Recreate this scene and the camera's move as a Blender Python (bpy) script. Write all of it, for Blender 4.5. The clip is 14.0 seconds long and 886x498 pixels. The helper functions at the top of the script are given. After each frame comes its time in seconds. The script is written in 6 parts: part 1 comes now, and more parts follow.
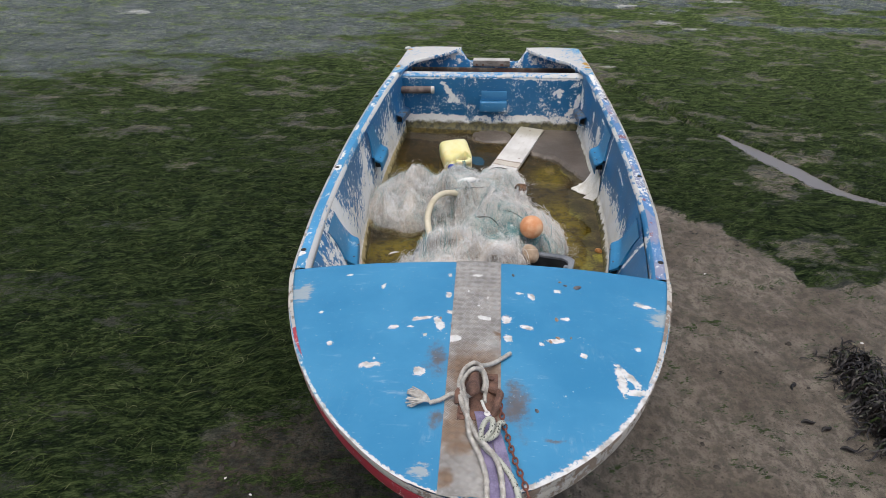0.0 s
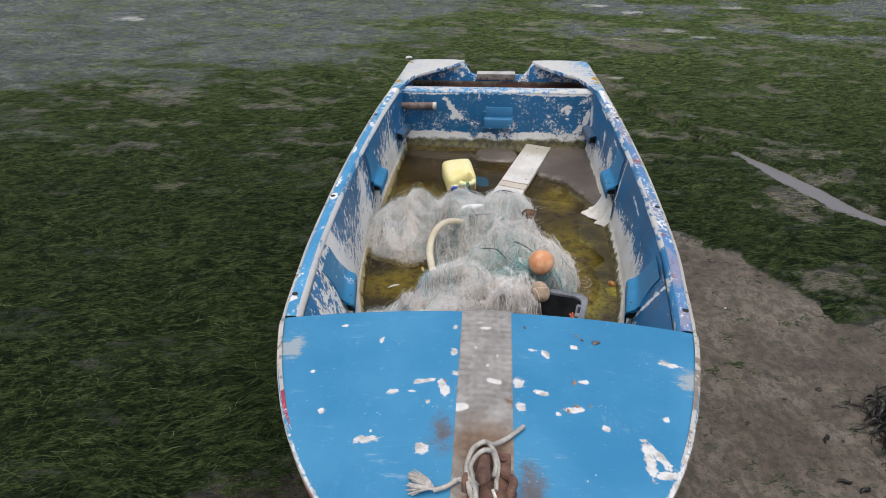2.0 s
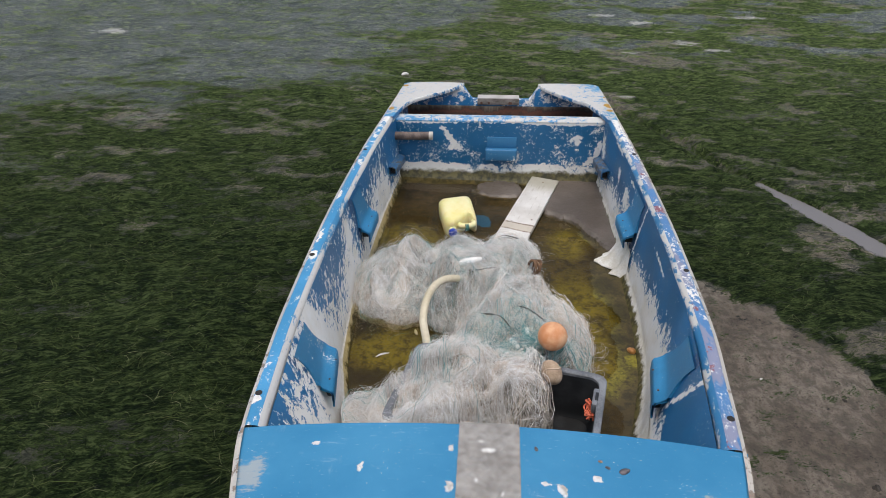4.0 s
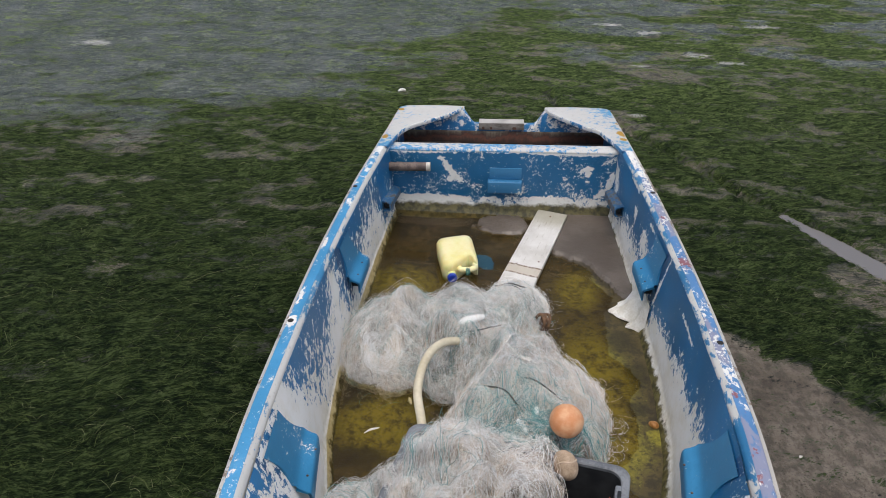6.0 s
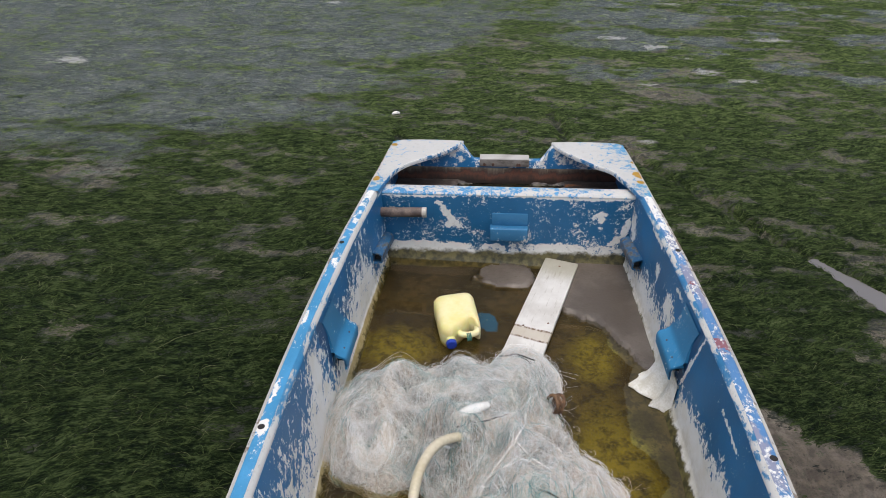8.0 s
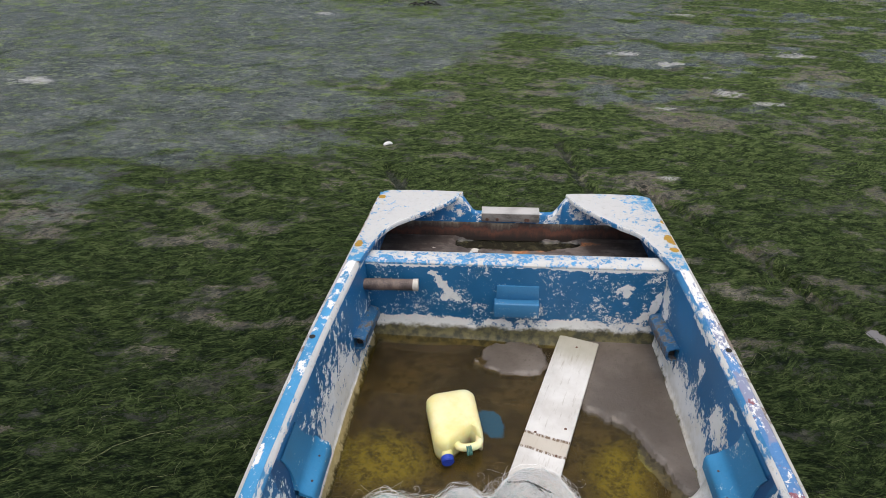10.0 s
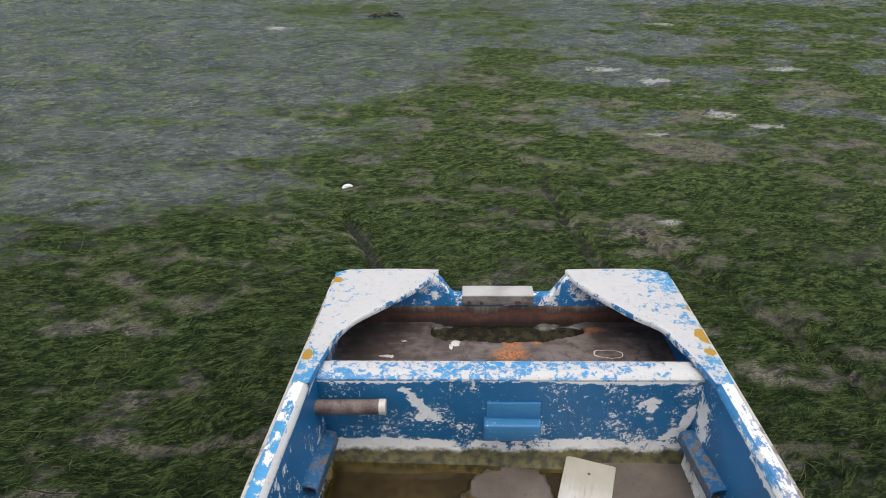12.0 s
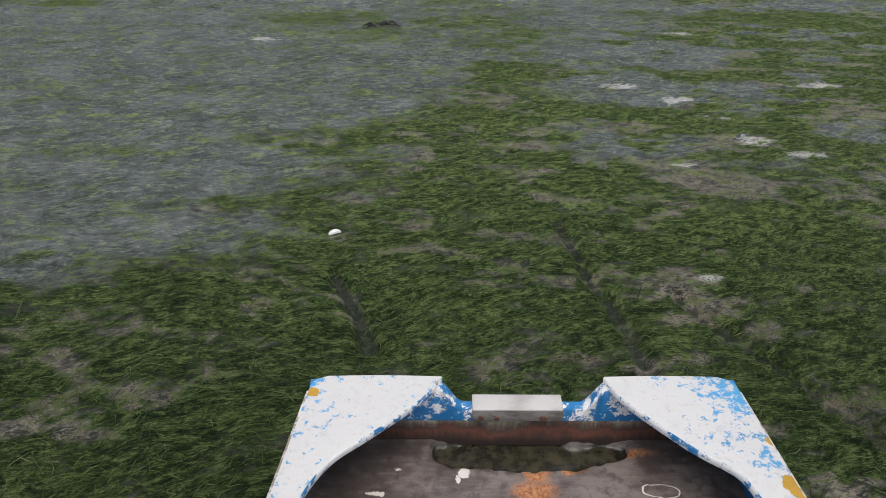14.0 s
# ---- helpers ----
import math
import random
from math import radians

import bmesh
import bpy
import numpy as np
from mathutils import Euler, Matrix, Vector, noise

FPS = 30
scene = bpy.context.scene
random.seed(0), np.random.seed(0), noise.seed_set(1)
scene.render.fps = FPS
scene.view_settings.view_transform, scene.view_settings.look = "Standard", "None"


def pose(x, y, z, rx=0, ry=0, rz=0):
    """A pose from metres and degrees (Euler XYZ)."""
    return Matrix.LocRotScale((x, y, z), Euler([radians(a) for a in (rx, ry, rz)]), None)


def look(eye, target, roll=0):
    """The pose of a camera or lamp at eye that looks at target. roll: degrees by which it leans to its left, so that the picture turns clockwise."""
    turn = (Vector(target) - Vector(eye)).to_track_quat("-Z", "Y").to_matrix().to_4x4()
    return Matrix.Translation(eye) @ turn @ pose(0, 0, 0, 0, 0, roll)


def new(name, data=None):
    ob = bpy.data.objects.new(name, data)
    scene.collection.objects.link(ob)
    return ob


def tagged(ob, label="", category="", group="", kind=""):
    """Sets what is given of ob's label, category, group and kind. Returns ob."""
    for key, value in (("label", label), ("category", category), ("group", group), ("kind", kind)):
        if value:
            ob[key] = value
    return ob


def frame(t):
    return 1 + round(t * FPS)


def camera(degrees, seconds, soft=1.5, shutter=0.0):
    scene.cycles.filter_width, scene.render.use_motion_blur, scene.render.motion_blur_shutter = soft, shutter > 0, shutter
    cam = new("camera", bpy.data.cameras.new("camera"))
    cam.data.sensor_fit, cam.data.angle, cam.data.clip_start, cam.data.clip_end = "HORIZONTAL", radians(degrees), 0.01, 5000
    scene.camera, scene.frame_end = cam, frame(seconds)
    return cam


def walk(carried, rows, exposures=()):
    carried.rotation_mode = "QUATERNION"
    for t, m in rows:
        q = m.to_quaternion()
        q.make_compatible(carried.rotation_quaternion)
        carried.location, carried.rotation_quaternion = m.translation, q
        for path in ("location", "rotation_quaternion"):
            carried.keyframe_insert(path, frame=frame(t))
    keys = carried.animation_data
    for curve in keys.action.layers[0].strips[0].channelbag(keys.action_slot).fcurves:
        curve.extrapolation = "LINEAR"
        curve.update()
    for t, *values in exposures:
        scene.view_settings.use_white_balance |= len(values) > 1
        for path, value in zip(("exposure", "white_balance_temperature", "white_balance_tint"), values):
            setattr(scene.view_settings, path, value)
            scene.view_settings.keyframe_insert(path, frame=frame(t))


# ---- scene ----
cam = camera(65.5, 14.0, soft=0.6)
METRES, EYE, TILT, LEAN, TURN = 4.0566, 2.15, 0.0, 0.0, 2.1
ROWS = [
    (0.0, 0.0, 0.0, 0.0, 0.67, -32.02, -1.08),
    (0.5, 0.0028, 0.0053, 0.0007, 0.69, -32.02, -1.09),
    (1.0, 0.0032, 0.0198, 0.0014, 0.7, -32.01, -1.08),
    (1.5, 0.0004, 0.0449, 0.0026, 0.7, -32.0, -1.1),
    (2.0, -0.0045, 0.0733, 0.0041, 0.72, -32.02, -1.11),
    (2.5, -0.0055, 0.1075, 0.0064, 0.74, -32.01, -1.11),
    (3.0, -0.0034, 0.1425, 0.006, 0.75, -32.01, -1.09),
    (5.5, 0.0028, 0.2897, 0.0075, 0.8, -32.05, -1.06),
    (6.0, 0.0011, 0.3166, 0.0091, 0.81, -32.04, -1.05),
    (6.5, -0.0015, 0.3417, 0.0102, 0.82, -32.03, -1.04),
    (7.0, -0.0015, 0.3717, 0.0145, 0.49, -32.01, -1.04),
    (9.5, -0.0025, 0.5669, 0.018, 0.45, -32.02, -1.05),
    (10.0, 0.0017, 0.6149, 0.0139, 0.46, -32.01, -1.05),
    (10.5, 0.0012, 0.6627, 0.0102, 0.49, -32.01, -1.04),
    (11.0, 0.001, 0.713, 0.0059, 0.5, -32.01, -1.04),
    (11.5, 0.0012, 0.7647, 0.0048, -0.58, -31.98, -1.01),
    (12.0, -0.0011, 0.8115, 0.0035, -2.62, -31.91, -1.02),
    (12.5, -0.0002, 0.8547, -0.0066, -2.77, -31.89, -1.03),
    (13.0, -0.0011, 0.8968, -0.0207, -2.77, -31.91, -1.03),
    (13.5, 0.0001, 0.943, -0.028, -2.75, -31.91, -1.01),
    (14.0, 0.0023, 0.9877, -0.0066, -2.74, -32.07, -1.04),
]
walk(cam, [(t, pose(0, 0, EYE, TILT, LEAN, TURN) @ pose(METRES * x, METRES * y, METRES * z, 90 + pitch, roll, yaw)) for t, x, y, z, yaw, pitch, roll in ROWS],
     exposures=((0.0, -0.16), (3.0, -0.20), (6.5, -0.26), (9.5, -0.12), (14.0, -0.08)))

# ---- light ----
world = bpy.data.worlds.new("overcast_sky")
scene.world = world
world.use_nodes = True
wt = world.node_tree
sky = wt.nodes.new("ShaderNodeTexSky")
sky.sky_type = 'NISHITA'
sky.sun_disc = False
sky.sun_elevation = radians(76)
sky.sun_rotation = radians(186)
sky.dust_density = 6.0
sky.ozone_density = 0.6
sky.air_density = 1.0
wt.nodes["Background"].inputs["Strength"].default_value = 0.15
wt.links.new(sky.outputs[0], wt.nodes["Background"].inputs["Color"])

sun_data = bpy.data.lights.new("sun", 'SUN')
sun_data.energy = 1.70
sun_data.angle = radians(95)
sun_data.color = (0.93, 0.97, 1.0)
sun = new("sun", sun_data)
sun.matrix_world = look((0, 0, 30), (-1.0, 7.0, 0))


# ---- node helpers ----
class Mat:
    """A node material with short calls for its maths."""

    def __init__(self, name, coords="Object"):
        self.m = bpy.data.materials.new(name)
        self.m.use_nodes = True
        self.t = self.m.node_tree
        self.b = self.t.nodes["Principled BSDF"]
        tc = self.t.nodes.new("ShaderNodeTexCoord")
        self.p = tc.outputs[coords]

    def put(self, sock, v):
        if isinstance(v, bpy.types.NodeSocket):
            self.t.links.new(v, sock)
        elif isinstance(v, (tuple, list)) and len(v) == 3 and len(sock.default_value) == 4:
            sock.default_value = (*v, 1)
        else:
            sock.default_value = v

    def math(self, op, a, b=0.0, c=0.0, clamp=False):
        n = self.t.nodes.new("ShaderNodeMath")
        n.operation, n.use_clamp = op, clamp
        for s, v in zip(n.inputs, (a, b, c)):
            self.put(s, v)
        return n.outputs[0]

    def vmath(self, op, a, b=(0, 0, 0)):
        n = self.t.nodes.new("ShaderNodeVectorMath")
        n.operation = op
        self.put(n.inputs[0], a)
        if op == "SCALE":
            self.put(n.inputs["Scale"], b)
        else:
            self.put(n.inputs[1], b)
        return n.outputs["Value" if op in ("LENGTH", "DISTANCE", "DOT_PRODUCT") else "Vector"]

    def noise(self, scale, detail=4, rough=0.55, vec=None, stretch=None, colour=False, distort=0.0):
        v = self.p if vec is None else vec
        if stretch:
            v = self.vmath("MULTIPLY", v, stretch)
        n = self.t.nodes.new("ShaderNodeTexNoise")
        self.put(n.inputs["Vector"], v)
        n.inputs["Scale"].default_value, n.inputs["Detail"].default_value = scale, detail
        n.inputs["Roughness"].default_value, n.inputs["Distortion"].default_value = rough, distort
        return n.outputs["Color" if colour else 0]

    def cells(self, scale, vec=None, out="Distance"):
        n = self.t.nodes.new("ShaderNodeTexVoronoi")
        self.put(n.inputs["Vector"], self.p if vec is None else vec)
        n.inputs["Scale"].default_value = scale
        return n.outputs[out]

    def step(self, v, lo, hi, a=0.0, b=1.0):
        n = self.t.nodes.new("ShaderNodeMapRange")
        n.interpolation_type = 'SMOOTHSTEP'
        for s, x in zip(n.inputs, (v, lo, hi, a, b)):
            self.put(s, x)
        return n.outputs[0]

    def mix(self, f, a, b):
        n = self.t.nodes.new("ShaderNodeMix")
        n.data_type = 'RGBA'
        self.put(n.inputs[0], f), self.put(n.inputs[6], a), self.put(n.inputs[7], b)
        return n.outputs[2]

    def ramp(self, f, stops):
        n = self.t.nodes.new("ShaderNodeValToRGB")
        while len(n.color_ramp.elements) < len(stops):
            n.color_ramp.elements.new(0.5)
        for e, (at, c) in zip(n.color_ramp.elements, stops):
            e.position, e.color = at, (*c, 1)
        self.put(n.inputs[0], f)
        return n.outputs[0]

    def axes(self, vec=None):
        n = self.t.nodes.new("ShaderNodeSeparateXYZ")
        self.put(n.inputs[0], self.p if vec is None else vec)
        return n.outputs

    def attribute(self, name):
        n = self.t.nodes.new("ShaderNodeAttribute")
        n.attribute_name = name
        return n.outputs["Fac"]

    def island(self):
        return self.t.nodes.new("ShaderNodeNewGeometry").outputs["Random Per Island"]

    def piece(self):
        return self.t.nodes.new("ShaderNodeObjectInfo").outputs["Random"]

    def blobs(self, spots, plane="XY", ragged=0.012, scale=60):
        """The least distance to any of the spots (u, v, ru, rv, degrees), in units of their radii."""
        ax = self.axes()
        n = self.t.nodes.new("ShaderNodeCombineXYZ")
        self.put(n.inputs[0], ax["XYZ".index(plane[0])]), self.put(n.inputs[1], ax["XYZ".index(plane[1])])
        wob = self.vmath("SCALE", self.vmath("SUBTRACT", self.noise(scale, 5, 0.68, colour=True), (0.5, 0.5, 0.5)), ragged * 2)
        flat = self.vmath("MULTIPLY", self.vmath("ADD", n.outputs[0], wob), (1, 1, 0))
        least = None
        for u, v, ru, rv, deg in spots:
            q = self.vmath("SUBTRACT", flat, (u, v, 0))
            if deg:
                r = self.t.nodes.new("ShaderNodeVectorRotate")
                r.rotation_type = 'Z_AXIS'
                self.put(r.inputs["Vector"], q)
                r.inputs["Angle"].default_value = -radians(deg)
                q = r.outputs[0]
            d = self.vmath("LENGTH", self.vmath("MULTIPLY", q, (1 / ru, 1 / rv, 1)))
            least = d if least is None else self.math("MINIMUM", least, d)
        return least

    def bump(self, height, strength=0.4, distance=0.004, under=None):
        n = self.t.nodes.new("ShaderNodeBump")
        n.inputs["Strength"].default_value, n.inputs["Distance"].default_value = strength, distance
        self.put(n.inputs["Height"], height)
        if under is not None:
            self.put(n.inputs["Normal"], under)
        return n.outputs[0]

    def done(self, colour, rough=0.6, normal=None, metal=0.0, spec=0.5, **more):
        self.put(self.b.inputs["Base Color"], colour)
        self.put(self.b.inputs["Roughness"], rough)
        self.put(self.b.inputs["Metallic"], metal)
        self.put(self.b.inputs["Specular IOR Level"], spec)
        for k, v in more.items():
            self.put(self.b.inputs[k.replace("_", " ")], v)
        if normal is not None:
            self.put(self.b.inputs["Normal"], normal)
        return self.m


def simple(name, dark, light, rough=0.6, scale=20, bump=0.2, metal=0.0, spec=0.5):
    """Two tones of one colour with fine grain."""
    k = Mat(name)
    big, fine = k.noise(scale, 5), k.noise(scale * 9, 3)
    col = k.mix(k.step(k.math("ADD", k.math("MULTIPLY", big, 0.7), k.math("MULTIPLY", fine, 0.3)), 0.35, 0.65), dark, light)
    return k.done(col, k.step(big, 0.3, 0.7, rough - 0.08, rough + 0.08), k.bump(fine, bump, 0.002), metal, spec)


WHITE = (0.80, 0.795, 0.765)
BLUE = (0.040, 0.245, 0.48)
DEEP = (0.010, 0.125, 0.32)


def paint(name, blue, amount, scale=14, stretch=None, low=None, aft=0.0, speckle=0.0, spots=(), plane="XZ", rail=False, stain=None, lichen=(), under=WHITE):
    """Old blue boat paint, flaked to the white coat below. amount: the flaked share; low: (z, width, gain), a flaked band towards the sole;
    speckle: many small flakes; spots: large flakes; stain: green growth up from the waterline."""
    k = Mat(name)
    x, y, z = k.axes()
    n = k.noise(scale * 1.5, 12, 0.74, stretch=stretch)
    big = k.noise(2.6, 3, 0.5)
    v = k.math("ADD", k.math("MULTIPLY", n, 0.75), k.math("MULTIPLY", big, 0.45))
    if low:
        v = k.math("ADD", v, k.step(z, low[0] + low[1], low[0], 0.0, low[2]))
    if aft:
        v = k.math("ADD", v, k.step(y, 2.2, 3.0, 0.0, aft))
    t = 0.60 + 0.30 * (0.5 - amount)
    chip = k.step(v, t - 0.006, t + 0.006)
    if speckle:
        sp = k.math("ADD", k.math("MULTIPLY", k.noise(62, 7, 0.72), 0.6), k.math("MULTIPLY", k.noise(170, 4, 0.7), 0.4))
        gate = k.noise(6, 5, 0.65)
        chip = k.math("MAXIMUM", chip, k.step(k.math("ADD", sp, k.math("MULTIPLY", k.math("SUBTRACT", gate, 0.5), 0.55)), 0.635 - speckle * 0.1, 0.65 - speckle * 0.1))
    if spots:
        chip = k.math("MAXIMUM", chip, k.step(k.blobs(spots, plane, 0.030, 38), 1.03, 0.97))
    tone = k.noise(3.2, 4, 0.6)
    b2 = tuple(min(1, c * 1.25 + 0.012) for c in blue)
    body = k.mix(k.step(tone, 0.35, 0.68), blue, b2)
    fine = k.noise(130, 3, 0.6)
    body = k.mix(k.math("MULTIPLY", k.step(fine, 0.5, 0.75), 0.25), body, tuple(c * 0.6 for c in blue))
    if rail:
        old = k.noise(9, 5, 0.6, stretch=(1, 0.35, 1))
        body = k.mix(k.step(old, 0.47, 0.52), body, (0.25, 0.27, 0.38))
        body = k.mix(k.step(k.noise(10, 5, 0.65), 0.60, 0.63), body, (0.27, 0.10, 0.12))
    w = k.mix(k.step(k.noise(22, 5, 0.6), 0.50, 0.80), under, tuple(c * 0.90 for c in under))
    w = k.mix(k.math("MULTIPLY", k.step(k.noise(48, 7, 0.78), 0.54, 0.68), 0.55), w, (0.36, 0.34, 0.29))
    col = k.mix(chip, body, w)
    # thin dirty rim where a flake ends
    rim = k.math("MULTIPLY", k.step(v, t - 0.035, t - 0.008), k.math("SUBTRACT", 1.0, chip))
    col = k.mix(k.math("MULTIPLY", rim, 0.35), col, (0.35, 0.45, 0.55))
    if lichen:
        col = k.mix(k.step(k.blobs(lichen, "XY", 0.015, 40), 1.05, 0.95), col, (0.42, 0.24, 0.025))
    if stain is not None:
        g = k.math("ADD", z, k.math("MULTIPLY", k.math("SUBTRACT", k.noise(14, 6, 0.7), 0.5), 0.09))
        grime = k.step(g, 0.150 + stain, 0.120 + stain)
        col = k.mix(k.math("MULTIPLY", grime, 0.97), col, k.mix(k.step(k.noise(30, 4), 0.35, 0.65), (0.030, 0.029, 0.008), (0.125, 0.108, 0.034)))
    rough = k.math("ADD", k.math("MULTIPLY", chip, 0.25), k.step(tone, 0.3, 0.7, 0.36, 0.5))
    h = k.math("SUBTRACT", k.math("MULTIPLY", fine, 0.25), chip)
    return k.done(col, rough, k.bump(h, 0.5, 0.0015))


def side_paint(name, blue, tops, ragged, spots, dark, stain):
    """The inner side: blue flaked off to white below a line. tops: the line's (y, z); ragged: how far the flakes stray from it;
    spots: flakes higher up; dark: places where the deep first coat shows. All by length and height."""
    k = Mat(name)
    x, y, z = k.axes()
    line_z = k.ramp(k.math("MULTIPLY", k.math("ADD", y, 0.2), 1 / 3.2), [((a + 0.2) / 3.2, (b, b, b)) for a, b in tops])
    slant = k.vmath("MULTIPLY", k.vmath("ADD", k.p, k.vmath("SCALE", k.noise(9, 3, 0.6, colour=True), 0.06)), (1, 1.15, 0.85))
    n = k.noise(27, 12, 0.74, vec=slant)
    wide = k.noise(4.5, 4, 0.55, vec=slant)
    v = k.math("ADD", k.math("MULTIPLY", k.math("SUBTRACT", line_z, z), 10.0), k.math("MULTIPLY", k.math("SUBTRACT", n, 0.5), ragged))
    v = k.math("ADD", v, k.math("MULTIPLY", k.math("SUBTRACT", wide, 0.5), ragged * 0.35))
    chip = k.step(v, -0.04, 0.04)
    chip = k.math("MAXIMUM", chip, k.step(k.math("ADD", k.noise(90, 6, 0.72, vec=slant), k.math("MULTIPLY", k.math("SUBTRACT", wide, 0.5), 0.5)), 0.665, 0.68))
    chip = k.math("MAXIMUM", chip, k.step(k.math("ADD", k.blobs(spots, "YZ", 0.020, 40), k.math("MULTIPLY", k.math("SUBTRACT", n, 0.5), 5.0)), 0.95, 0.85))
    tone, fine = k.noise(3.2, 5, 0.6), k.noise(130, 3, 0.6)
    body = k.mix(k.step(tone, 0.35, 0.68), blue, tuple(c * 1.35 + 0.010 for c in blue))
    body = k.mix(k.math("MULTIPLY", k.step(k.noise(30, 6, 0.7, vec=slant), 0.52, 0.72), 0.35), body, (0.05, 0.20, 0.36))
    body = k.mix(k.math("MULTIPLY", k.step(k.blobs(dark, "YZ", 0.022, 12), 1.08, 0.92), 0.9), body, (0.005, 0.068, 0.190))
    w = k.mix(k.step(k.noise(7, 6, 0.65), 0.42, 0.72), (0.87, 0.865, 0.84), (0.79, 0.76, 0.68))
    w = k.mix(k.math("MULTIPLY", k.step(k.noise(46, 7, 0.75), 0.60, 0.70), 0.30), w, (0.40, 0.37, 0.30))
    col = k.mix(chip, body, w)
    rim = k.math("MULTIPLY", k.step(v, -0.32, -0.06), k.math("SUBTRACT", 1.0, chip))
    col = k.mix(k.math("MULTIPLY", rim, 0.30), col, (0.30, 0.40, 0.50))
    g = k.math("ADD", z, k.math("MULTIPLY", k.math("SUBTRACT", k.noise(11, 7, 0.72), 0.5), 0.12))
    tide = k.math("MULTIPLY", k.step(g, 0.20 + stain, 0.09 + stain), k.step(k.noise(24, 6, 0.7), 0.30, 0.62))
    col = k.mix(k.math("MULTIPLY", tide, 0.42), col, (0.36, 0.31, 0.15))
    col = k.mix(k.step(g, 0.100 + stain, 0.080 + stain), col, k.mix(k.step(k.noise(30, 4), 0.35, 0.65), (0.040, 0.036, 0.010), (0.150, 0.128, 0.040)))
    rough = k.math("ADD", k.math("MULTIPLY", chip, 0.25), k.step(tone, 0.3, 0.7, 0.36, 0.5))
    return k.done(col, rough, k.bump(k.math("SUBTRACT", k.math("MULTIPLY", fine, 0.25), chip), 0.6, 0.002))


# ---- mesh helpers ----
def part(name, bm, material, parent, label="", smooth=True, kind=""):
    """Links a bmesh as one mesh object under a thing or a part."""
    me = bpy.data.meshes.new(name)
    if isinstance(bm, tuple):
        me.from_pydata([tuple(map(float, v)) for v in bm[0]], [], [tuple(map(int, f)) for f in bm[1]])
    else:
        bm.to_mesh(me)
        bm.free()
    me.materials.append(material)
    if smooth:
        me.polygons.foreach_set("use_smooth", [True] * len(me.polygons))
        me.set_sharp_from_angle(angle=radians(40))
    ob = new(name, me)
    ob.parent = parent
    return tagged(ob, label, kind=kind)


def thing(name, m, label, category, group="", kind=""):
    """An Empty at the base of a thing."""
    ob = new(name)
    ob.matrix_world = m
    ob.empty_display_size = 0.1
    return tagged(ob, label, category, group, kind)


def grid_mesh(rows, close=False):
    """Faces between rows of points of equal length."""
    rows = [np.asarray(r, float) for r in rows]
    n, w = len(rows), len(rows[0])
    verts = np.concatenate(rows)
    faces = []
    for i in range(n - 1):
        for j in range(w if close else w - 1):
            a, b = i * w + j, i * w + (j + 1) % w
            faces.append((a, b, b + w, a + w))
    return verts, faces


def join(*meshes):
    verts, faces, k = [], [], 0
    for v, f in meshes:
        verts.append(np.asarray(v, float).reshape(-1, 3))
        faces += [tuple(i + k for i in q) for q in f]
        k += len(verts[-1])
    return np.concatenate(verts), faces


def smooth_path(points, n):
    """n points on a Catmull-Rom curve, evenly spaced along it."""
    p = np.asarray(points, float)
    p = np.vstack([2 * p[0] - p[1], p, 2 * p[-1] - p[-2]])
    out = []
    for i in range(1, len(p) - 2):
        for t in np.linspace(0, 1, 24, endpoint=False):
            out.append(0.5 * (2 * p[i] + (p[i + 1] - p[i - 1]) * t + (2 * p[i - 1] - 5 * p[i] + 4 * p[i + 1] - p[i + 2]) * t * t
                              + (3 * p[i] - p[i - 1] - 3 * p[i + 1] + p[i + 2]) * t ** 3))
    out.append(p[-2])
    out = np.array(out)
    s = np.concatenate([[0], np.cumsum(np.linalg.norm(np.diff(out, axis=0), axis=1))])
    q = np.linspace(0, s[-1], n)
    return np.stack([np.interp(q, s, out[:, k]) for k in range(out.shape[1])], 1)


def tube(points, r, sides=8, n=None, taper=None, twist=0.0):
    """A round bar along a smooth path, closed at its ends. twist: the lay of a rope, in metres a turn."""
    p = smooth_path(points, n or max(6, 6 * len(points)))
    t = np.gradient(p, axis=0)
    t /= np.linalg.norm(t, axis=1)[:, None] + 1e-9
    up = np.array([0.0, 0.0, 1.0]) if abs(t[0][2]) < 0.9 else np.array([1.0, 0, 0])
    rows = []
    for i in range(len(p)):
        a = np.cross(t[i], up)
        a /= np.linalg.norm(a) + 1e-9
        b = np.cross(a, t[i])
        up = b
        rr = r * (taper(i / (len(p) - 1)) if taper else 1)
        ring = []
        for k in range(sides):
            w = 2 * math.pi * k / sides
            rad = rr * (1 + (0.16 * math.cos(3 * (w + i * twist)) if twist else 0))
            ring.append(p[i] + rad * (math.cos(w) * a + math.sin(w) * b))
        rows.append(np.array(ring))
    v, f = grid_mesh(rows, True)
    k = len(v)
    v = np.vstack([v, p[:1], p[-1:]])
    for j in range(sides):
        f.append((k, (j + 1) % sides, j))
        f.append((k + 1, k - sides + j, k - sides + (j + 1) % sides))
    return v, f


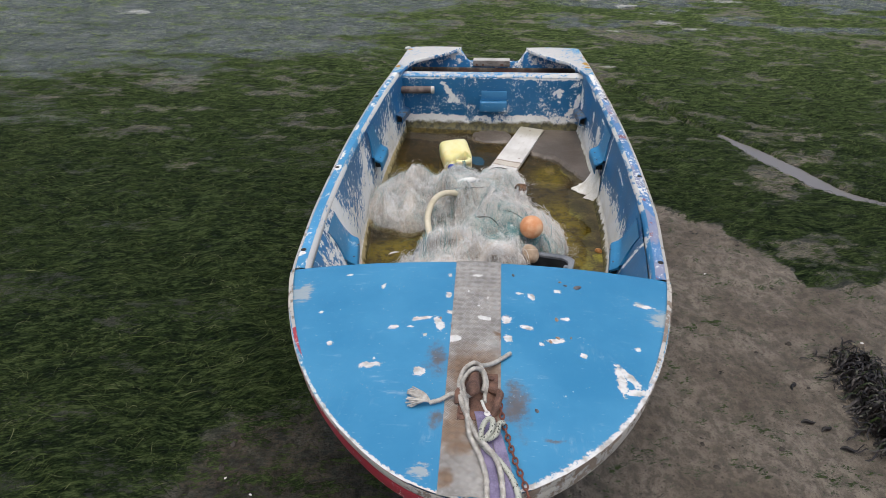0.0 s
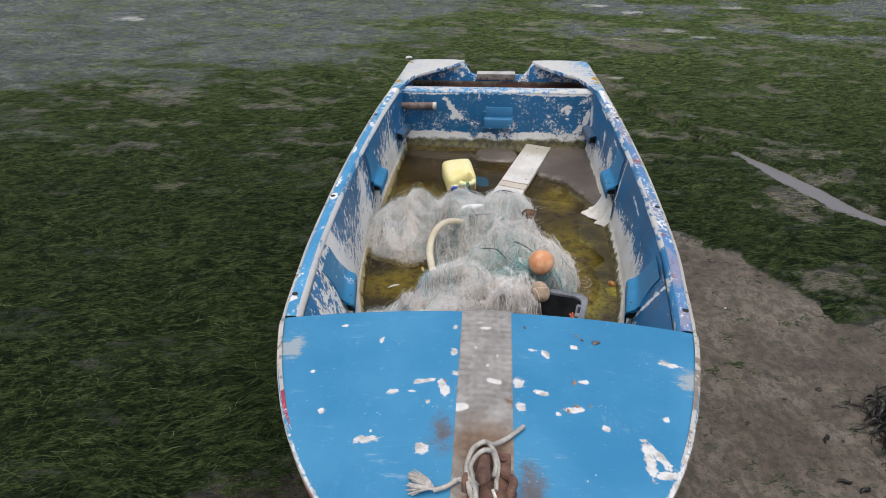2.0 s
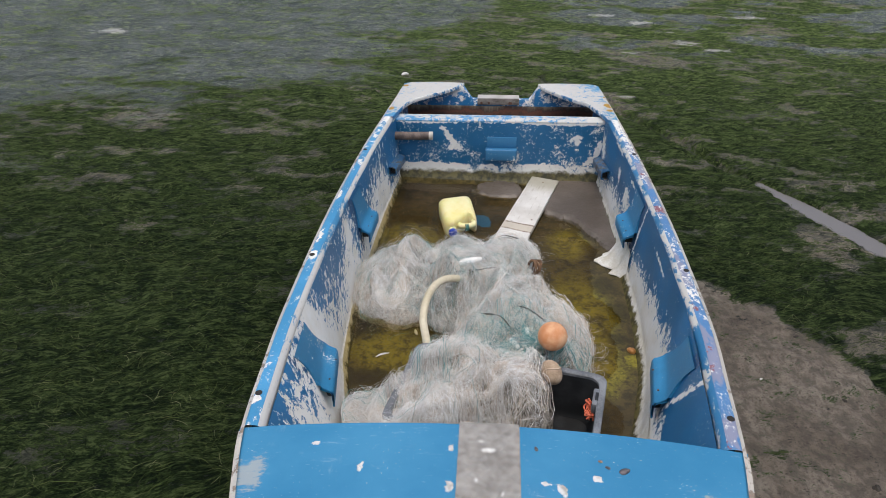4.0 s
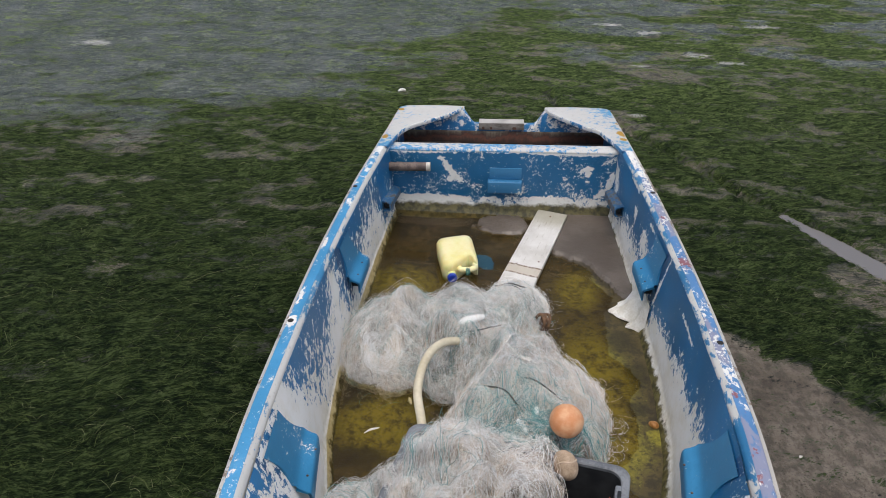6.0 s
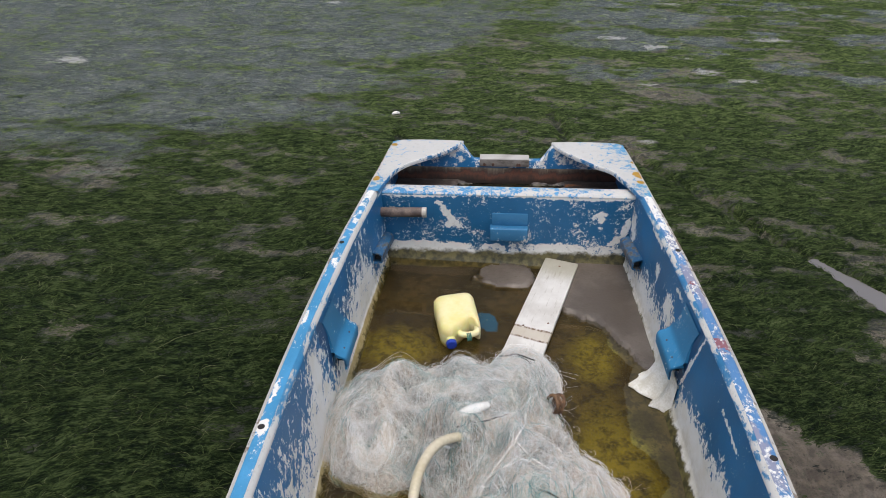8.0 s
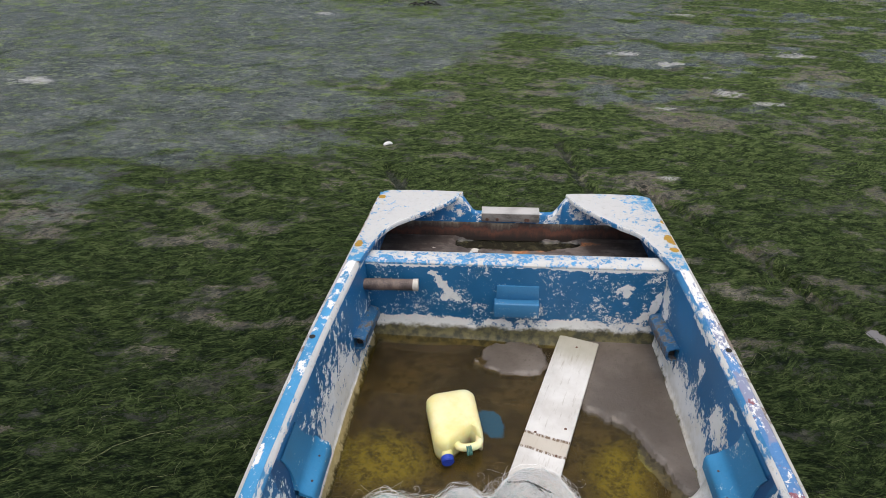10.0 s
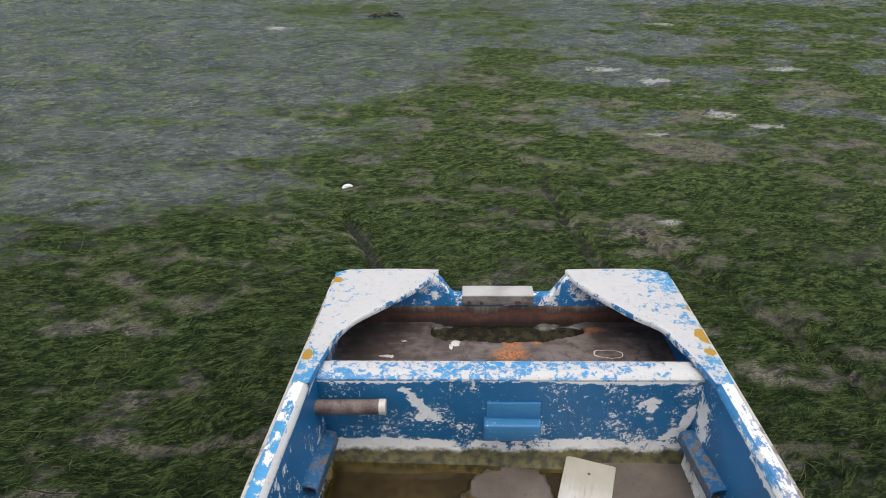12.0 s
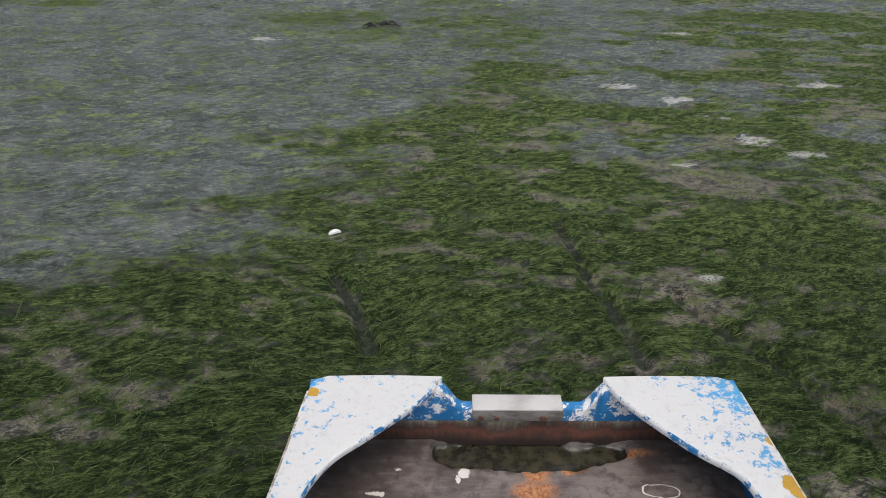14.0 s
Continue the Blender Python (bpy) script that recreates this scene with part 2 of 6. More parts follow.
def solid_box(x0, x1, y0, y1, z0, z1, bevel=0.004, seg=2):
    bm = bmesh.new()
    bmesh.ops.create_cube(bm, size=1)
    bmesh.ops.scale(bm, vec=(x1 - x0, y1 - y0, z1 - z0), verts=bm.verts)
    bmesh.ops.translate(bm, vec=((x0 + x1) / 2, (y0 + y1) / 2, (z0 + z1) / 2), verts=bm.verts)
    bmesh.ops.bevel(bm, geom=bm.edges[:], offset=bevel, segments=seg, affect='EDGES', profile=0.5)
    return bm


def ball(r, seg=20, rings=12, squash=(1, 1, 1)):
    bm = bmesh.new()
    bmesh.ops.create_uvsphere(bm, u_segments=seg, v_segments=rings, radius=r)
    bmesh.ops.scale(bm, vec=squash, verts=bm.verts)
    return bm


def hash_noise(x, y, seed=0):
    """Smooth value noise, from 0 to 1, on arrays."""
    xi, yi = np.floor(x).astype(np.int64), np.floor(y).astype(np.int64)
    fx, fy = x - xi, y - yi
    fx, fy = fx * fx * (3 - 2 * fx), fy * fy * (3 - 2 * fy)

    def h(a, b):
        n = (a * 374761393 + b * 668265263 + seed * 2147483647) & 0xFFFFFFFF
        n = ((n ^ (n >> 13)) * 1274126177) & 0xFFFFFFFF
        return ((n ^ (n >> 16)) & 0xFFFF) / 65535.0

    return (h(xi, yi) * (1 - fx) + h(xi + 1, yi) * fx) * (1 - fy) + (h(xi, yi + 1) * (1 - fx) + h(xi + 1, yi + 1) * fx) * fy


def fbm(x, y, seed=0, octaves=4, rough=0.5):
    v, a, s = 0, 1, 0
    for o in range(octaves):
        v = v + a * hash_noise(x * 2 ** o + 17.3 * o, y * 2 ** o - 9.1 * o, seed + o)
        s += a
        a *= rough
    return v / s


def sstep(v, a, b):
    t = np.clip((v - a) / (b - a), 0, 1)
    return t * t * (3 - 2 * t)


def ribbons(paths, widths, normals):
    """Thin flat strands: paths (n, k, 3), widths (n,), normals (n, 3). Returns a mesh."""
    n, k, _ = paths.shape
    t = np.gradient(paths, axis=1)
    side = np.cross(t, normals[:, None, :])
    side /= np.linalg.norm(side, axis=2)[:, :, None] + 1e-9
    w = widths[:, None, None] * 0.5 * np.concatenate([[0.5], np.ones(k - 2), [0.3]])[None, :, None]
    verts = np.stack([paths - side * w, paths + side * w], 2).reshape(-1, 3)
    base = (np.arange(n) * 2 * k)[:, None] + 2 * np.arange(k - 1)[None, :]
    quads = np.stack([base, base + 1, base + 3, base + 2], 2).reshape(-1, 4)
    me = bpy.data.meshes.new("strands")
    me.vertices.add(len(verts))
    me.vertices.foreach_set("co", verts.astype(np.float32).ravel())
    me.loops.add(quads.size)
    me.loops.foreach_set("vertex_index", quads.astype(np.int32).ravel())
    me.polygons.add(len(quads))
    me.polygons.foreach_set("loop_start", np.arange(0, quads.size, 4, dtype=np.int32))
    me.update(calc_edges=True)
    return me


# ---- ground ----
# bare mud patches on the weed: x, y, half width, half depth
PATCHES = [(-1.93, 6.43, 0.17, 0.09), (-1.37, 6.25, 0.14, 0.06), (-1.52, 5.96, 0.20, 0.07), (-1.76, 6.03, 0.22, 0.09), (-1.01, 6.86, 0.10, 0.10), (0.14, 7.04, 0.24, 0.06), (0.89, 7.18, 0.12, 0.10),
           (1.15, 7.06, 0.22, 0.14), (1.21, 6.73, 0.17, 0.07), (1.51, 6.69, 0.14, 0.10), (-0.24, 8.72, 0.22, 0.20), (-0.05, 10.08, 0.30, 0.30), (1.70, 8.57, 0.30, 0.10), (2.35, 9.0, 0.32, 0.16)]
PATCHES += [(-2.85, 6.17, 0.35, 0.20), (-1.62, 5.02, 0.14, 0.12), (2.28, 4.55, 0.30, 0.28), (2.6, 5.0, 0.35, 0.14), (2.1, 3.55, 0.3, 0.2), (2.55, 5.45, 0.32, 0.20), (2.12, 5.78, 0.14, 0.12), (1.80, 6.25, 0.12, 0.10), (-2.3, 5.5, 0.16, 0.07), (-2.0, 4.4, 0.12, 0.10), (-1.45, 5.55, 0.12, 0.05)]
FURROWS = [[(0.66, 7.75), (0.71, 7.44), (0.75, 7.11), (0.83, 6.78), (0.87, 6.36)], [(1.2, 6.95), (1.30, 6.73), (1.44, 6.50), (1.59, 6.22), (1.71, 6.0), (1.91, 5.59)], [(-0.66, 7.15), (-0.51, 6.81), (-0.42, 6.52)]]


# wet patches, sky reflection painted pale: x, y, half width, half depth
SKY_GLEAMS = [(2.83, 12.24, 0.30, 0.16), (1.66, 10.34, 0.24, 0.12), (2.06, 9.97, 0.20, 0.12), (2.30, 9.52, 0.24, 0.16), (2.42, 9.02, 0.30, 0.16), (2.75, 8.80, 0.30, 0.12), (1.68, 8.57, 0.20, 0.07), (-2.01, 11.8, 0.22, 0.12), (-4.27, 8.77, 0.35, 0.14), (1.43, 7.12, 0.16, 0.08), (3.6, 10.4, 0.5, 0.14)]


def sky_gleam(x, y):
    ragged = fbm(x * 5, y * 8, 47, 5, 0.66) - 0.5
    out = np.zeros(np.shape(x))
    for cx, cy, rx, ry in SKY_GLEAMS:
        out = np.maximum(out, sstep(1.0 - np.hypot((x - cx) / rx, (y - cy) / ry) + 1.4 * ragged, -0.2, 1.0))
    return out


def furrow(x, y):
    """How deep a place lies in one of the narrow drainage furrows."""
    d = np.full(np.shape(x), 9.0)
    for line_ in FURROWS:
        for cx, cy in smooth_path(line_, 18):
            d = np.minimum(d, np.hypot(x - cx, y - cy))
    return sstep(d + 0.03 * (fbm(x * 9, y * 9, 53, 3) - 0.5), 0.070, 0.015)


def ground_cover(x, y):
    """Shares of bare sand, of wet film and of weed at places on the flat."""
    wob = fbm(x * 1.6, y * 1.6, 3, 5, 0.6) - 0.5
    edge = np.interp(x, [0.3, 1.27, 1.46, 1.63, 1.74, 1.85, 1.90, 2.05, 2.22, 2.40, 3.2, 6], [4.2, 4.10, 4.04, 3.87, 3.68, 3.58, 3.28, 3.22, 3.20, 3.34, 3.1, 2.6])
    sand = sstep(edge - y + 0.35 * wob + 0.30 * (fbm(x * 7, y * 7, 4, 4, 0.65) - 0.5), -0.10, 0.12) * sstep(x, 0.0, 0.3)
    edge2 = np.interp(x, [-1.35, -1.02, -0.8, -0.3], [0.3, 1.9, 2.3, 2.5])
    sand = np.maximum(sand, 0.62 * sstep(edge2 - y + 1.9 * wob, -0.1, 0.4) * sstep(x, 0.75, 0.15))
    shore = np.interp(x, [-9, -3.4, -2.9, -2.3, -1.9, -1.2, -0.8, -0.4, 0.0, 0.4, 1.2, 2.1, 4.0], [5.0, 5.9, 6.2, 6.75, 7.2, 7.9, 8.2, 8.75, 9.9, 10.9, 11.2, 12.6, 14.5])
    flow = fbm(x * 0.5 + 0.1 * y, y * 1.9, 11, 5, 0.58)
    wet = sstep(y - shore + 3.4 * (flow - 0.5) + 2.2 * (fbm(x * 1.5 + 0.5 * y, y * 6.0, 12, 4, 0.6) - 0.5), -0.9, 1.2) * (0.86 + 0.55 * (fbm(x * 1.3, y * 5.0, 14, 5, 0.6) - 0.5))
    isle = sstep(1.0 - np.hypot((x + 1.55) / 0.55, (y - 7.85) / 0.28) + 2.2 * wob, 0.1, 0.6)
    wet = wet * (1 - 0.8 * isle)
    right = 0.95 * sstep(fbm(x * 1.2 - 3, y * 2.8, 21, 6, 0.70), 0.42, 0.56) * sstep(y, 7.7, 9.2) * sstep(x, 0.2, 1.4)
    wet = np.maximum(wet, right)
    wet = wet * (1 - 0.45 * sstep(fbm(x * 0.35, y * 1.1, 31, 4), 0.50, 0.66) * sstep(y, 11, 13))
    wild = fbm(x * 1.9, y * 4.4, 41, 6, 0.65)
    bare = 0.78 * sstep(wild, 0.49, 0.64) * np.maximum(sstep(y, 6.6, 8.5) * sstep(x, -0.6, 0.6), 0.35 * sstep(x, 1.2, 2.2))
    bare = np.maximum(bare, 0.46 * sstep(wild, 0.50, 0.72))
    bare = np.maximum(bare, 0.72 * sstep(fbm(x * 3.1 + y, y * 6.5, 46, 5, 0.65), 0.55, 0.66) * sstep(y, 3.6, 5.2))
    ragged = fbm(x * 7 + 2 * y, y * 15, 43, 5, 0.66) - 0.5
    for cx, cy, rx, ry in PATCHES:
        bare = np.maximum(bare, 0.74 * sstep(1.20 - 0.8 * np.hypot((x - cx) / rx, (y - cy) / ry) + 3.6 * ragged, 0.0, 0.9))
    groove = furrow(x, y)
    sand = np.clip(np.maximum(sand, 0.8 * bare), 0, 1)
    light = sky_gleam(x, y)
    wet = np.clip(wet, 0, 1)
    weed = np.clip((1 - 0.8 * light) * np.clip(1 - 1.25 * sand, 0, 1) * np.clip(1 - 1.02 * wet, 0, 1) * (1 - 0.75 * groove) * (0.40 + 1.25 * fbm(x * 3.2, y * 5.5, 45, 5, 0.62)), 0, 1)
    return sand, wet, weed


CHANNEL = [(1.70, 6.2), (1.86, 5.75), (2.01, 5.46), (2.17, 5.22), (2.40, 4.78), (2.62, 4.40), (2.95, 4.22)]


def channel_depth(x, y):
    pts = smooth_path(CHANNEL, 60)
    d = np.full(x.shape, 9.0)
    for i, (cx, cy) in enumerate(pts):
        w = 0.020 + 0.068 * math.sin(math.pi * min(1, max(0, (i - 16) / 46))) ** 1.2
        d = np.minimum(d, np.hypot(x - cx, (y - cy)) / w)
    return sstep(d + 0.5 * (fbm(x * 7, y * 7, 51, 3) - 0.5), 1.25, 0.7)


def ground_height(x, y, sand, wet):
    h = 0.030 * (fbm(x * 0.8, y * 0.8, 61, 3) - 0.5)
    h = h + 0.022 * (fbm(x * 5 + 2 * y, y * 7, 62, 3) - 0.5) * (1 - wet * 0.8)
    h = h + 0.030 * (fbm(x * 8 + 3 * y, y * 13, 66, 3, 0.6) - 0.5) * (1 - wet * 0.7) * (1 - sand) * sstep(y, 1.0, 2.0)
    h = h + sand * 0.042 * (fbm(x * 13 - 6 * y, y * 8 + 4 * x, 63, 4, 0.62) - 0.5)
    pool = sstep(1.0 - np.hypot((x - 1.62 + 0.35 * (y - 2.2)) / 0.26, (y - 2.15) / 0.85), 0.0, 0.4)
    return h * (1 - 0.6 * pool) - 0.012 * pool - 0.045 * channel_depth(x, y) - 0.06 * furrow(x, y)


def spaced(lo, hi, fine, far):
    """Even steps from lo to hi, then ever wider ones out to far."""
    mid = np.arange(lo, hi, fine)
    out, s, v = [], fine, hi
    while v < far:
        out.append(v)
        s *= 1.35
        v += s
    inn, s, v = [], fine * 1.35, lo - fine
    while v > -far:
        inn.append(v)
        s *= 1.35
        v -= s
    return np.concatenate([inn[::-1], mid, out, [far]])


k = Mat("tidal_mud")
sand_a, wet_a, weed_a = k.attribute("sand"), k.attribute("wet"), k.attribute("weed")
comb = k.vmath("ADD", k.p, k.vmath("SCALE", k.noise(0.9, 3, 0.5, colour=True), 0.5))
spin = k.t.nodes.new("ShaderNodeVectorRotate")
spin.rotation_type = 'Z_AXIS'
k.put(spin.inputs["Vector"], comb)
spin.inputs["Angle"].default_value = radians(-14)
comb = spin.outputs[0]
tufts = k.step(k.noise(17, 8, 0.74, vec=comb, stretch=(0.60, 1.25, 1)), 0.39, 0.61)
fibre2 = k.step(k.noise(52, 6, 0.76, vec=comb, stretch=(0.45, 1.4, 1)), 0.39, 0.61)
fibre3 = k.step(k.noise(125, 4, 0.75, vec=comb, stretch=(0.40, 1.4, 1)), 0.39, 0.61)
clump = k.noise(2.3, 6, 0.62)
grit = k.noise(150, 4, 0.65)
lumps = k.noise(24, 8, 0.72, stretch=(1.0, 0.75, 1))
pits = k.cells(34, vec=k.vmath("ADD", k.p, k.vmath("SCALE", k.noise(20, 3, 0.6, colour=True), 0.03)))
wx, wy, wz = k.axes()
mud = k.mix(k.step(clump, 0.35, 0.65), (0.175, 0.146, 0.112), (0.320, 0.278, 0.224))
# low spots between lumps, and pits, get their shade as darker mud
mud = k.mix(k.step(lumps, 0.40, 0.60), k.mix(0.68, mud, (0.09, 0.074, 0.060)), mud)
mud = k.mix(k.math("MULTIPLY", k.step(grit, 0.56, 0.66), 0.6), mud, (0.07, 0.057, 0.045))
mud = k.mix(k.math("MULTIPLY", k.step(pits, 0.24, 0.08), 0.6), mud, (0.050, 0.040, 0.033))
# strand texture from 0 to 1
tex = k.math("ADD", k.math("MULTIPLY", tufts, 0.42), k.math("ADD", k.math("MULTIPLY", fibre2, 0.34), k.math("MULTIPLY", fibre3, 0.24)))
# near-black ends of both ramps stand for shade between the strands
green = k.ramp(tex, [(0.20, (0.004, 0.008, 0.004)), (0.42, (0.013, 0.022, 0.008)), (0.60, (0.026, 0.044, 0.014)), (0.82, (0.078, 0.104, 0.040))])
# far weed yellower, and brightened in place of sky sheen at grazing view
far_tone = k.step(k.math("ADD", wy, k.math("MULTIPLY", clump, 3.0)), 5.2, 11.4)
green = k.mix(far_tone, green, k.ramp(tex, [(0.18, (0.014, 0.024, 0.011)), (0.40, (0.042, 0.066, 0.023)), (0.60, (0.090, 0.134, 0.038)), (0.82, (0.205, 0.252, 0.098))]))
# another pair of mud tones out on the flat
mud = k.mix(far_tone, mud, k.mix(k.step(lumps, 0.38, 0.62), (0.104, 0.088, 0.067), (0.260, 0.226, 0.180)))
# damp mud between the weed, and a standing-water film painted with sky sheen
damp = k.ramp(tex, [(0.20, (0.020, 0.024, 0.018)), (0.45, (0.066, 0.066, 0.050)), (0.82, (0.215, 0.200, 0.165))])
film = k.ramp(k.math("ADD", k.math("MULTIPLY", tex, 0.75), k.math("MULTIPLY", k.step(clump, 0.35, 0.68), 0.25)), [(0.16, (0.028, 0.038, 0.031)), (0.38, (0.080, 0.094, 0.084)), (0.60, (0.116, 0.131, 0.122)), (0.85, (0.196, 0.210, 0.204))])
torn = k.math("MULTIPLY", k.math("SUBTRACT", k.noise(5.5, 8, 0.74, stretch=(0.8, 1.2, 1)), 0.5), 2.6)
fine = k.math("ADD", k.math("SUBTRACT", tex, 0.5), torn)
mask = k.step(k.math("ADD", weed_a, k.math("MULTIPLY", fine, 1.05)), 0.26, 0.50)
wetm = k.step(k.math("ADD", wet_a, k.math("MULTIPLY", fine, 1.0)), 0.28, 0.50)
sandm = k.step(k.math("ADD", sand_a, k.math("MULTIPLY", fine, 0.95)), 0.36, 0.56)
# hull's shade under and to port of the bow, painted as dark mud
bow_shade = k.step(k.math("ADD", wx, k.math("MULTIPLY", k.math("SUBTRACT", clump, 0.5), 1.2)), 0.35, -0.05)
mud = k.mix(k.math("MULTIPLY", bow_shade, k.step(wy, 3.2, 2.4)), mud, k.mix(k.step(lumps, 0.42, 0.60), (0.020, 0.016, 0.012), (0.085, 0.066, 0.050)))
col = k.mix(sandm, damp, mud)
col = k.mix(wetm, col, film)
# sky's gleam on wet patches, mixed in as a near-white base colour
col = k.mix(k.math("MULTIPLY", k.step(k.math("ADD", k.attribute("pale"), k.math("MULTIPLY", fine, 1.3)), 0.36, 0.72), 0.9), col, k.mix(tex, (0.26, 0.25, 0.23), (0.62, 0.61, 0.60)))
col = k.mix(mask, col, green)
col = k.mix(k.step(k.math("ADD", k.attribute("groove"), k.math("MULTIPLY", fine, 0.25)), 0.55, 0.85), col, (0.032, 0.040, 0.028))
rough = k.mix(mask, k.mix(wetm, (0.5,) * 3, (0.26,) * 3), (0.8,) * 3)
height = k.math("ADD", k.math("MULTIPLY", tex, k.step(weed_a, 0.1, 0.7, 0.22, 0.50)), k.math("MULTIPLY", k.math("ADD", lumps, k.math("MULTIPLY", pits, 0.35)), k.math("MULTIPLY", sand_a, 1.8)))
MUD = k.done(col, rough, k.bump(height, 1.0, 0.024), spec=k.mix(mask, k.mix(wetm, (0.22,) * 3, (0.17,) * 3), (0.05,) * 3))

gx, gy = spaced(-5.5, 6.5, 0.028, 900), spaced(0.4, 14.5, 0.030, 900)
X, Y = np.meshgrid(gx, gy)
sand, wet, weed = ground_cover(X, Y)
Z = ground_height(X, Y, sand, wet) * (np.hypot(X, Y - 5) < 40)
w = len(gx)
idx = np.arange(len(gy) * w).reshape(len(gy), w)
quads = np.stack([idx[:-1, :-1], idx[:-1, 1:], idx[1:, 1:], idx[1:, :-1]], 2).reshape(-1, 4)
me = bpy.data.meshes.new("ground")
me.vertices.add(X.size)
me.vertices.foreach_set("co", np.stack([X, Y, Z], 2).astype(np.float32).ravel())
me.loops.add(quads.size)
me.loops.foreach_set("vertex_index", quads.astype(np.int32).ravel())
me.polygons.add(len(quads))
me.polygons.foreach_set("loop_start", np.arange(0, quads.size, 4, dtype=np.int32))
me.update(calc_edges=True)
me.polygons.foreach_set("use_smooth", [True] * len(quads))
for name, values in (("sand", sand), ("wet", wet), ("weed", weed), ("groove", furrow(X, Y)), ("pale", sky_gleam(X, Y))):
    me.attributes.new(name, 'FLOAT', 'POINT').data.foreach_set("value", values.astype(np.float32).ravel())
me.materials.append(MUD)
tagged(new("ground", me), "tidal mud flat with green weed, wet film and bare sand", "ground", kind="structure")

# weed strands, combed by the ebb
k = Mat("weed_strand")
r = k.island()
# strands too carry the far sheen as brighter greens
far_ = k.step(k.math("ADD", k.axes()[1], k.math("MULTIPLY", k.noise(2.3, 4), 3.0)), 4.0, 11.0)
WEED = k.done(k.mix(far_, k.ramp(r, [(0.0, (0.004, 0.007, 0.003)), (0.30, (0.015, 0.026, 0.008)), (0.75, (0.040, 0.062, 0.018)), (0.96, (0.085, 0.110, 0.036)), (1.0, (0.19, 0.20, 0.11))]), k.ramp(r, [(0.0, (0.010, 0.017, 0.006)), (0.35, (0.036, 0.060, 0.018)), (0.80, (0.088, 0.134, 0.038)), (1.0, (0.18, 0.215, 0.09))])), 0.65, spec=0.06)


def weed_strands(count, x0, x1, y0, y1, seed, lengths, widths):
    rng = np.random.default_rng(seed)
    x, y = rng.uniform(x0, x1, count), rng.uniform(y0, y1, count)
    s, wt_, wd = ground_cover(x, y)
    tuft = fbm(x * 9, y * 13, 71, 3)
    keep = rng.random(count) < np.clip(wd * (0.15 + 1.7 * sstep(tuft, 0.40, 0.64)), 0.03 * (wt_ > 0.3), 1) * (s < 0.55) * (wd + wt_ > 0.15)
    x, y = x[keep], y[keep]
    n, k_ = len(x), 4
    length = rng.uniform(*lengths, n)
    a = 0.26 + 0.8 * (fbm(x * 0.7, y * 0.7, 81, 3) - 0.5) * 2 + rng.normal(0, 0.75, n)
    bend = rng.normal(0, 0.35, n)
    pts = np.zeros((n, k_, 3))
    px, py = x.copy(), y.copy()
    lift = rng.uniform(0.002, 0.014, n)
    for i in range(k_):
        s_, w_, _ = ground_cover(px, py) if i == 0 else (s_, w_, 0)
        pts[:, i, 0], pts[:, i, 1] = px, py
        pts[:, i, 2] = ground_height(px, py, s_, w_) + 0.002 + lift * math.sin(math.pi * i / (k_ - 1))
        px = px + np.cos(a) * length / (k_ - 1)
        py = py + np.sin(a) * length / (k_ - 1)
        a = a + bend + rng.normal(0, 0.18, n)
    nor = np.stack([rng.normal(0, 0.25, n), rng.normal(-0.3, 0.25, n), np.ones(n)], 1)
    return ribbons(pts, rng.uniform(*widths, n), nor)


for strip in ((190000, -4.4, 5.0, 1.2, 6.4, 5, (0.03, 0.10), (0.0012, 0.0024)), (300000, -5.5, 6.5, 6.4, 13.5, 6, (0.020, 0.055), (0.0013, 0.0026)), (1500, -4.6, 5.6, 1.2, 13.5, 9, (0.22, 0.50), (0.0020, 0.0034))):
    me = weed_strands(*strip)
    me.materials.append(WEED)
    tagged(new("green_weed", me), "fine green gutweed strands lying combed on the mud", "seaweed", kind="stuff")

# drift lines: thin combed wisps of weed stranded on the film
rng = np.random.default_rng(15)
runs = []
cxs, cys = rng.uniform(-5.2, 5.5, 420), rng.uniform(5.6, 14.0, 420)
sands, wets, _ = ground_cover(cxs, cys)
for cx, cy, s_, w_ in zip(cxs, cys, sands, wets):
    if w_ < 0.45:
        continue
    m, slope, length = int(rng.integers(18, 70)), 0.42 + rng.normal(0, 0.35), rng.uniform(0.12, 0.55)
    u = rng.uniform(-0.5, 0.5, m)
    px, py = cx + u * length * math.cos(slope) + rng.normal(0, 0.012, m), cy + u * length * math.sin(slope) + 0.10 * length * np.sin(5 * u) + rng.normal(0, 0.016, m)
    a = slope + rng.normal(0, 0.55, m)
    q = np.linspace(0, 1, 4)[None, :] * rng.uniform(0.02, 0.07, m)[:, None]
    base_z = rng.uniform(0.002, 0.012, (m, 1))
    X_, Y_ = px[:, None] + q * np.cos(a)[:, None], py[:, None] + q * np.sin(a)[:, None]
    runs.append(np.stack([X_, Y_, 0 * X_ + base_z], 2))
runs = np.concatenate(runs)
runs[:, :, 2] += ground_height(runs[:, :, 0], runs[:, :, 1], 0.2 + 0 * runs[:, :, 0], 0.7 + 0 * runs[:, :, 0])
me = ribbons(runs, rng.uniform(0.0018, 0.0042, len(runs)), rng.normal(0, 0.2, (len(runs), 3)) + np.array([0, -0.3, 1.0]))
me.materials.append(WEED)
tagged(new("weed_drift", me), "thin dark wisps of weed stranded on wet mud", "seaweed", kind="stuff")

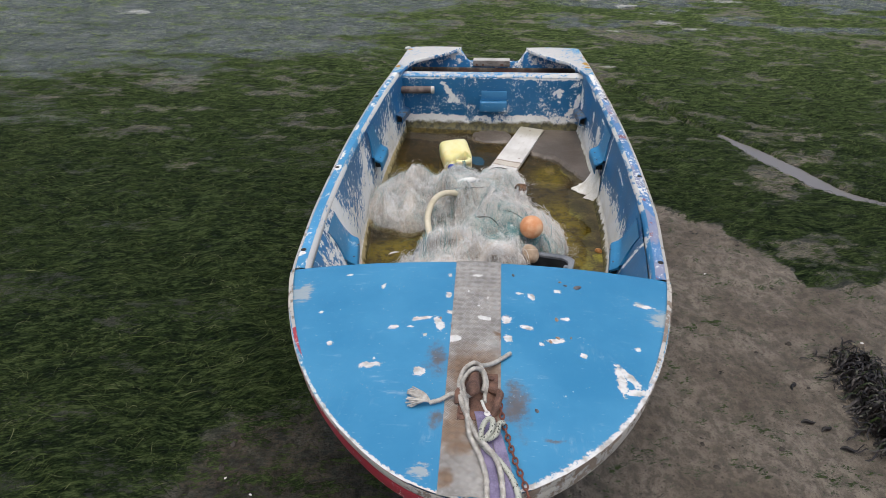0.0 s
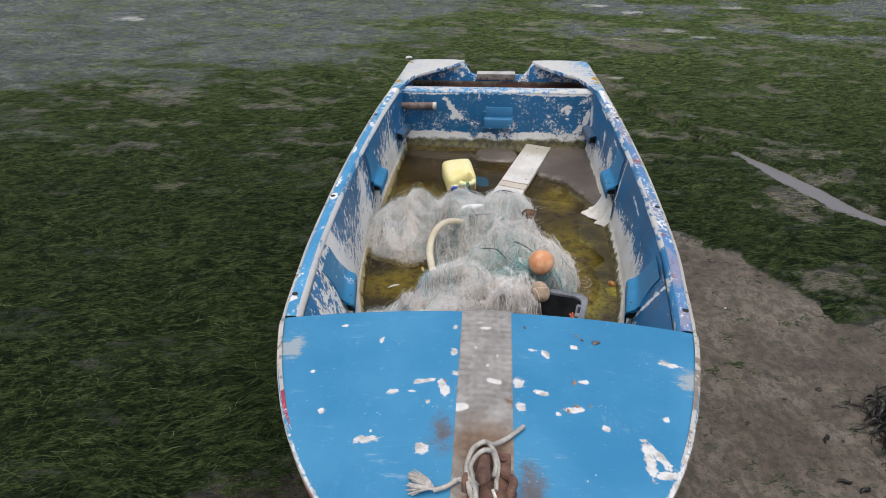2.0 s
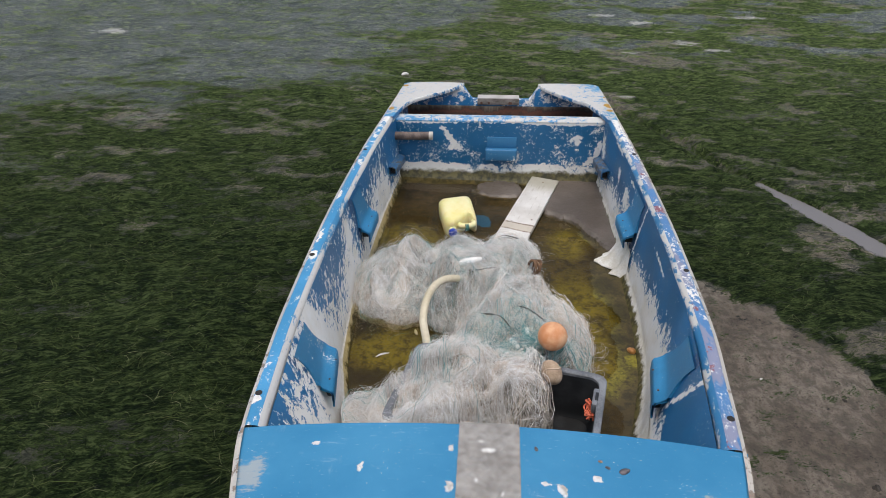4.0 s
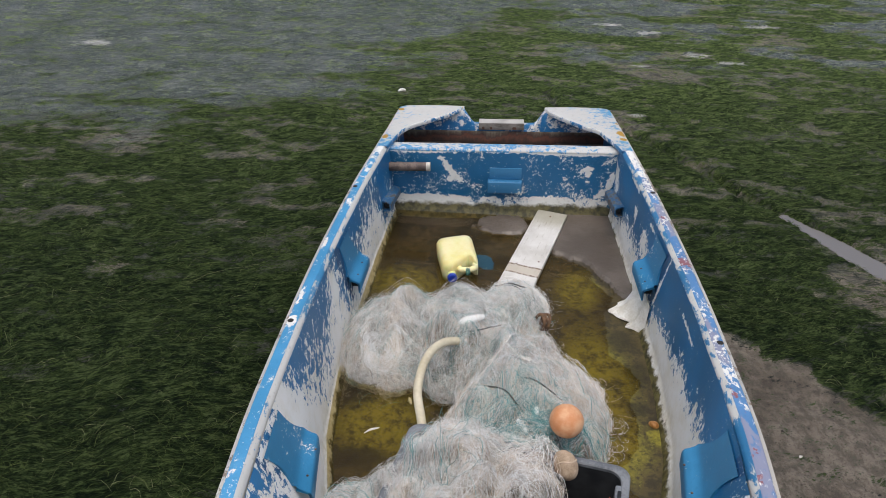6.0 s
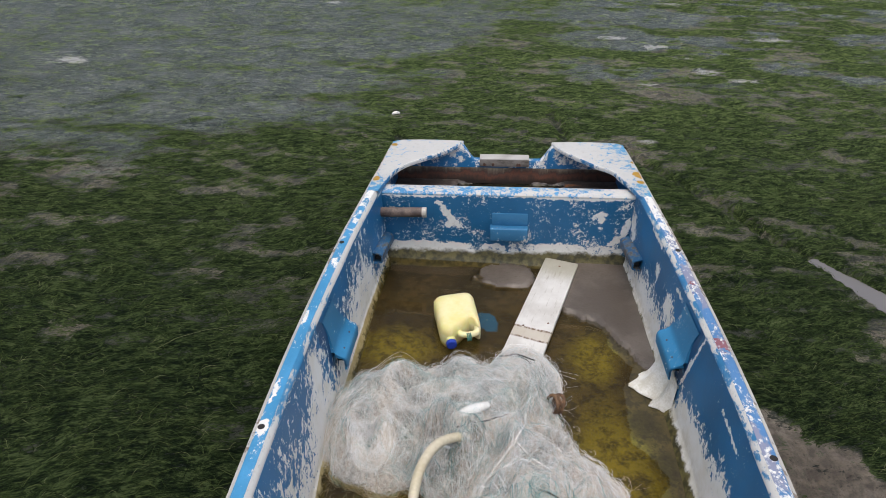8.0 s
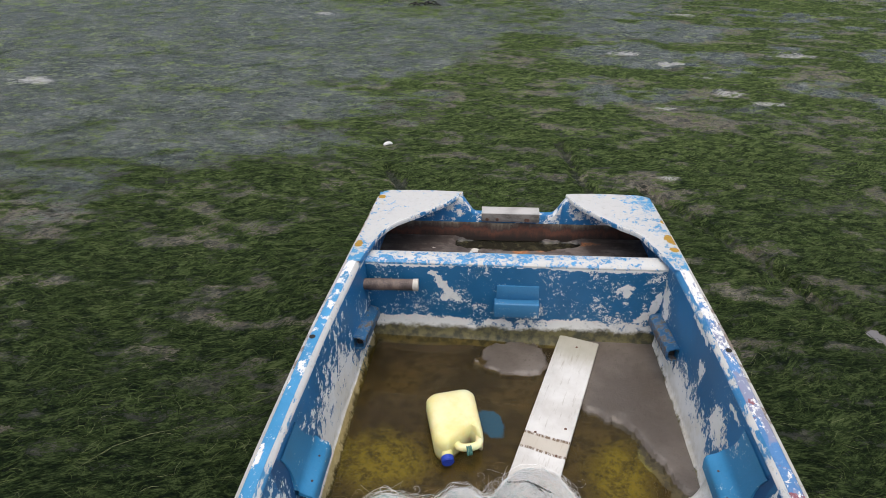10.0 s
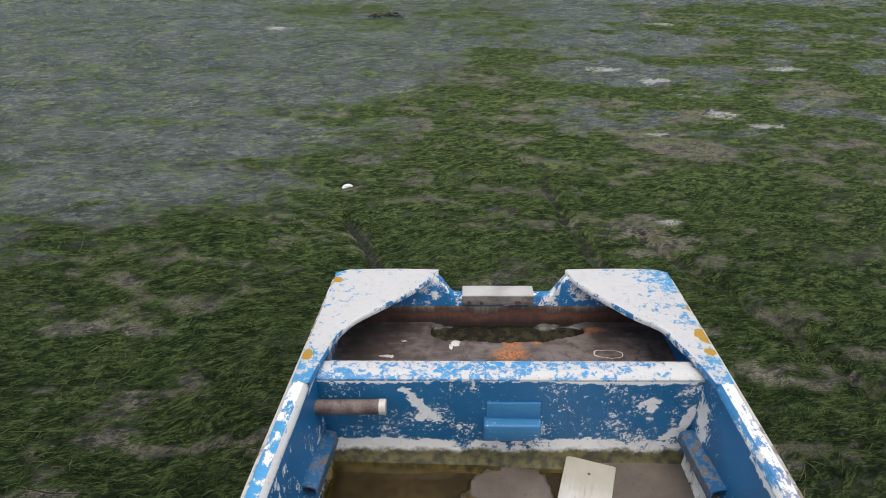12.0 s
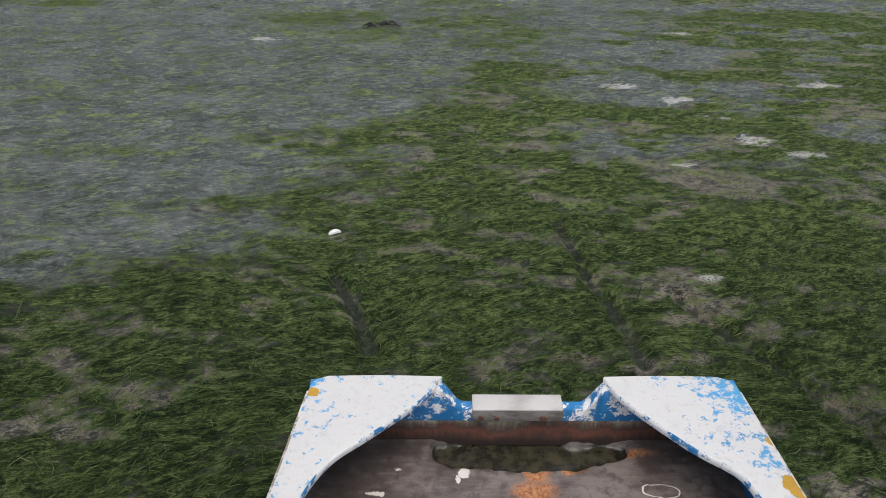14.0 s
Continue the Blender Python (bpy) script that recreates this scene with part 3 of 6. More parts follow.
# the runnel's standing water
k = Mat("shallow_water")
ripple = k.noise(9, 3, 0.5)
WATER = k.done((0.17, 0.160, 0.155), 0.08, k.bump(ripple, 0.08, 0.004), spec=0.6)
pts = smooth_path(CHANNEL, 40)
side = np.stack([-np.gradient(pts[:, 1]), np.gradient(pts[:, 0])], 1)
side /= np.linalg.norm(side, axis=1)[:, None]
lv = np.linspace(-0.16, 0.16, 9)
rows = [np.stack([pts[i, 0] + side[i, 0] * lv, pts[i, 1] + side[i, 1] * lv, np.full(9, -0.024)], 1) for i in range(14, 40)]
ob = part("runnel_water", grid_mesh(rows), WATER, None, "still grey water standing in a shallow runnel")
tagged(ob, category="water", kind="structure")

# ---- the boat ----
BOAT = pose(0.060, 2.279, 0, 0, -1.8, -1.7)
boat = thing("rowing_boat", BOAT, "old blue fibreglass boat with flaking paint aground on mud", "boat")

# the gunwale's outer edge: port side from the stern, round the bow, starboard side to the stern
PORT = [(-0.680, 3.375), (-0.705, 3.05), (-0.738, 2.65), (-0.772, 2.2), (-0.795, 1.6), (-0.798, 1.1), (-0.785, 0.6), (-0.763, 0.28), (-0.737, 0.0)]
BOW_P = [(-0.691, -0.20), (-0.647, -0.345), (-0.572, -0.54), (-0.485, -0.71), (-0.399, -0.84), (-0.306, -0.95), (-0.198, -1.05), (-0.09, -1.115)]
BOW_S = [(0.16, -1.112), (0.251, -1.058), (0.33, -0.995), (0.426, -0.896), (0.518, -0.764), (0.596, -0.609), (0.664, -0.426), (0.723, -0.214)]
STARBOARD = [(0.766, 0.0), (0.797, 0.28), (0.828, 0.6), (0.842, 1.1), (0.838, 1.6), (0.816, 2.2), (0.787, 2.65), (0.758, 3.05), (0.730, 3.375)]
OUTLINE = smooth_path(PORT + BOW_P + [(0.035, -1.145)] + BOW_S + STARBOARD, 260)


def rail_z(y):
    return np.interp(y, [-1.2, -0.6, 0, 1.0, 2.0, 3.4], [0.672, 0.645, 0.608, 0.572, 0.556, 0.546])


half = int(np.argmin(OUTLINE[:, 1]))
EDGE_P, EDGE_S = OUTLINE[:half + 1][::-1], OUTLINE[half:]


def x_port(y):
    return np.interp(y, EDGE_P[:, 1], EDGE_P[:, 0])


def x_star(y):
    return np.interp(y, EDGE_S[:, 1], EDGE_S[:, 0])


def lean(y):
    """How far the inner skin stands in from the gunwale's edge at the sole."""
    return np.interp(y, [-0.6, 0, 0.5, 0.9, 1.3, 2.0, 2.83, 3.4], [0.40, 0.29, 0.215, 0.135, 0.108, 0.098, 0.078, 0.08])


RAIL_W = 0.070


def wall_x(side, y, z, off=0.0):
    """The inner skin's x on one side (-1 port, 1 starboard) at a length and height."""
    edge = x_port(y) if side < 0 else x_star(y)
    s = np.clip((rail_z(y) - z) / (rail_z(y) - 0.11), 0, 1.2)
    o = RAIL_W + (lean(y) - RAIL_W) * s ** 0.85 + off
    low = np.clip((0.125 - z) / 0.06, 0, 1)
    return edge - side * (o + 0.035 * low ** 2.2)


HULL = paint("hull_paint", DEEP, 0.25, 10)
DECK_P = [(-0.48, -0.077, 0.010, 0.006, 20), (-0.335, -0.172, 0.008, 0.011, 0), (-0.538, -0.322, 0.008, 0.008, 0), (-0.081, -0.23, 0.009, 0.016, 0),
          (-0.067, -0.337, 0.014, 0.010, 0), (-0.258, -0.426, 0.016, 0.010, 0), (-0.168, -0.377, 0.028, 0.009, 12), (-0.103, -0.408, 0.013, 0.034, 18),
          (-0.146, -0.47, 0.007, 0.009, 0), (-0.467, -0.506, 0.009, 0.009, 0), (-0.307, -0.627, 0.034, 0.012, 8), (-0.147, -0.659, 0.018, 0.018, 0),
          (-0.086, -0.095, 0.007, 0.012, 0), (-0.20, -0.425, 0.010, 0.004, 0), (-0.33, -0.155, 0.005, 0.006, 0), (-0.695, -0.30, 0.006, 0.06, 8)]
DECK_S = [(0.177, -0.203, 0.012, 0.006, 0), (0.22, -0.219, 0.012, 0.016, 30), (0.316, -0.171, 0.012, 0.010, 0), (0.129, -0.369, 0.016, 0.020, 0),
          (0.201, -0.41, 0.022, 0.010, -20), (0.334, -0.342, 0.016, 0.007, 10), (0.135, -0.477, 0.014, 0.018, 0), (0.243, -0.495, 0.008, 0.008, 0),
          (0.295, -0.472, 0.030, 0.012, 10), (0.378, -0.536, 0.010, 0.012, 0), (0.487, -0.640, 0.013, 0.062, 2), (0.516, -0.622, 0.012, 0.055, 33),
          (0.522, -0.688, 0.036, 0.013, 18), (0.63, -0.205, 0.032, 0.010, 0), (0.567, -0.467, 0.008, 0.010, 0), (0.10, -1.0, 0.008, 0.008, 0)]


def deck_paint():
    """The foredeck's glossy sky-blue coat with flakes, droppings, scuffs and rust."""
    k = Mat("deck_paint")
    ax = k.axes()
    tone, fine = k.noise(2.5, 5, 0.6), k.noise(140, 3, 0.6)
    col = k.mix(k.step(tone, 0.32, 0.68), (0.034, 0.205, 0.390), (0.056, 0.258, 0.455))
    scuff = k.math("MULTIPLY", k.step(k.noise(7, 6, 0.7), 0.55, 0.72), k.step(k.noise(60, 4, 0.7, stretch=(1, 0.25, 1)), 0.48, 0.7))
    col = k.mix(k.math("MULTIPLY", scuff, 0.45), col, (0.30, 0.42, 0.52))
    # bare patches by the edges, rust by the mooring post, smudges
    bare = k.blobs([(-0.655, -0.185, 0.06, 0.085, 0), (0.69, -0.27, 0.075, 0.075, 30), (-0.10, -1.06, 0.04, 0.03, 0), (0.62, -0.20, 0.03, 0.02, 0)], ragged=0.035, scale=22)
    col = k.mix(k.math("MULTIPLY", k.step(k.math("ADD", bare, k.math("MULTIPLY", k.noise(34, 8, 0.78, stretch=(0.5, 1.6, 1)), 3.2)), 2.45, 2.05), 0.66), col, (0.44, 0.43, 0.38))
    rust = k.blobs([(0.155, -0.79, 0.05, 0.15, 0), (-0.10, -0.60, 0.045, 0.10, 0), (-0.085, -0.86, 0.03, 0.05, 0), (0.27, -0.93, 0.035, 0.015, 0)], ragged=0.04, scale=16)
    col = k.mix(k.math("MULTIPLY", k.step(k.math("ADD", rust, k.math("MULTIPLY", k.noise(13, 9, 0.74), 3.0)), 2.55, 1.55), 0.80), col, k.mix(k.noise(30, 4), (0.085, 0.062, 0.036), (0.19, 0.105, 0.055)))
    splash = k.math("ADD", k.math("MULTIPLY", k.math("SUBTRACT", k.noise(48, 8, 0.75), 0.5), 3.0), k.math("MULTIPLY", k.math("SUBTRACT", k.noise(160, 4, 0.7), 0.5), 1.4))
    chip = k.step(k.math("ADD", k.math("MINIMUM", k.blobs(DECK_P, ragged=0.010, scale=55), k.blobs(DECK_S, ragged=0.010, scale=55)), splash), 1.16, 1.06)
    smear = k.math("MULTIPLY", k.step(k.noise(26, 6, 0.72, stretch=(0.35, 1.7, 1)), 0.58, 0.70), k.step(k.noise(5, 4, 0.6), 0.50, 0.62))
    col = k.mix(k.math("MULTIPLY", smear, 0.24), col, (0.55, 0.60, 0.64))
    col = k.mix(k.math("MULTIPLY", k.step(k.noise(180, 2, 0.5, stretch=(0.25, 1, 1)), 0.70, 0.74), 0.25), col, (0.45, 0.55, 0.62))
    dots = k.math("ADD", k.noise(120, 3, 0.6), k.math("MULTIPLY", k.noise(6, 3), 0.30))
    chip = k.math("MAXIMUM", chip, k.step(dots, 0.865, 0.885))
    # worn rim all round
    edge = k.attribute("rim")
    worn = k.step(k.math("ADD", edge, k.math("MULTIPLY", k.math("SUBTRACT", k.noise(75, 9, 0.74), 0.5), 2.4)), 0.34, 0.60)
    chip = k.math("MAXIMUM", chip, worn)
    w = k.mix(k.step(k.noise(30, 6), 0.42, 0.70), (0.66, 0.66, 0.65), (0.38, 0.36, 0.33))
    col = k.mix(chip, col, w)
    rough = k.math("ADD", k.step(tone, 0.3, 0.7, 0.34, 0.46), k.math("MULTIPLY", chip, 0.3))
    return k.done(col, rough, k.bump(k.math("ADD", k.math("MULTIPLY", fine, 0.15), chip), 0.4, 0.0015), spec=0.4)


DECK = deck_paint()
RAIL_PORT = paint("rail_port", (0.050, 0.255, 0.48), 0.26, 18, stretch=(1, 0.6, 1), aft=0.22, speckle=0.15, plane="XY", spots=[(-0.769, 1.03, 0.020, 0.036, 0), (-0.775, 1.20, 0.010, 0.06, 0), (-0.775, 1.62, 0.012, 0.05, 0), (-0.735, 0.12, 0.02, 0.02, 0)])
BEVEL_PORT = paint("bevel_port", (0.045, 0.225, 0.43), 0.74, 14, stretch=(1, 0.4, 1), under=(0.60, 0.60, 0.575))
BEVEL_STAR = paint("bevel_starboard", (0.035, 0.195, 0.40), 0.50, 16, stretch=(1, 0.4, 1), under=(0.66, 0.65, 0.62))
RAIL_STAR = paint("rail_starboard", (0.075, 0.205, 0.42), 0.38, 40, stretch=(1, 0.6, 1), rail=True, aft=0.2)
SIDE_PORT = side_paint("side_port", (0.010, 0.135, 0.32), [(-0.2, 0.45), (0.36, 0.50), (0.60, 0.57), (0.76, 0.55), (0.92, 0.40), (1.05, 0.33), (1.22, 0.30), (1.40, 0.42), (1.52, 0.40), (1.66, 0.24), (1.90, 0.24), (2.02, 0.38), (2.22, 0.40), (2.42, 0.36), (2.55, 0.20), (2.9, 0.15)],
                       19.0, [(1.47, 0.44, 0.045, 0.10, 15), (0.66, 0.50, 0.05, 0.09, 0)], [(0.46, 0.43, 0.24, 0.040, 122), (1.67, 0.36, 0.23, 0.050, 112)], -0.01)
SIDE_STAR = side_paint("side_starboard", (0.008, 0.122, 0.285), [(-0.2, 0.28), (0.60, 0.30), (0.75, 0.37), (0.90, 0.35), (1.02, 0.325), (1.14, 0.33), (1.30, 0.29), (1.45, 0.285), (1.56, 0.25), (1.70, 0.19), (1.95, 0.22), (2.08, 0.28), (2.20, 0.27), (2.32, 0.27), (2.45, 0.24), (2.60, 0.17), (2.9, 0.19)],
                       6.0, [(1.20, 0.474, 0.10, 0.010, 0), (1.655, 0.35, 0.22, 0.011, 107), (2.03, 0.36, 0.09, 0.075, 20), (2.27, 0.40, 0.03, 0.05, 0), (2.76, 0.36, 0.05, 0.10, -20), (0.36, 0.50, 0.20, 0.012, 118), (2.36, 0.53, 0.10, 0.014, 0), (1.95, 0.50, 0.06, 0.010, 0)],
                       [(1.70, 0.36, 0.22, 0.035, 107), (0.52, 0.42, 0.26, 0.045, 118)], 0.0)
PAD_BLUE = paint("bonded_blue", (0.024, 0.190, 0.375), 0.10, 18, speckle=0.05)
CHANNEL_BLUE = paint("stained_blue", (0.014, 0.092, 0.205), 0.30, 22, under=(0.15, 0.125, 0.11))
BULK = paint("bulkhead_paint", (0.006, 0.112, 0.255), 0.06, 13, low=(0.180, 0.050, 0.20), speckle=0.62, plane="XZ", stain=0.012,
             spots=[(-0.42, 0.506, 0.26, 0.018, 0), (0.02, 0.508, 0.16, 0.012, 0), (0.42, 0.506, 0.30, 0.020, 0), (-0.295, 0.385, 0.020, 0.085, 32), (-0.345, 0.455, 0.022, 0.016, 0), (-0.27, 0.325, 0.045, 0.020, 20), (0.53, 0.40, 0.042, 0.015, 15),
                    (0.54, 0.375, 0.018, 0.03, 0), (0.675, 0.30, 0.018, 0.09, -12), (0.50, 0.375, 0.016, 0.010, 0), (0.63, 0.235, 0.05, 0.020, 40), (-0.25, 0.318, 0.030, 0.015, -30)])
BULK_TOP = paint("bulkhead_top", (0.040, 0.225, 0.45), 0.58, 20, under=(0.58, 0.58, 0.56), speckle=0.6)
CORNER = paint("stern_corner", (0.050, 0.245, 0.45), 0.52, 19, under=(0.53, 0.53, 0.515), speckle=0.85,
               lichen=[(-0.235, 3.40, 0.022, 0.02, 0), (-0.655, 3.36, 0.02, 0.02, 0), (-0.69, 2.88, 0.018, 0.03, 0), (0.745, 2.99, 0.03, 0.045, 20), (0.74, 2.90, 0.022, 0.02, 0), (0.74, 3.16, 0.015, 0.02, 0)])
TRANSOM = paint("transom_paint", (0.012, 0.15, 0.36), 0.30, 18)
STRAKE_RED = paint("strake_red", (0.30, 0.030, 0.045), 0.22, 18, speckle=0.3)
STRAKE_WHITE = paint("strake_white", (0.46, 0.44, 0.40), 0.36, 16, under=(0.24, 0.19, 0.15), speckle=0.3)
RUST = simple("rusty_iron", (0.070, 0.036, 0.026), (0.200, 0.110, 0.078), 0.8, 30, 0.6)
# near-black fill for openings whose insides lie in shade
INNER_SHADE = simple("inner_shade", (0.012, 0.011, 0.010), (0.03, 0.026, 0.022), 0.8, 30, 0.2)

# the outline again, in finer steps
DENSE = np.stack([np.interp(np.linspace(0, len(OUTLINE) - 1, 8 * len(OUTLINE)), np.arange(len(OUTLINE)), OUTLINE[:, i]) for i in (0, 1)], 1)

# outer hull: gunwale lip, side, chine and bottom in one skin
nrm = np.stack([np.gradient(OUTLINE[:, 1]), -np.gradient(OUTLINE[:, 0])], 1)
nrm /= np.linalg.norm(nrm, axis=1)[:, None]
if nrm[60, 0] < 0:
    nrm = -nrm
rows = []
zr = rail_z(OUTLINE[:, 1])
fore = np.clip((0.4 - OUTLINE[:, 1]) / 1.5, 0, 1)
for inset, z in ((0.010, zr - 0.050), (0.022, zr - 0.056), (0.035 + 0.30 * fore, 0.30 + 0 * zr), (0.055 + 0.38 * fore, 0.12 + 0 * zr), (0.075 + 0.42 * fore, 0.04 + 0 * zr), (0.13 + 0.42 * fore, 0.0 + 0 * zr), (0.34 + 0.30 * fore, -0.03 + 0 * zr)):
    q = OUTLINE + nrm * np.reshape(inset + 0 * zr, (-1, 1))
    q[:, 1] = np.maximum(q[:, 1], -1.145 + np.asarray(inset + 0 * zr) * 0.8)
    rows.append(np.column_stack([q, z]))
part("hull", grid_mesh(rows), HULL, boat, "dark blue outer hull skin")

# rubbing strake: a rounded band round the edge, red to port of the stem, white elsewhere
def strake(i0, i1):
    o, n_, z = OUTLINE[i0:i1], nrm[i0:i1], zr[i0:i1]
    prof = [(0.012, 0.004), (0.0, 0.000), (-0.002, -0.006), (-0.003, -0.026), (0.000, -0.044), (0.014, -0.052)]
    return grid_mesh([np.column_stack([o + n_ * a, z + b]) for a, b in prof])


stem_i = half
red_i = int(np.argmin(np.abs(OUTLINE[:half, 1] + 0.40)))
deck_p = int(np.argmin(np.abs(OUTLINE[:half, 1])))
deck_s = half + int(np.argmin(np.abs(OUTLINE[half:, 1])))
part("rubbing_strake", strake(0, red_i + 1), STRAKE_WHITE, boat, "white painted rubbing strake")
part("rubbing_strake", strake(red_i, stem_i + 1), STRAKE_RED, boat, "red rubbing strake with white flakes")
part("rubbing_strake", strake(stem_i, deck_s + 1), STRAKE_WHITE, boat, "white painted rubbing strake")
part("rubbing_strake", strake(deck_s, len(OUTLINE)), STRAKE_WHITE, boat, "white painted rubbing strake")


# gunwales: a flat rail with rounded shoulders, and a worn white bevel on the inner side
def gunwale(side, prof):
    ys = np.linspace(0.002, 2.98, 120)
    edge = x_port(ys) if side < 0 else x_star(ys)
    z = rail_z(ys)
    wav = 0.003 * (fbm(ys * 7, 0 * ys + side, 17, 4, 0.6) - 0.5)
    return grid_mesh([np.column_stack([edge - side * (a + wav * (i > 1)), ys, z + b]) for i, (a, b) in enumerate(prof)])


rails = {}
for side, mat, lip_mat, label in ((-1, RAIL_PORT, BEVEL_PORT, "light blue gunwale rail with worn white edges"), (1, RAIL_STAR, BEVEL_STAR, "gunwale rail with white, blue and red flaking coats")):
    rails[side] = part("gunwale", gunwale(side, [(0.012, 0.003), (0.018, 0.006), (0.034, 0.007), (0.050, 0.006), (0.0525, 0.0045)]), mat, boat, label)
    part("inner_bevel", gunwale(side, [(0.0525, 0.0045), (0.060, -0.002), (RAIL_W, -0.014), (RAIL_W + 0.001, -0.030), (RAIL_W - 0.006, -0.033)]), lip_mat, rails[side], "worn white inner bevel")

# rail bolt holes: near-black discs for the shade inside, with a worn white ring
for side, y in ((-1, 0.145), (-1, 1.03), (-1, 2.20), (1, 0.13), (1, 1.00), (1, 2.21)):
    edge = float(x_port(y) if side < 0 else x_star(y))
    bm = bmesh.new()
    bmesh.ops.create_cone(bm, cap_ends=True, segments=14, radius1=0.010, radius2=0.012, depth=0.003)
    bmesh.ops.translate(bm, vec=(edge - side * 0.026, y, float(rail_z(y)) + 0.0070), verts=bm.verts)
    part("bolt_hole", bm, INNER_SHADE, rails[side], "dark disc standing for the shaded bolt hole")


# inner sides
def side_panel(side):
    ys = np.linspace(-0.16, 2.84, 80)
    zs = [1.0, 0.9, 0.75, 0.6, 0.45, 0.3, 0.2, 0.12, 0.07, 0.04, 0.015, -0.012]
    rows = []
    for f in zs:
        z = 0.10 + (rail_z(ys) - 0.012 - 0.10) * f if f > 0.1 else 0.10 + f * 0.55 + 0 * ys
        rip = 0.006 * (fbm(ys * 5, z * 9, 7 + side, 3) - 0.5)
        rows.append(np.column_stack([wall_x(side, ys, z, rip), ys, z]))
    # a fillet that runs on over the sole
    last = rows[-1].copy()
    last[:, 0] -= side * 0.03
    last[:, 2] = 0.045
    rows.append(last)
    return grid_mesh(rows)


part("side_panel", side_panel(-1), SIDE_PORT, boat, "inner side of flaking blue over white paint")
part("side_panel", side_panel(1), SIDE_STAR, boat, "inner side of flaking blue over white paint")


# seat brackets: a bonded strip slants down the side from under the rail, then folds over a rounded lip that is open below and at its fore end
def bracket(side, y0, y1, z, t0, t1, reach, drop):
    n = 14
    f = np.linspace(0, 1, n)
    rows = []
    for s_ in np.linspace(0, 1, 9):
        yy = (t0 + (t1 - t0) * f) * (1 - s_) + (y0 + (y1 - y0) * f) * s_ + 0.035 * math.sin(math.pi * s_) * (0.5 - f)
        zz = (rail_z(yy) - 0.034) * (1 - s_) + (z + 0.030) * s_
        rows.append(np.column_stack([wall_x(side, yy, zz, 0.005 + 0.006 * s_ * s_), yy, zz]))
    ys = y0 + (y1 - y0) * f
    base = wall_x(side, ys, z + 0.03 + 0 * ys, 0.0)
    for off, dz in ((0.020, 0.018), (reach * 0.62, 0.008), (reach * 0.90, 0.002), (reach, -0.008), (reach + 0.002, -0.020), (reach, -drop), (reach - 0.007, -drop), (reach - 0.007, -0.014), (reach * 0.8, -0.006), (reach * 0.5, 0.0), (0.010, 0.008), (0.0, -drop)):
        rows.append(np.column_stack([base - side * off, ys, z + dz + 0 * ys]))
    v, faces = grid_mesh(rows)
    m = len(rows)
    faces.append(tuple(i * n + n - 1 for i in range(8, m)))
    # the strip's own edges, down to the side
    for j in (0, n - 1):
        edge = np.array([rows[i][j] for i in range(9)])
        foot = edge.copy()
        foot[:, 0] += side * 0.016
        k0 = len(v)
        v = np.vstack([v, edge, foot])
        faces += [(k0 + i, k0 + i + 1, k0 + 10 + i, k0 + 9 + i) for i in range(8)]
    return v, faces


for side, y0, y1, z, t0, t1, reach, drop in ((-1, 0.43, 0.68, 0.352, 0.385, 0.590, 0.058, 0.075), (1, 0.44, 0.69, 0.362, 0.415, 0.600, 0.058, 0.075), (-1, 1.675, 1.915, 0.312, 1.640, 1.800, 0.058, 0.060), (1, 1.68, 1.925, 0.325, 1.655, 1.860, 0.062, 0.060)):
    br = part("seat_bracket", bracket(side, y0, y1, z, t0, t1, reach, drop), PAD_BLUE, boat, "clean blue bonded seat bracket with a folded open lip")
    yy = np.array([y0 + 0.06])
    x0, x1 = float(wall_x(side, yy, np.array([z]), 0.004)[0]), float(wall_x(side, yy, np.array([z]), reach - 0.012)[0])
    # near-black block in place of the shade inside the open lip
    part("shade_plug", solid_box(min(x0, x1), max(x0, x1), y0 + 0.05, y0 + 0.06, z - drop + 0.004, z - 0.012, 0.003), INNER_SHADE, br, "dark plug standing for the shaded hollow end")
    for q in (0.25, 0.7):
        bm = ball(0.0045, 8, 6, (1, 1, 0.5))
        bmesh.ops.translate(bm, vec=(float(wall_x(side, yy, np.array([z + 0.03]), reach * 0.7)[0]), y0 + (y1 - y0) * q, z + 0.008), verts=bm.verts)
        part("screw", bm, RUST, br, "rusty screw head")


# aft channels: square hollow sections bonded along the sides, open towards the bow
def channel(side, y0, y1, z0, z1):
    ys = np.linspace(y0, y1, 12)
    zs = z0 + (z1 - z0) * (ys - y0) / (y1 - y0)
    ring = [(-0.006, 0.034), (0.010, 0.036), (0.040, 0.026), (0.048, 0.018), (0.050, -0.020), (0.044, -0.028), (0.010, -0.034), (-0.006, -0.034)]
    wall = wall_x(side, ys, zs + 0.03, 0.0)
    outer = [np.array([(wall[i] - side * a, ys[i], zs[i] + b) for a, b in ring]) for i in range(12)]
    inner = [np.array([(wall[i] - side * (0.022 + (a - 0.022) * 0.76), ys[i] + (0 if i else 0.001), zs[i] + b * 0.76) for a, b in ring]) for i in range(10)]
    v, f = grid_mesh(inner[::-1] + outer, True)
    k0 = len(v)
    f.append(tuple(range(8)))
    f.append(tuple(k0 - 8 + i for i in range(8))[::-1])
    return v, f


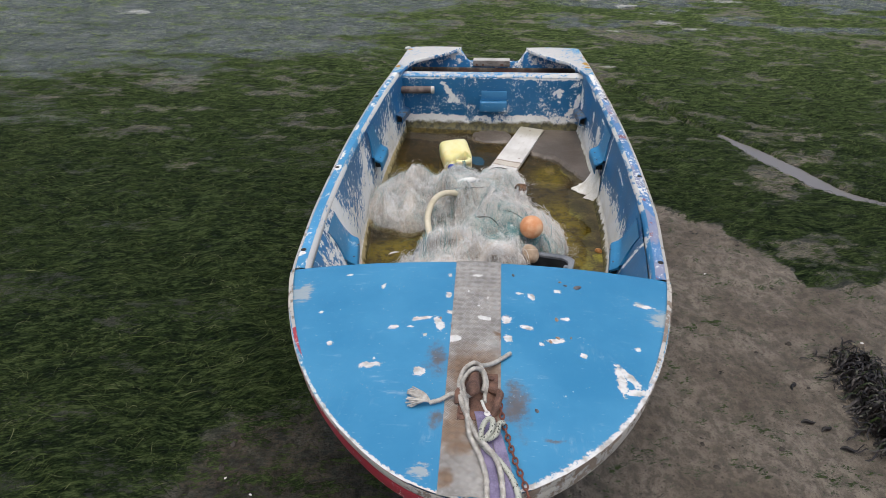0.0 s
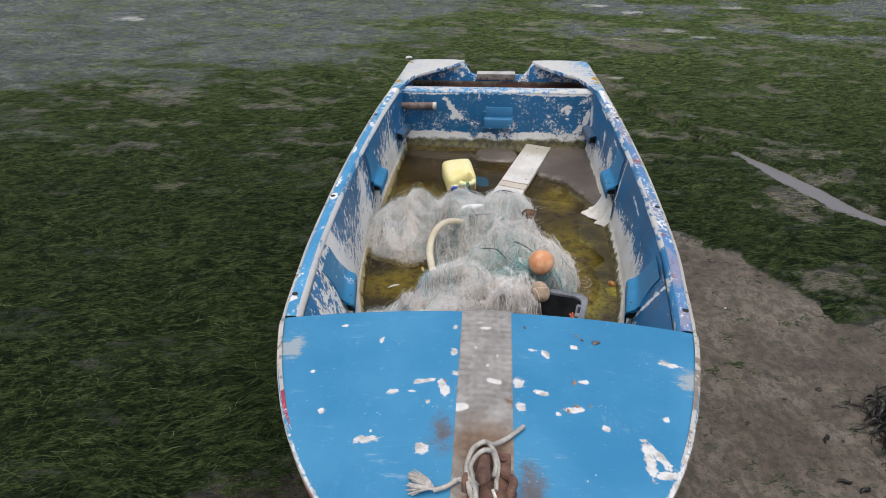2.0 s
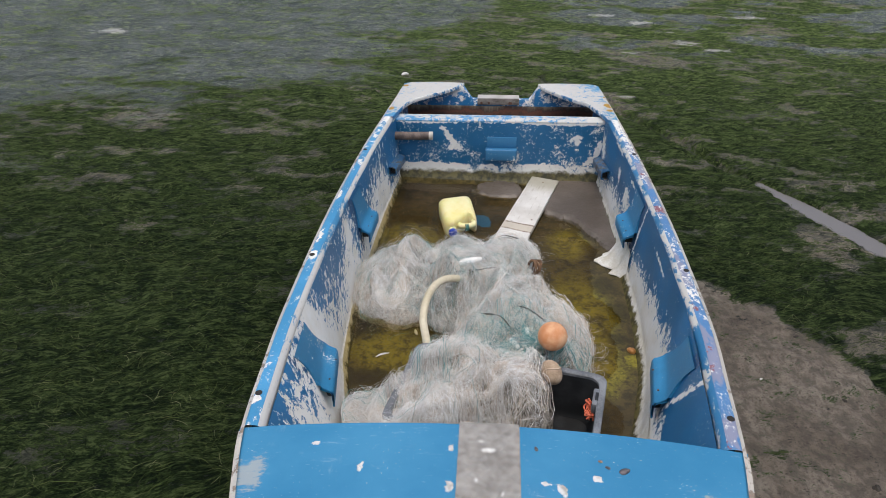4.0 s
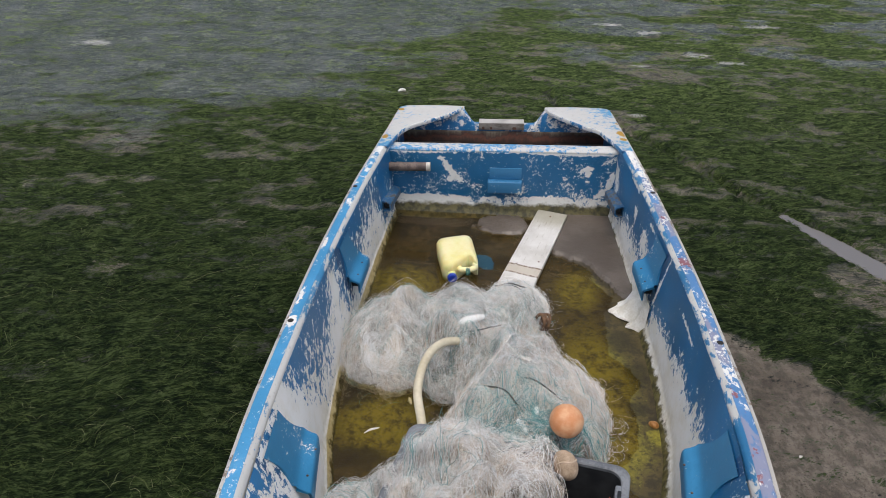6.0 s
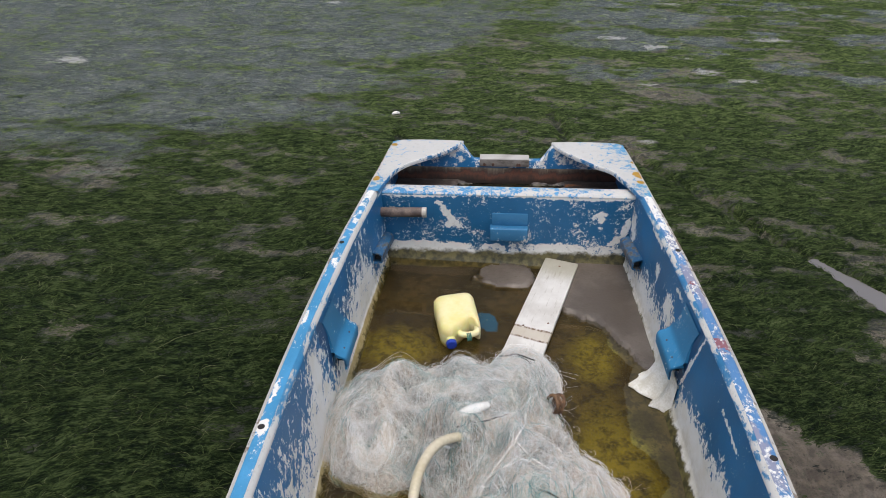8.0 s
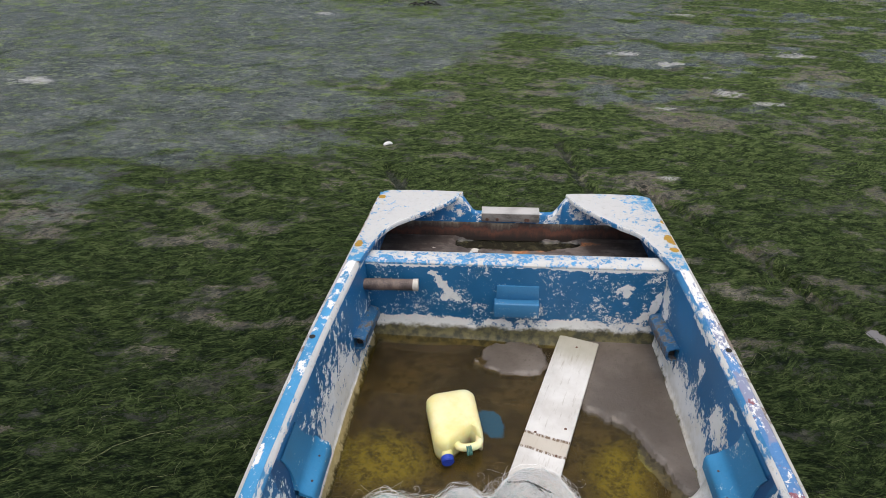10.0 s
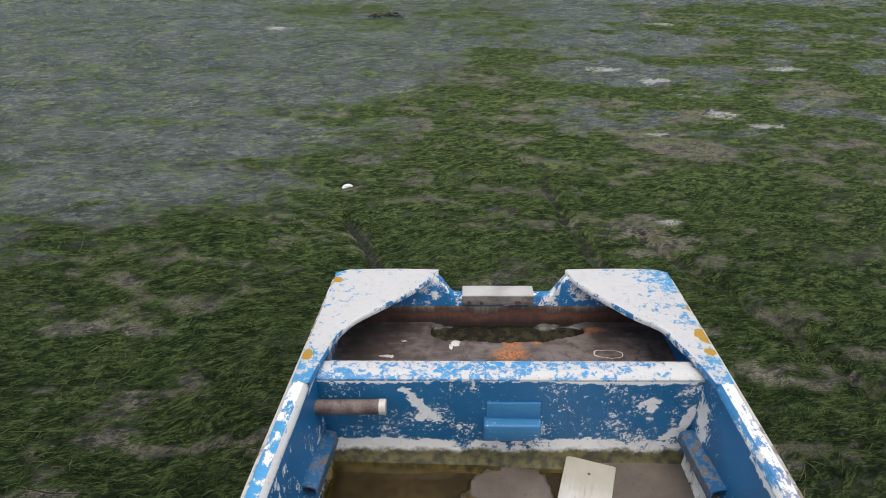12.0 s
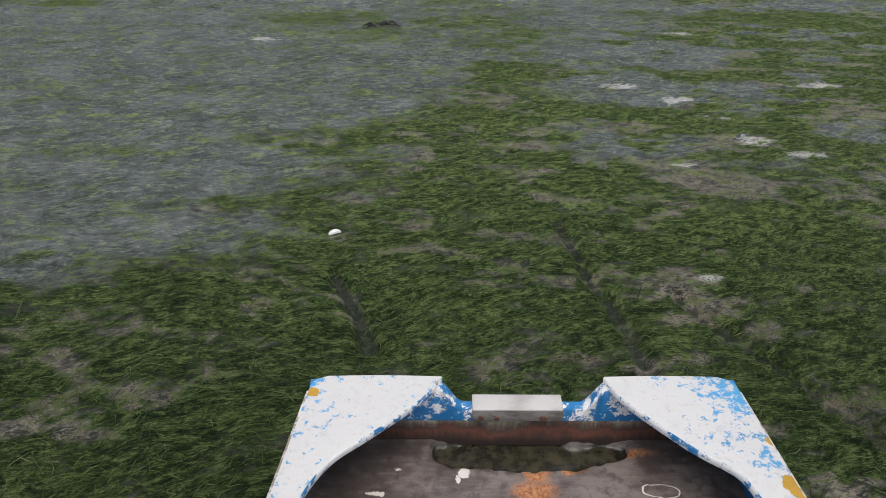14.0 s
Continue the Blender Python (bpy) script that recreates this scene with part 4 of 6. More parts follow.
for side, y0, y1, z0, z1 in ((-1, 2.515, 2.80, 0.272, 0.235), (1, 2.505, 2.80, 0.282, 0.245)):
    ch = part("seat_channel", channel(side, y0, y1, z0, z1), CHANNEL_BLUE, boat, "stained blue hollow seat channel with a dark open end")
    x0, x1 = (float(wall_x(side, np.array([y0 + 0.02]), np.array([z0 + 0.03]), o)[0]) for o in (0.008, 0.040))
    # near-black block in place of the shade inside the channel
    part("shade_plug", solid_box(min(x0, x1), max(x0, x1), y0 + 0.025, y0 + 0.035, z0 - 0.022, z0 + 0.022, 0.003), INNER_SHADE, ch, "dark plug standing for the shaded hollow end")

# torn white laminate flanges left on the sole beside the starboard side
def flange(y0, y1, x_in, seed):
    """x_in: the torn edge's x at even steps from y0 to y1."""
    ys = np.linspace(y0, y1, 44)
    rows = []
    ragged = np.interp(ys, np.linspace(y0, y1, len(x_in)), x_in) + 0.035 * (fbm(ys * 40, ys * 3, seed, 4, 0.6) - 0.5)
    top = wall_x(1, ys, 0.23 + 0 * ys, 0.008)
    for f in (0, 0.2, 0.4, 0.6, 0.8, 1.0):
        x = np.minimum(ragged, top - 0.01) * (1 - f) + top * f
        rows.append(np.column_stack([x, ys, 0.070 + 0.160 * f ** 2.0 + 0.014 * (fbm(ys * 16, f * 5 + 0 * ys, seed + 1, 3) - 0.5) + 0.010 * (1 - f) * np.clip(0.7 - x, 0, 0.2) / 0.2]))
    under = rows[0].copy()
    under[:, 2] -= 0.005
    return grid_mesh([under] + rows)


FLANGE = simple("torn_laminate", (0.62, 0.59, 0.50), (0.84, 0.83, 0.78), 0.7, 14, 0.5)
part("torn_flange", flange(1.685, 1.965, (0.725, 0.640, 0.665, 0.610, 0.568, 0.615, 0.640, 0.700), 5), FLANGE, boat, "torn white laminate flange")
part("torn_flange", flange(0.28, 0.60, (0.44, 0.46, 0.50, 0.53, 0.60, 0.66), 9), FLANGE, boat, "torn white laminate flange")


# sole and the water lying in it
ys, us = np.linspace(-0.16, 2.86, 200), np.linspace(0, 1, 110)
rows = []
for y in ys:
    inn = max(0.085, float(lean(y)) - 0.03)
    a, b = float(x_port(y)) + inn, float(x_star(y)) - inn
    x = a + (b - a) * us
    yv = y + 0 * x
    rough_n = fbm(x * 5, yv * 5, 91, 4) - 0.5
    z = 0.062 + 0.010 * rough_n
    torn = 0.10 * (fbm(x * 14, yv * 14, 92, 5, 0.62) - 0.5)
    bank = yv - np.interp(x, [0.30, 0.34, 0.49, 0.54, 0.56, 0.61, 0.66, 0.72], [2.40, 2.34, 2.32, 2.21, 2.16, 2.07, 1.96, 1.86]) + torn
    z = z + 0.030 * sstep(bank, -0.012, 0.022) * sstep(x, 0.24, 0.27)
    z = z + 0.030 * sstep(1.0 - np.hypot((x - 0.03) / 0.17, (yv - 2.67) / 0.135) + 7 * torn, 0.0, 0.20)
    rows.append(np.column_stack([x, yv, z]))
k = Mat("boat_sole")
x, y, z = k.axes()
g1, g2, g3 = k.noise(3.2, 6, 0.62), k.noise(17, 9, 0.72), k.noise(80, 5, 0.65)
silt = k.mix(k.step(y, 2.05, 2.55), k.mix(k.step(g1, 0.38, 0.62), (0.058, 0.042, 0.014), (0.105, 0.082, 0.028)), k.mix(k.step(g1, 0.38, 0.62), (0.045, 0.036, 0.024), (0.095, 0.074, 0.048)))
silt = k.mix(k.math("MULTIPLY", k.step(g2, 0.46, 0.60), 0.7), silt, (0.026, 0.021, 0.009))
algae = k.mix(k.step(g2, 0.38, 0.60), (0.060, 0.055, 0.008), (0.300, 0.265, 0.022))
algae = k.mix(k.math("MULTIPLY", k.step(g3, 0.50, 0.66), 0.6), algae, (0.42, 0.38, 0.06))
clump = k.blobs([(-0.46, 1.03, 0.22, 0.20, 0), (0.46, 1.32, 0.20, 0.46, 0), (0.44, 2.02, 0.13, 0.20, 0), (-0.50, 2.06, 0.22, 0.16, 0), (0.41, 2.62, 0.035, 0.18, -14), (0.68, 1.02, 0.05, 0.06, 0), (0.50, 0.95, 0.14, 0.18, 0)], ragged=0.09, scale=9)
col = k.mix(k.math("MULTIPLY", k.step(k.math("ADD", clump, k.math("MULTIPLY", k.math("SUBTRACT", g2, 0.5), 2.4)), 1.25, 0.55), 0.80), silt, algae)
# dark brown blotches out by the inner sides; the sole's shape ignores them
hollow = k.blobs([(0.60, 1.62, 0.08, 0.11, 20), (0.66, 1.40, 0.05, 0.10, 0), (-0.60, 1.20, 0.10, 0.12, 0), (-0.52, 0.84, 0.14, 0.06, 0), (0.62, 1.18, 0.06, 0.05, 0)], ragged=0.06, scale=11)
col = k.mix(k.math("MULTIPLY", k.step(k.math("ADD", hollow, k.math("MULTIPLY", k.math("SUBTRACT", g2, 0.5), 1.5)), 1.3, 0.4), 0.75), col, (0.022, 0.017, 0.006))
col = k.mix(k.math("MULTIPLY", k.step(k.noise(6, 7, 0.74), 0.55, 0.68), 0.75), col, (0.030, 0.024, 0.010))
bare = k.step(k.math("ADD", z, k.math("MULTIPLY", k.math("SUBTRACT", g2, 0.5), 0.004)), 0.071, 0.080)
col = k.mix(bare, col, k.mix(k.step(g1, 0.35, 0.65), (0.098, 0.080, 0.064), (0.165, 0.140, 0.118)))
bluebit = k.step(k.blobs([(-0.062, 2.28, 0.050, 0.085, 25)], ragged=0.03, scale=14), 1.1, 0.85)
col = k.mix(k.math("MULTIPLY", bluebit, 0.8), col, (0.025, 0.165, 0.50))
col = k.mix(k.math("MULTIPLY", k.step(g3, 0.58, 0.68), 0.4), col, (0.05, 0.04, 0.02))
SOLE = k.done(col, k.step(bare, 0, 1, 0.65, 0.34), k.bump(k.math("ADD", g2, k.math("MULTIPLY", g3, 0.4)), 0.5, 0.006))
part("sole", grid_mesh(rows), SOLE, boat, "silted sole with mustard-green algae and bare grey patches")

water = bpy.data.materials.new("bilge_water")
water.use_nodes = True
wt = water.node_tree
for n in list(wt.nodes):
    if n.type != 'OUTPUT_MATERIAL':
        wt.nodes.remove(n)
mixer, clear, gloss, fres = (wt.nodes.new("ShaderNode" + s) for s in ("MixShader", "BsdfTransparent", "BsdfGlossy", "Fresnel"))
clear.inputs[0].default_value = (0.80, 0.74, 0.54, 1)
gloss.inputs["Roughness"].default_value = 0.03
gloss.inputs["Color"].default_value = (1, 1, 1, 1)
fres.inputs["IOR"].default_value = 1.33
wt.links.new(fres.outputs[0], mixer.inputs[0])
wt.links.new(clear.outputs[0], mixer.inputs[1])
wt.links.new(gloss.outputs[0], mixer.inputs[2])
wt.links.new(mixer.outputs[0], wt.nodes["Material Output"].inputs[0])
ys = np.linspace(-0.14, 2.80, 60)
rows = []
for f in np.linspace(0, 1, 14):
    a, b = x_port(ys) + lean(ys) - 0.02, x_star(ys) - lean(ys) + 0.02
    xx = a + (b - a) * f
    rows.append(np.column_stack([xx, ys, 0.080 - 0.0314 * xx]))
pool = part("bilge_water", grid_mesh(rows[::-1]), water, None, "shallow brown rainwater lying in the boat")
pool.matrix_world = BOAT
tagged(pool, category="water")

# bulkhead: a box across the boat with a rolled top and a cove at its foot
def across(profile, n=40, off=0.004):
    rows = []
    for y, z in profile:
        a, b = float(wall_x(-1, np.array([y]), np.array([z]))[0]) - off, float(wall_x(1, np.array([y]), np.array([z]))[0]) + off
        xs = np.linspace(a, b, n)
        rows.append(np.column_stack([xs, y + 0 * xs, z + 0 * xs]))
    return grid_mesh(rows)


bulk = part("bulkhead", across([(2.812, 0.500), (2.815, 0.42), (2.817, 0.33), (2.82, 0.24), (2.822, 0.17), (2.821, 0.13), (2.815, 0.105), (2.803, 0.085), (2.785, 0.068), (2.765, 0.050)]),
            BULK, boat, "deep blue bulkhead face with white speckled flakes")
part("bulkhead_top", across([(2.905, 0.28), (2.905, 0.508), (2.900, 0.516), (2.890, 0.520), (2.835, 0.521), (2.820, 0.517), (2.812, 0.508), (2.812, 0.499)]), BULK_TOP, bulk, "worn white and blue top edge")
FADED = paint("faded_blue", (0.028, 0.155, 0.31), 0.10, 20, speckle=0.3)
part("step_block", solid_box(-0.062, 0.146, 2.768, 2.822, 0.245, 0.325, 0.008, 3), FADED, bulk, "faded blue step block")
part("backing_plate", solid_box(-0.052, 0.142, 2.806, 2.818, 0.326, 0.398, 0.002), FADED, bulk, "faded blue backing plate")
PIPE = simple("stained_pipe", (0.060, 0.044, 0.040), (0.200, 0.150, 0.125), 0.6, 16, 0.3)
pipe = part("drain_pipe", tube([(-0.70, 2.770, 0.412), (-0.55, 2.770, 0.414), (-0.424, 2.770, 0.416)], 0.027, 14), PIPE, bulk, "brown stained drain pipe")
CREAM = simple("cream_plastic", (0.40, 0.37, 0.32), (0.56, 0.53, 0.47), 0.45, 12, 0.1)
part("pipe_end", tube([(-0.432, 2.770, 0.416), (-0.42, 2.770, 0.416), (-0.408, 2.770, 0.416)], 0.0285, 14), CREAM, pipe, "cream pipe end")

# motor well: its floor, transom, pad and the white quarter decks
k = Mat("well_floor")
x, y, z = k.axes()
g1, g2, g3 = k.noise(4, 5, 0.6), k.noise(18, 6, 0.68), k.noise(80, 3, 0.6)
col = k.mix(k.step(k.math("ADD", k.math("MULTIPLY", g1, 0.6), k.math("MULTIPLY", k.noise(20, 7, 0.72, stretch=(0.35, 1.4, 1)), 0.4)), 0.40, 0.60), (0.060, 0.046, 0.040), (0.175, 0.145, 0.130))
col = k.mix(k.math("MULTIPLY", k.step(g2, 0.46, 0.64), 0.8), col, (0.045, 0.034, 0.028))
rs = k.blobs([(0.056, 3.155, 0.10, 0.055, 0), (0.35, 3.315, 0.15, 0.022, 4), (0.07, 3.23, 0.06, 0.05, 0), (0.20, 3.26, 0.07, 0.03, 20)], ragged=0.05, scale=20)
col = k.mix(k.math("MULTIPLY", k.step(k.math("ADD", rs, k.math("MULTIPLY", k.math("ADD", g2, g3), 1.1)), 2.10, 1.45), 0.9), col, k.mix(k.step(g3, 0.35, 0.65), (0.22, 0.070, 0.020), (0.48, 0.21, 0.075)))
wh = k.blobs([(0.0, 3.250, 0.10, 0.011, -5), (0.10, 3.262, 0.03, 0.012, 20), (-0.163, 3.229, 0.018, 0.024, 0), (-0.185, 3.205, 0.010, 0.012, 0), (-0.378, 3.243, 0.010, 0.006, 0), (-0.45, 3.147, 0.034, 0.009, 0), (-0.43, 3.10, 0.028, 0.009, 0)], ragged=0.022, scale=48)
halo = k.blobs([(0.455, 3.165, 0.058, 0.026, -6)], ragged=0.012, scale=30)
wh = k.math("MINIMUM", wh, k.math("ADD", k.math("MULTIPLY", k.math("ABSOLUTE", k.math("SUBTRACT", halo, 1.0)), 9.0), 0.50))
col = k.mix(k.step(wh, 1.05, 0.9), col, (0.60, 0.57, 0.52))
sump = k.step(k.math("ADD", z, k.math("MULTIPLY", g2, 0.008)), 0.314, 0.306)
col = k.mix(sump, col, k.mix(k.step(g2, 0.4, 0.65), (0.014, 0.013, 0.009), (0.045, 0.042, 0.024)))
WELL = k.done(col, k.step(sump, 0, 1, 0.55, 0.25), k.bump(g2, 0.5, 0.004))
rows = []
for y in np.linspace(2.89, 3.41, 50):
    a, b = float(x_port(y)) + 0.03, float(x_star(y)) - 0.03
    xs = np.linspace(a, b, 110)
    yv = y + 0 * xs
    nz = fbm(xs * 9, yv * 9, 95, 4) - 0.5
    z = 0.325 + 0.004 * nz - 0.030 * sstep(1.15 - np.hypot((xs - 0.03) / 0.32, (yv - 3.325) / 0.078) + 0.8 * nz + 0.15 * (fbm(xs * 30, yv * 30, 96, 3) - 0.5), 0.05, 0.30)
    rows.append(np.column_stack([xs, yv, z]))
well = part("motor_well", grid_mesh(rows), WELL, boat, "rusty grey motor well floor with a dark puddle")

k = Mat("transom_inside")
x, y, z = k.axes()
g1, g2 = k.noise(7, 6, 0.65), k.noise(50, 5, 0.7)
streak = k.noise(26, 5, 0.7, stretch=(1.6, 1, 0.12))
zz = k.math("ADD", z, k.math("MULTIPLY", k.math("SUBTRACT", k.math("ADD", k.math("MULTIPLY", g1, 0.6), k.math("MULTIPLY", streak, 0.4)), 0.5), 0.17))
col = k.ramp(k.step(zz, 0.31, 0.46), [(0.0, (0.025, 0.016, 0.012)), (0.22, (0.11, 0.040, 0.022)), (0.36, (0.060, 0.034, 0.026)), (0.55, (0.125, 0.095, 0.070)), (0.72, (0.27, 0.235, 0.165)), (0.88, (0.23, 0.20, 0.13)), (1.0, (0.12, 0.09, 0.06))])
col = k.mix(k.math("MULTIPLY", k.step(g2, 0.56, 0.68), 0.7), col, (0.035, 0.022, 0.016))
TRANSOM_IN = k.done(col, 0.75, k.bump(k.math("ADD", g1, g2), 0.6, 0.004))


def transom_top(x):
    """The notch between the two stern corners."""
    d = sstep(np.abs(x - 0.030), 0.195, 0.285)
    return 0.448 + (0.547 - 0.448) * d


xs = np.linspace(float(x_port(3.40)) + 0.006, float(x_star(3.40)) - 0.006, 120)
top = transom_top(xs)
prof = [(3.372, 0.30 + 0 * xs), (3.374, 0.345 + 0 * xs), (3.380, 0.355 + 0 * xs), (3.382, 0.385 + 0 * xs), (3.386, 0.402 + 0 * xs)]
part("transom_liner", grid_mesh([np.column_stack([xs, y + 0 * xs, np.minimum(z, top - 0.004)]) for y, z in prof]), TRANSOM_IN, boat, "rust-streaked inner transom face")
prof = [(3.388, np.minimum(0.395, top - 0.01)), (3.390, top - 0.008), (3.396, top), (3.430, top), (3.437, top - 0.008), (3.420, 0.25 + 0 * xs), (3.40, 0.02 + 0 * xs)]
part("transom", grid_mesh([np.column_stack([xs, y + 0 * xs, z]) for y, z in prof]), TRANSOM, boat, "blue notched transom with white flakes")
k = Mat("weathered_board")
x, y, z = k.axes()
g1, g2 = k.noise(9, 5), k.noise(60, 4, 0.7, stretch=(0.4, 1, 1))
top_ = k.mix(k.step(g1, 0.35, 0.65), (0.34, 0.325, 0.305), (0.47, 0.455, 0.435))
face = k.mix(k.step(k.math("ADD", k.math("MULTIPLY", g1, 0.5), k.math("MULTIPLY", g2, 0.5)), 0.40, 0.60), (0.11, 0.095, 0.08), (0.25, 0.23, 0.205))
PAD = k.done(k.mix(k.step(z, 0.4625, 0.4605), top_, face), 0.7, k.bump(g2, 0.4, 0.002))
mp = part("motor_pad", solid_box(-0.137, 0.164, 3.372, 3.446, 0.414, 0.466, 0.003), PAD, boat, "weathered grey wooden motor pad")
for bx in (-0.108, -0.055, 0.095, 0.105):
    part("bolt", tube([(bx, 3.376, 0.430), (bx, 3.370, 0.430), (bx, 3.366, 0.430)], 0.009, 8), RUST, mp, "rusty bolt head")

WELL_P = smooth_path([(-0.662, 2.74), (-0.648, 2.82), (-0.630, 2.90), (-0.603, 2.995), (-0.55, 3.09), (-0.455, 3.18), (-0.327, 3.305), (-0.255, 3.400), (-0.240, 3.436)], 50)
WELL_S = smooth_path([(0.712, 2.74), (0.690, 2.82), (0.664, 2.90), (0.637, 2.963), (0.606, 3.047), (0.498, 3.144), (0.355, 3.315), (0.310, 3.400), (0.300, 3.436)], 50)
LIP = paint("corner_lip", (0.020, 0.175, 0.40), 0.34, 20)
for side, curve in ((-1, WELL_P), (1, WELL_S)):
    ys = np.linspace(2.74, 3.437, 50)
    edge = (x_port(ys) if side < 0 else x_star(ys)) - side * 0.010
    late = np.clip(ys - 3.377, 0, 0.060)
    edge = edge - side * (0.060 - np.sqrt(0.0036 - late ** 2)) * 0.9
    outer = np.column_stack([edge, ys])
    ease = np.clip((ys - 2.74) / 0.10, 0, 1)
    rows = []
    for f in np.linspace(0, 1, 12):
        q = outer * (1 - f) + curve * f
        z = rail_z(q[:, 1]) + 0.0065 + 0.0025 * ease + 0.004 * math.sin(math.pi * f) * ease
        rows.append(np.column_stack([q, z]))
    deck = part("quarter_deck", grid_mesh(rows), CORNER, boat, "white stern corner deck with blue patches and orange lichen")
    inner = rows[-1]
    g = np.stack([np.gradient(curve[:, 1]), -np.gradient(curve[:, 0])], 1)
    g /= np.linalg.norm(g, axis=1)[:, None]
    lip = [inner]
    for dn, inn in ((-0.004, 0.003), (-0.014, 0.004), (-0.026, 0.001), (-0.030, -0.010)):
        r2 = inner.copy()
        r2[:, :2] += g * (inn if side < 0 else -inn)
        r2[:, 2] += dn
        lip.append(r2)
    part("corner_lip", grid_mesh(lip), LIP, deck, "blue turned-down lip")


# ---- foredeck ----
def deck_z(x, y):
    return 0.667 - 0.028 * y - 0.060 * ((x - 0.02) / 0.73) ** 2


def deck_panel(x_from, x_to):
    """One half of the foredeck, x_from and x_to as functions of y."""
    ys = np.concatenate([np.linspace(0.0, -0.95, 60), -0.95 - (1.146 - 0.95) * np.linspace(0, 1, 40)[1:] ** 0.8])
    rows, rim = [], []
    for y in ys:
        a, b = x_from(y), x_to(y)
        xs = a + (b - a) * np.linspace(0, 1, 60)
        rows.append(np.column_stack([xs, y + 0 * xs, deck_z(xs, y) + 0 * xs]))
        dist = np.min(np.hypot(xs[:, None] - DENSE[None, :, 0], y - DENSE[None, :, 1]), 1)
        fore = np.clip(-y / 1.0, 0.25, 1.0)
        wide = np.where(xs > 0.1, 0.024 * fore ** 1.7, 0.011 * fore) + 0.002
        rim.append(np.clip(1 - dist / wide, -6, 1))
    v, f = grid_mesh(rows)
    rim = np.concatenate(rim)
    # turned-down edge along the aft end and the outline
    n = len(v)
    w_ = 60
    aft = rows[0].copy()
    aft[:, 2] -= 0.020
    v = np.vstack([v, aft])
    rim = np.concatenate([rim, 0.3 * np.ones(w_)])
    f += [(j + 1, j, n + j, n + j + 1) for j in range(w_ - 1)]
    return v, f, rim


decks = []
for nm, fa, fb in (("port", lambda y: float(x_port(y)) - 0.004 * (y > -1.1), lambda y: max(float(x_port(y)), min(float(x_star(y)), 0.018))), ("star", lambda y: max(float(x_port(y)), min(float(x_star(y)), 0.022)), lambda y: float(x_star(y)) + 0.004 * (y > -1.1))):
    v, f, rim = deck_panel(fa, fb)
    ob = part("deck_panel", (v, f), DECK, boat, "sky-blue foredeck panel with white flakes and droppings")
    ob.data.attributes.new("rim", 'FLOAT', 'POINT').data.foreach_set("value", rim.astype(np.float32))
    decks.append(ob)
# the white band between deck and strake
rows = []
seg = OUTLINE[deck_p:deck_s + 1]
for inset, top_z in ((-0.004, None), (-0.006, 0.5), (0.0, 0.0)):
    q = seg + nrm[deck_p:deck_s + 1] * inset
    dz = deck_z(seg[:, 0], seg[:, 1])
    rz = rail_z(seg[:, 1]) - 0.004
    z = dz if top_z is None else rz * (1 - top_z) + dz * top_z
    rows.append(np.column_stack([q, z]))
part("deck_edge", grid_mesh(rows), STRAKE_WHITE, boat, "worn white deck edge")

# chequer plate down the middle of the foredeck
def chequer(name, low, high, rust_gain, rough_lo):
    """Worn aluminium with rust stains and droppings."""
    k = Mat(name)
    g1, g2 = k.noise(9, 6, 0.68), k.noise(60, 5, 0.65)
    col = k.mix(k.step(k.math("ADD", k.math("MULTIPLY", g1, 0.6), k.math("MULTIPLY", g2, 0.4)), 0.38, 0.62), low, high)
    rs = k.blobs([(0.03, -0.66, 0.11, 0.13, 0), (0.06, -0.80, 0.08, 0.10, 0), (-0.02, -0.90, 0.05, 0.10, 0), (0.10, -0.47, 0.012, 0.03, 0), (-0.06, -0.42, 0.012, 0.02, 0), (-0.03, -1.08, 0.02, 0.03, 0), (0.0, -0.98, 0.05, 0.03, 0)], ragged=0.05, scale=14)
    col = k.mix(k.math("MULTIPLY", k.step(k.math("ADD", rs, k.math("MULTIPLY", g1, 1.0)), 1.80, 0.9), rust_gain), col, k.mix(g2, (0.16, 0.09, 0.05), (0.30, 0.20, 0.12)))
    drop = k.blobs([(0.02, -0.102, 0.018, 0.008, 0), (0.053, -0.373, 0.025, 0.012, -20), (-0.05, -0.495, 0.030, 0.018, 15), (0.0, -0.07, 0.010, 0.004, 0), (0.03, -0.30, 0.006, 0.006, 0), (-0.01, -0.21, 0.005, 0.007, 0), (0.06, -0.25, 0.004, 0.008, 0)], ragged=0.010)
    col = k.mix(k.step(drop, 1.05, 0.9), col, (0.76, 0.76, 0.74))
    return k.done(col, k.step(g1, 0.3, 0.7, rough_lo, rough_lo + 0.2), k.bump(g2, 0.3, 0.001), metal=0.3)


CHEQUER = chequer("chequer_plate", (0.24, 0.225, 0.205), (0.40, 0.385, 0.36), 0.85, 0.45)
TREAD = chequer("chequer_tread", (0.40, 0.385, 0.37), (0.56, 0.55, 0.54), 0.70, 0.36)
ys = np.linspace(0.004, -1.138, 60)
rows = []
for f in np.linspace(0, 1, 8):
    xs = (-0.067 * (1 - f) + 0.108 * f) + (-ys) * (0.016 * (1 - f) + 0.004 * f)
    rows.append(np.column_stack([xs, ys, deck_z(xs, ys) + 0.0045]))
plate = [grid_mesh(rows)]
for e in (0, -1):
    a = rows[e].copy()
    a[:, 2] -= 0.006
    plate.append(grid_mesh([rows[e], a]))
a = np.array([r[0] for r in rows])
b = a.copy()
b[:, 2] -= 0.02
plate.append(grid_mesh([a, b]))
rng = np.random.default_rng(4)
cell = 0.0292
tread = []
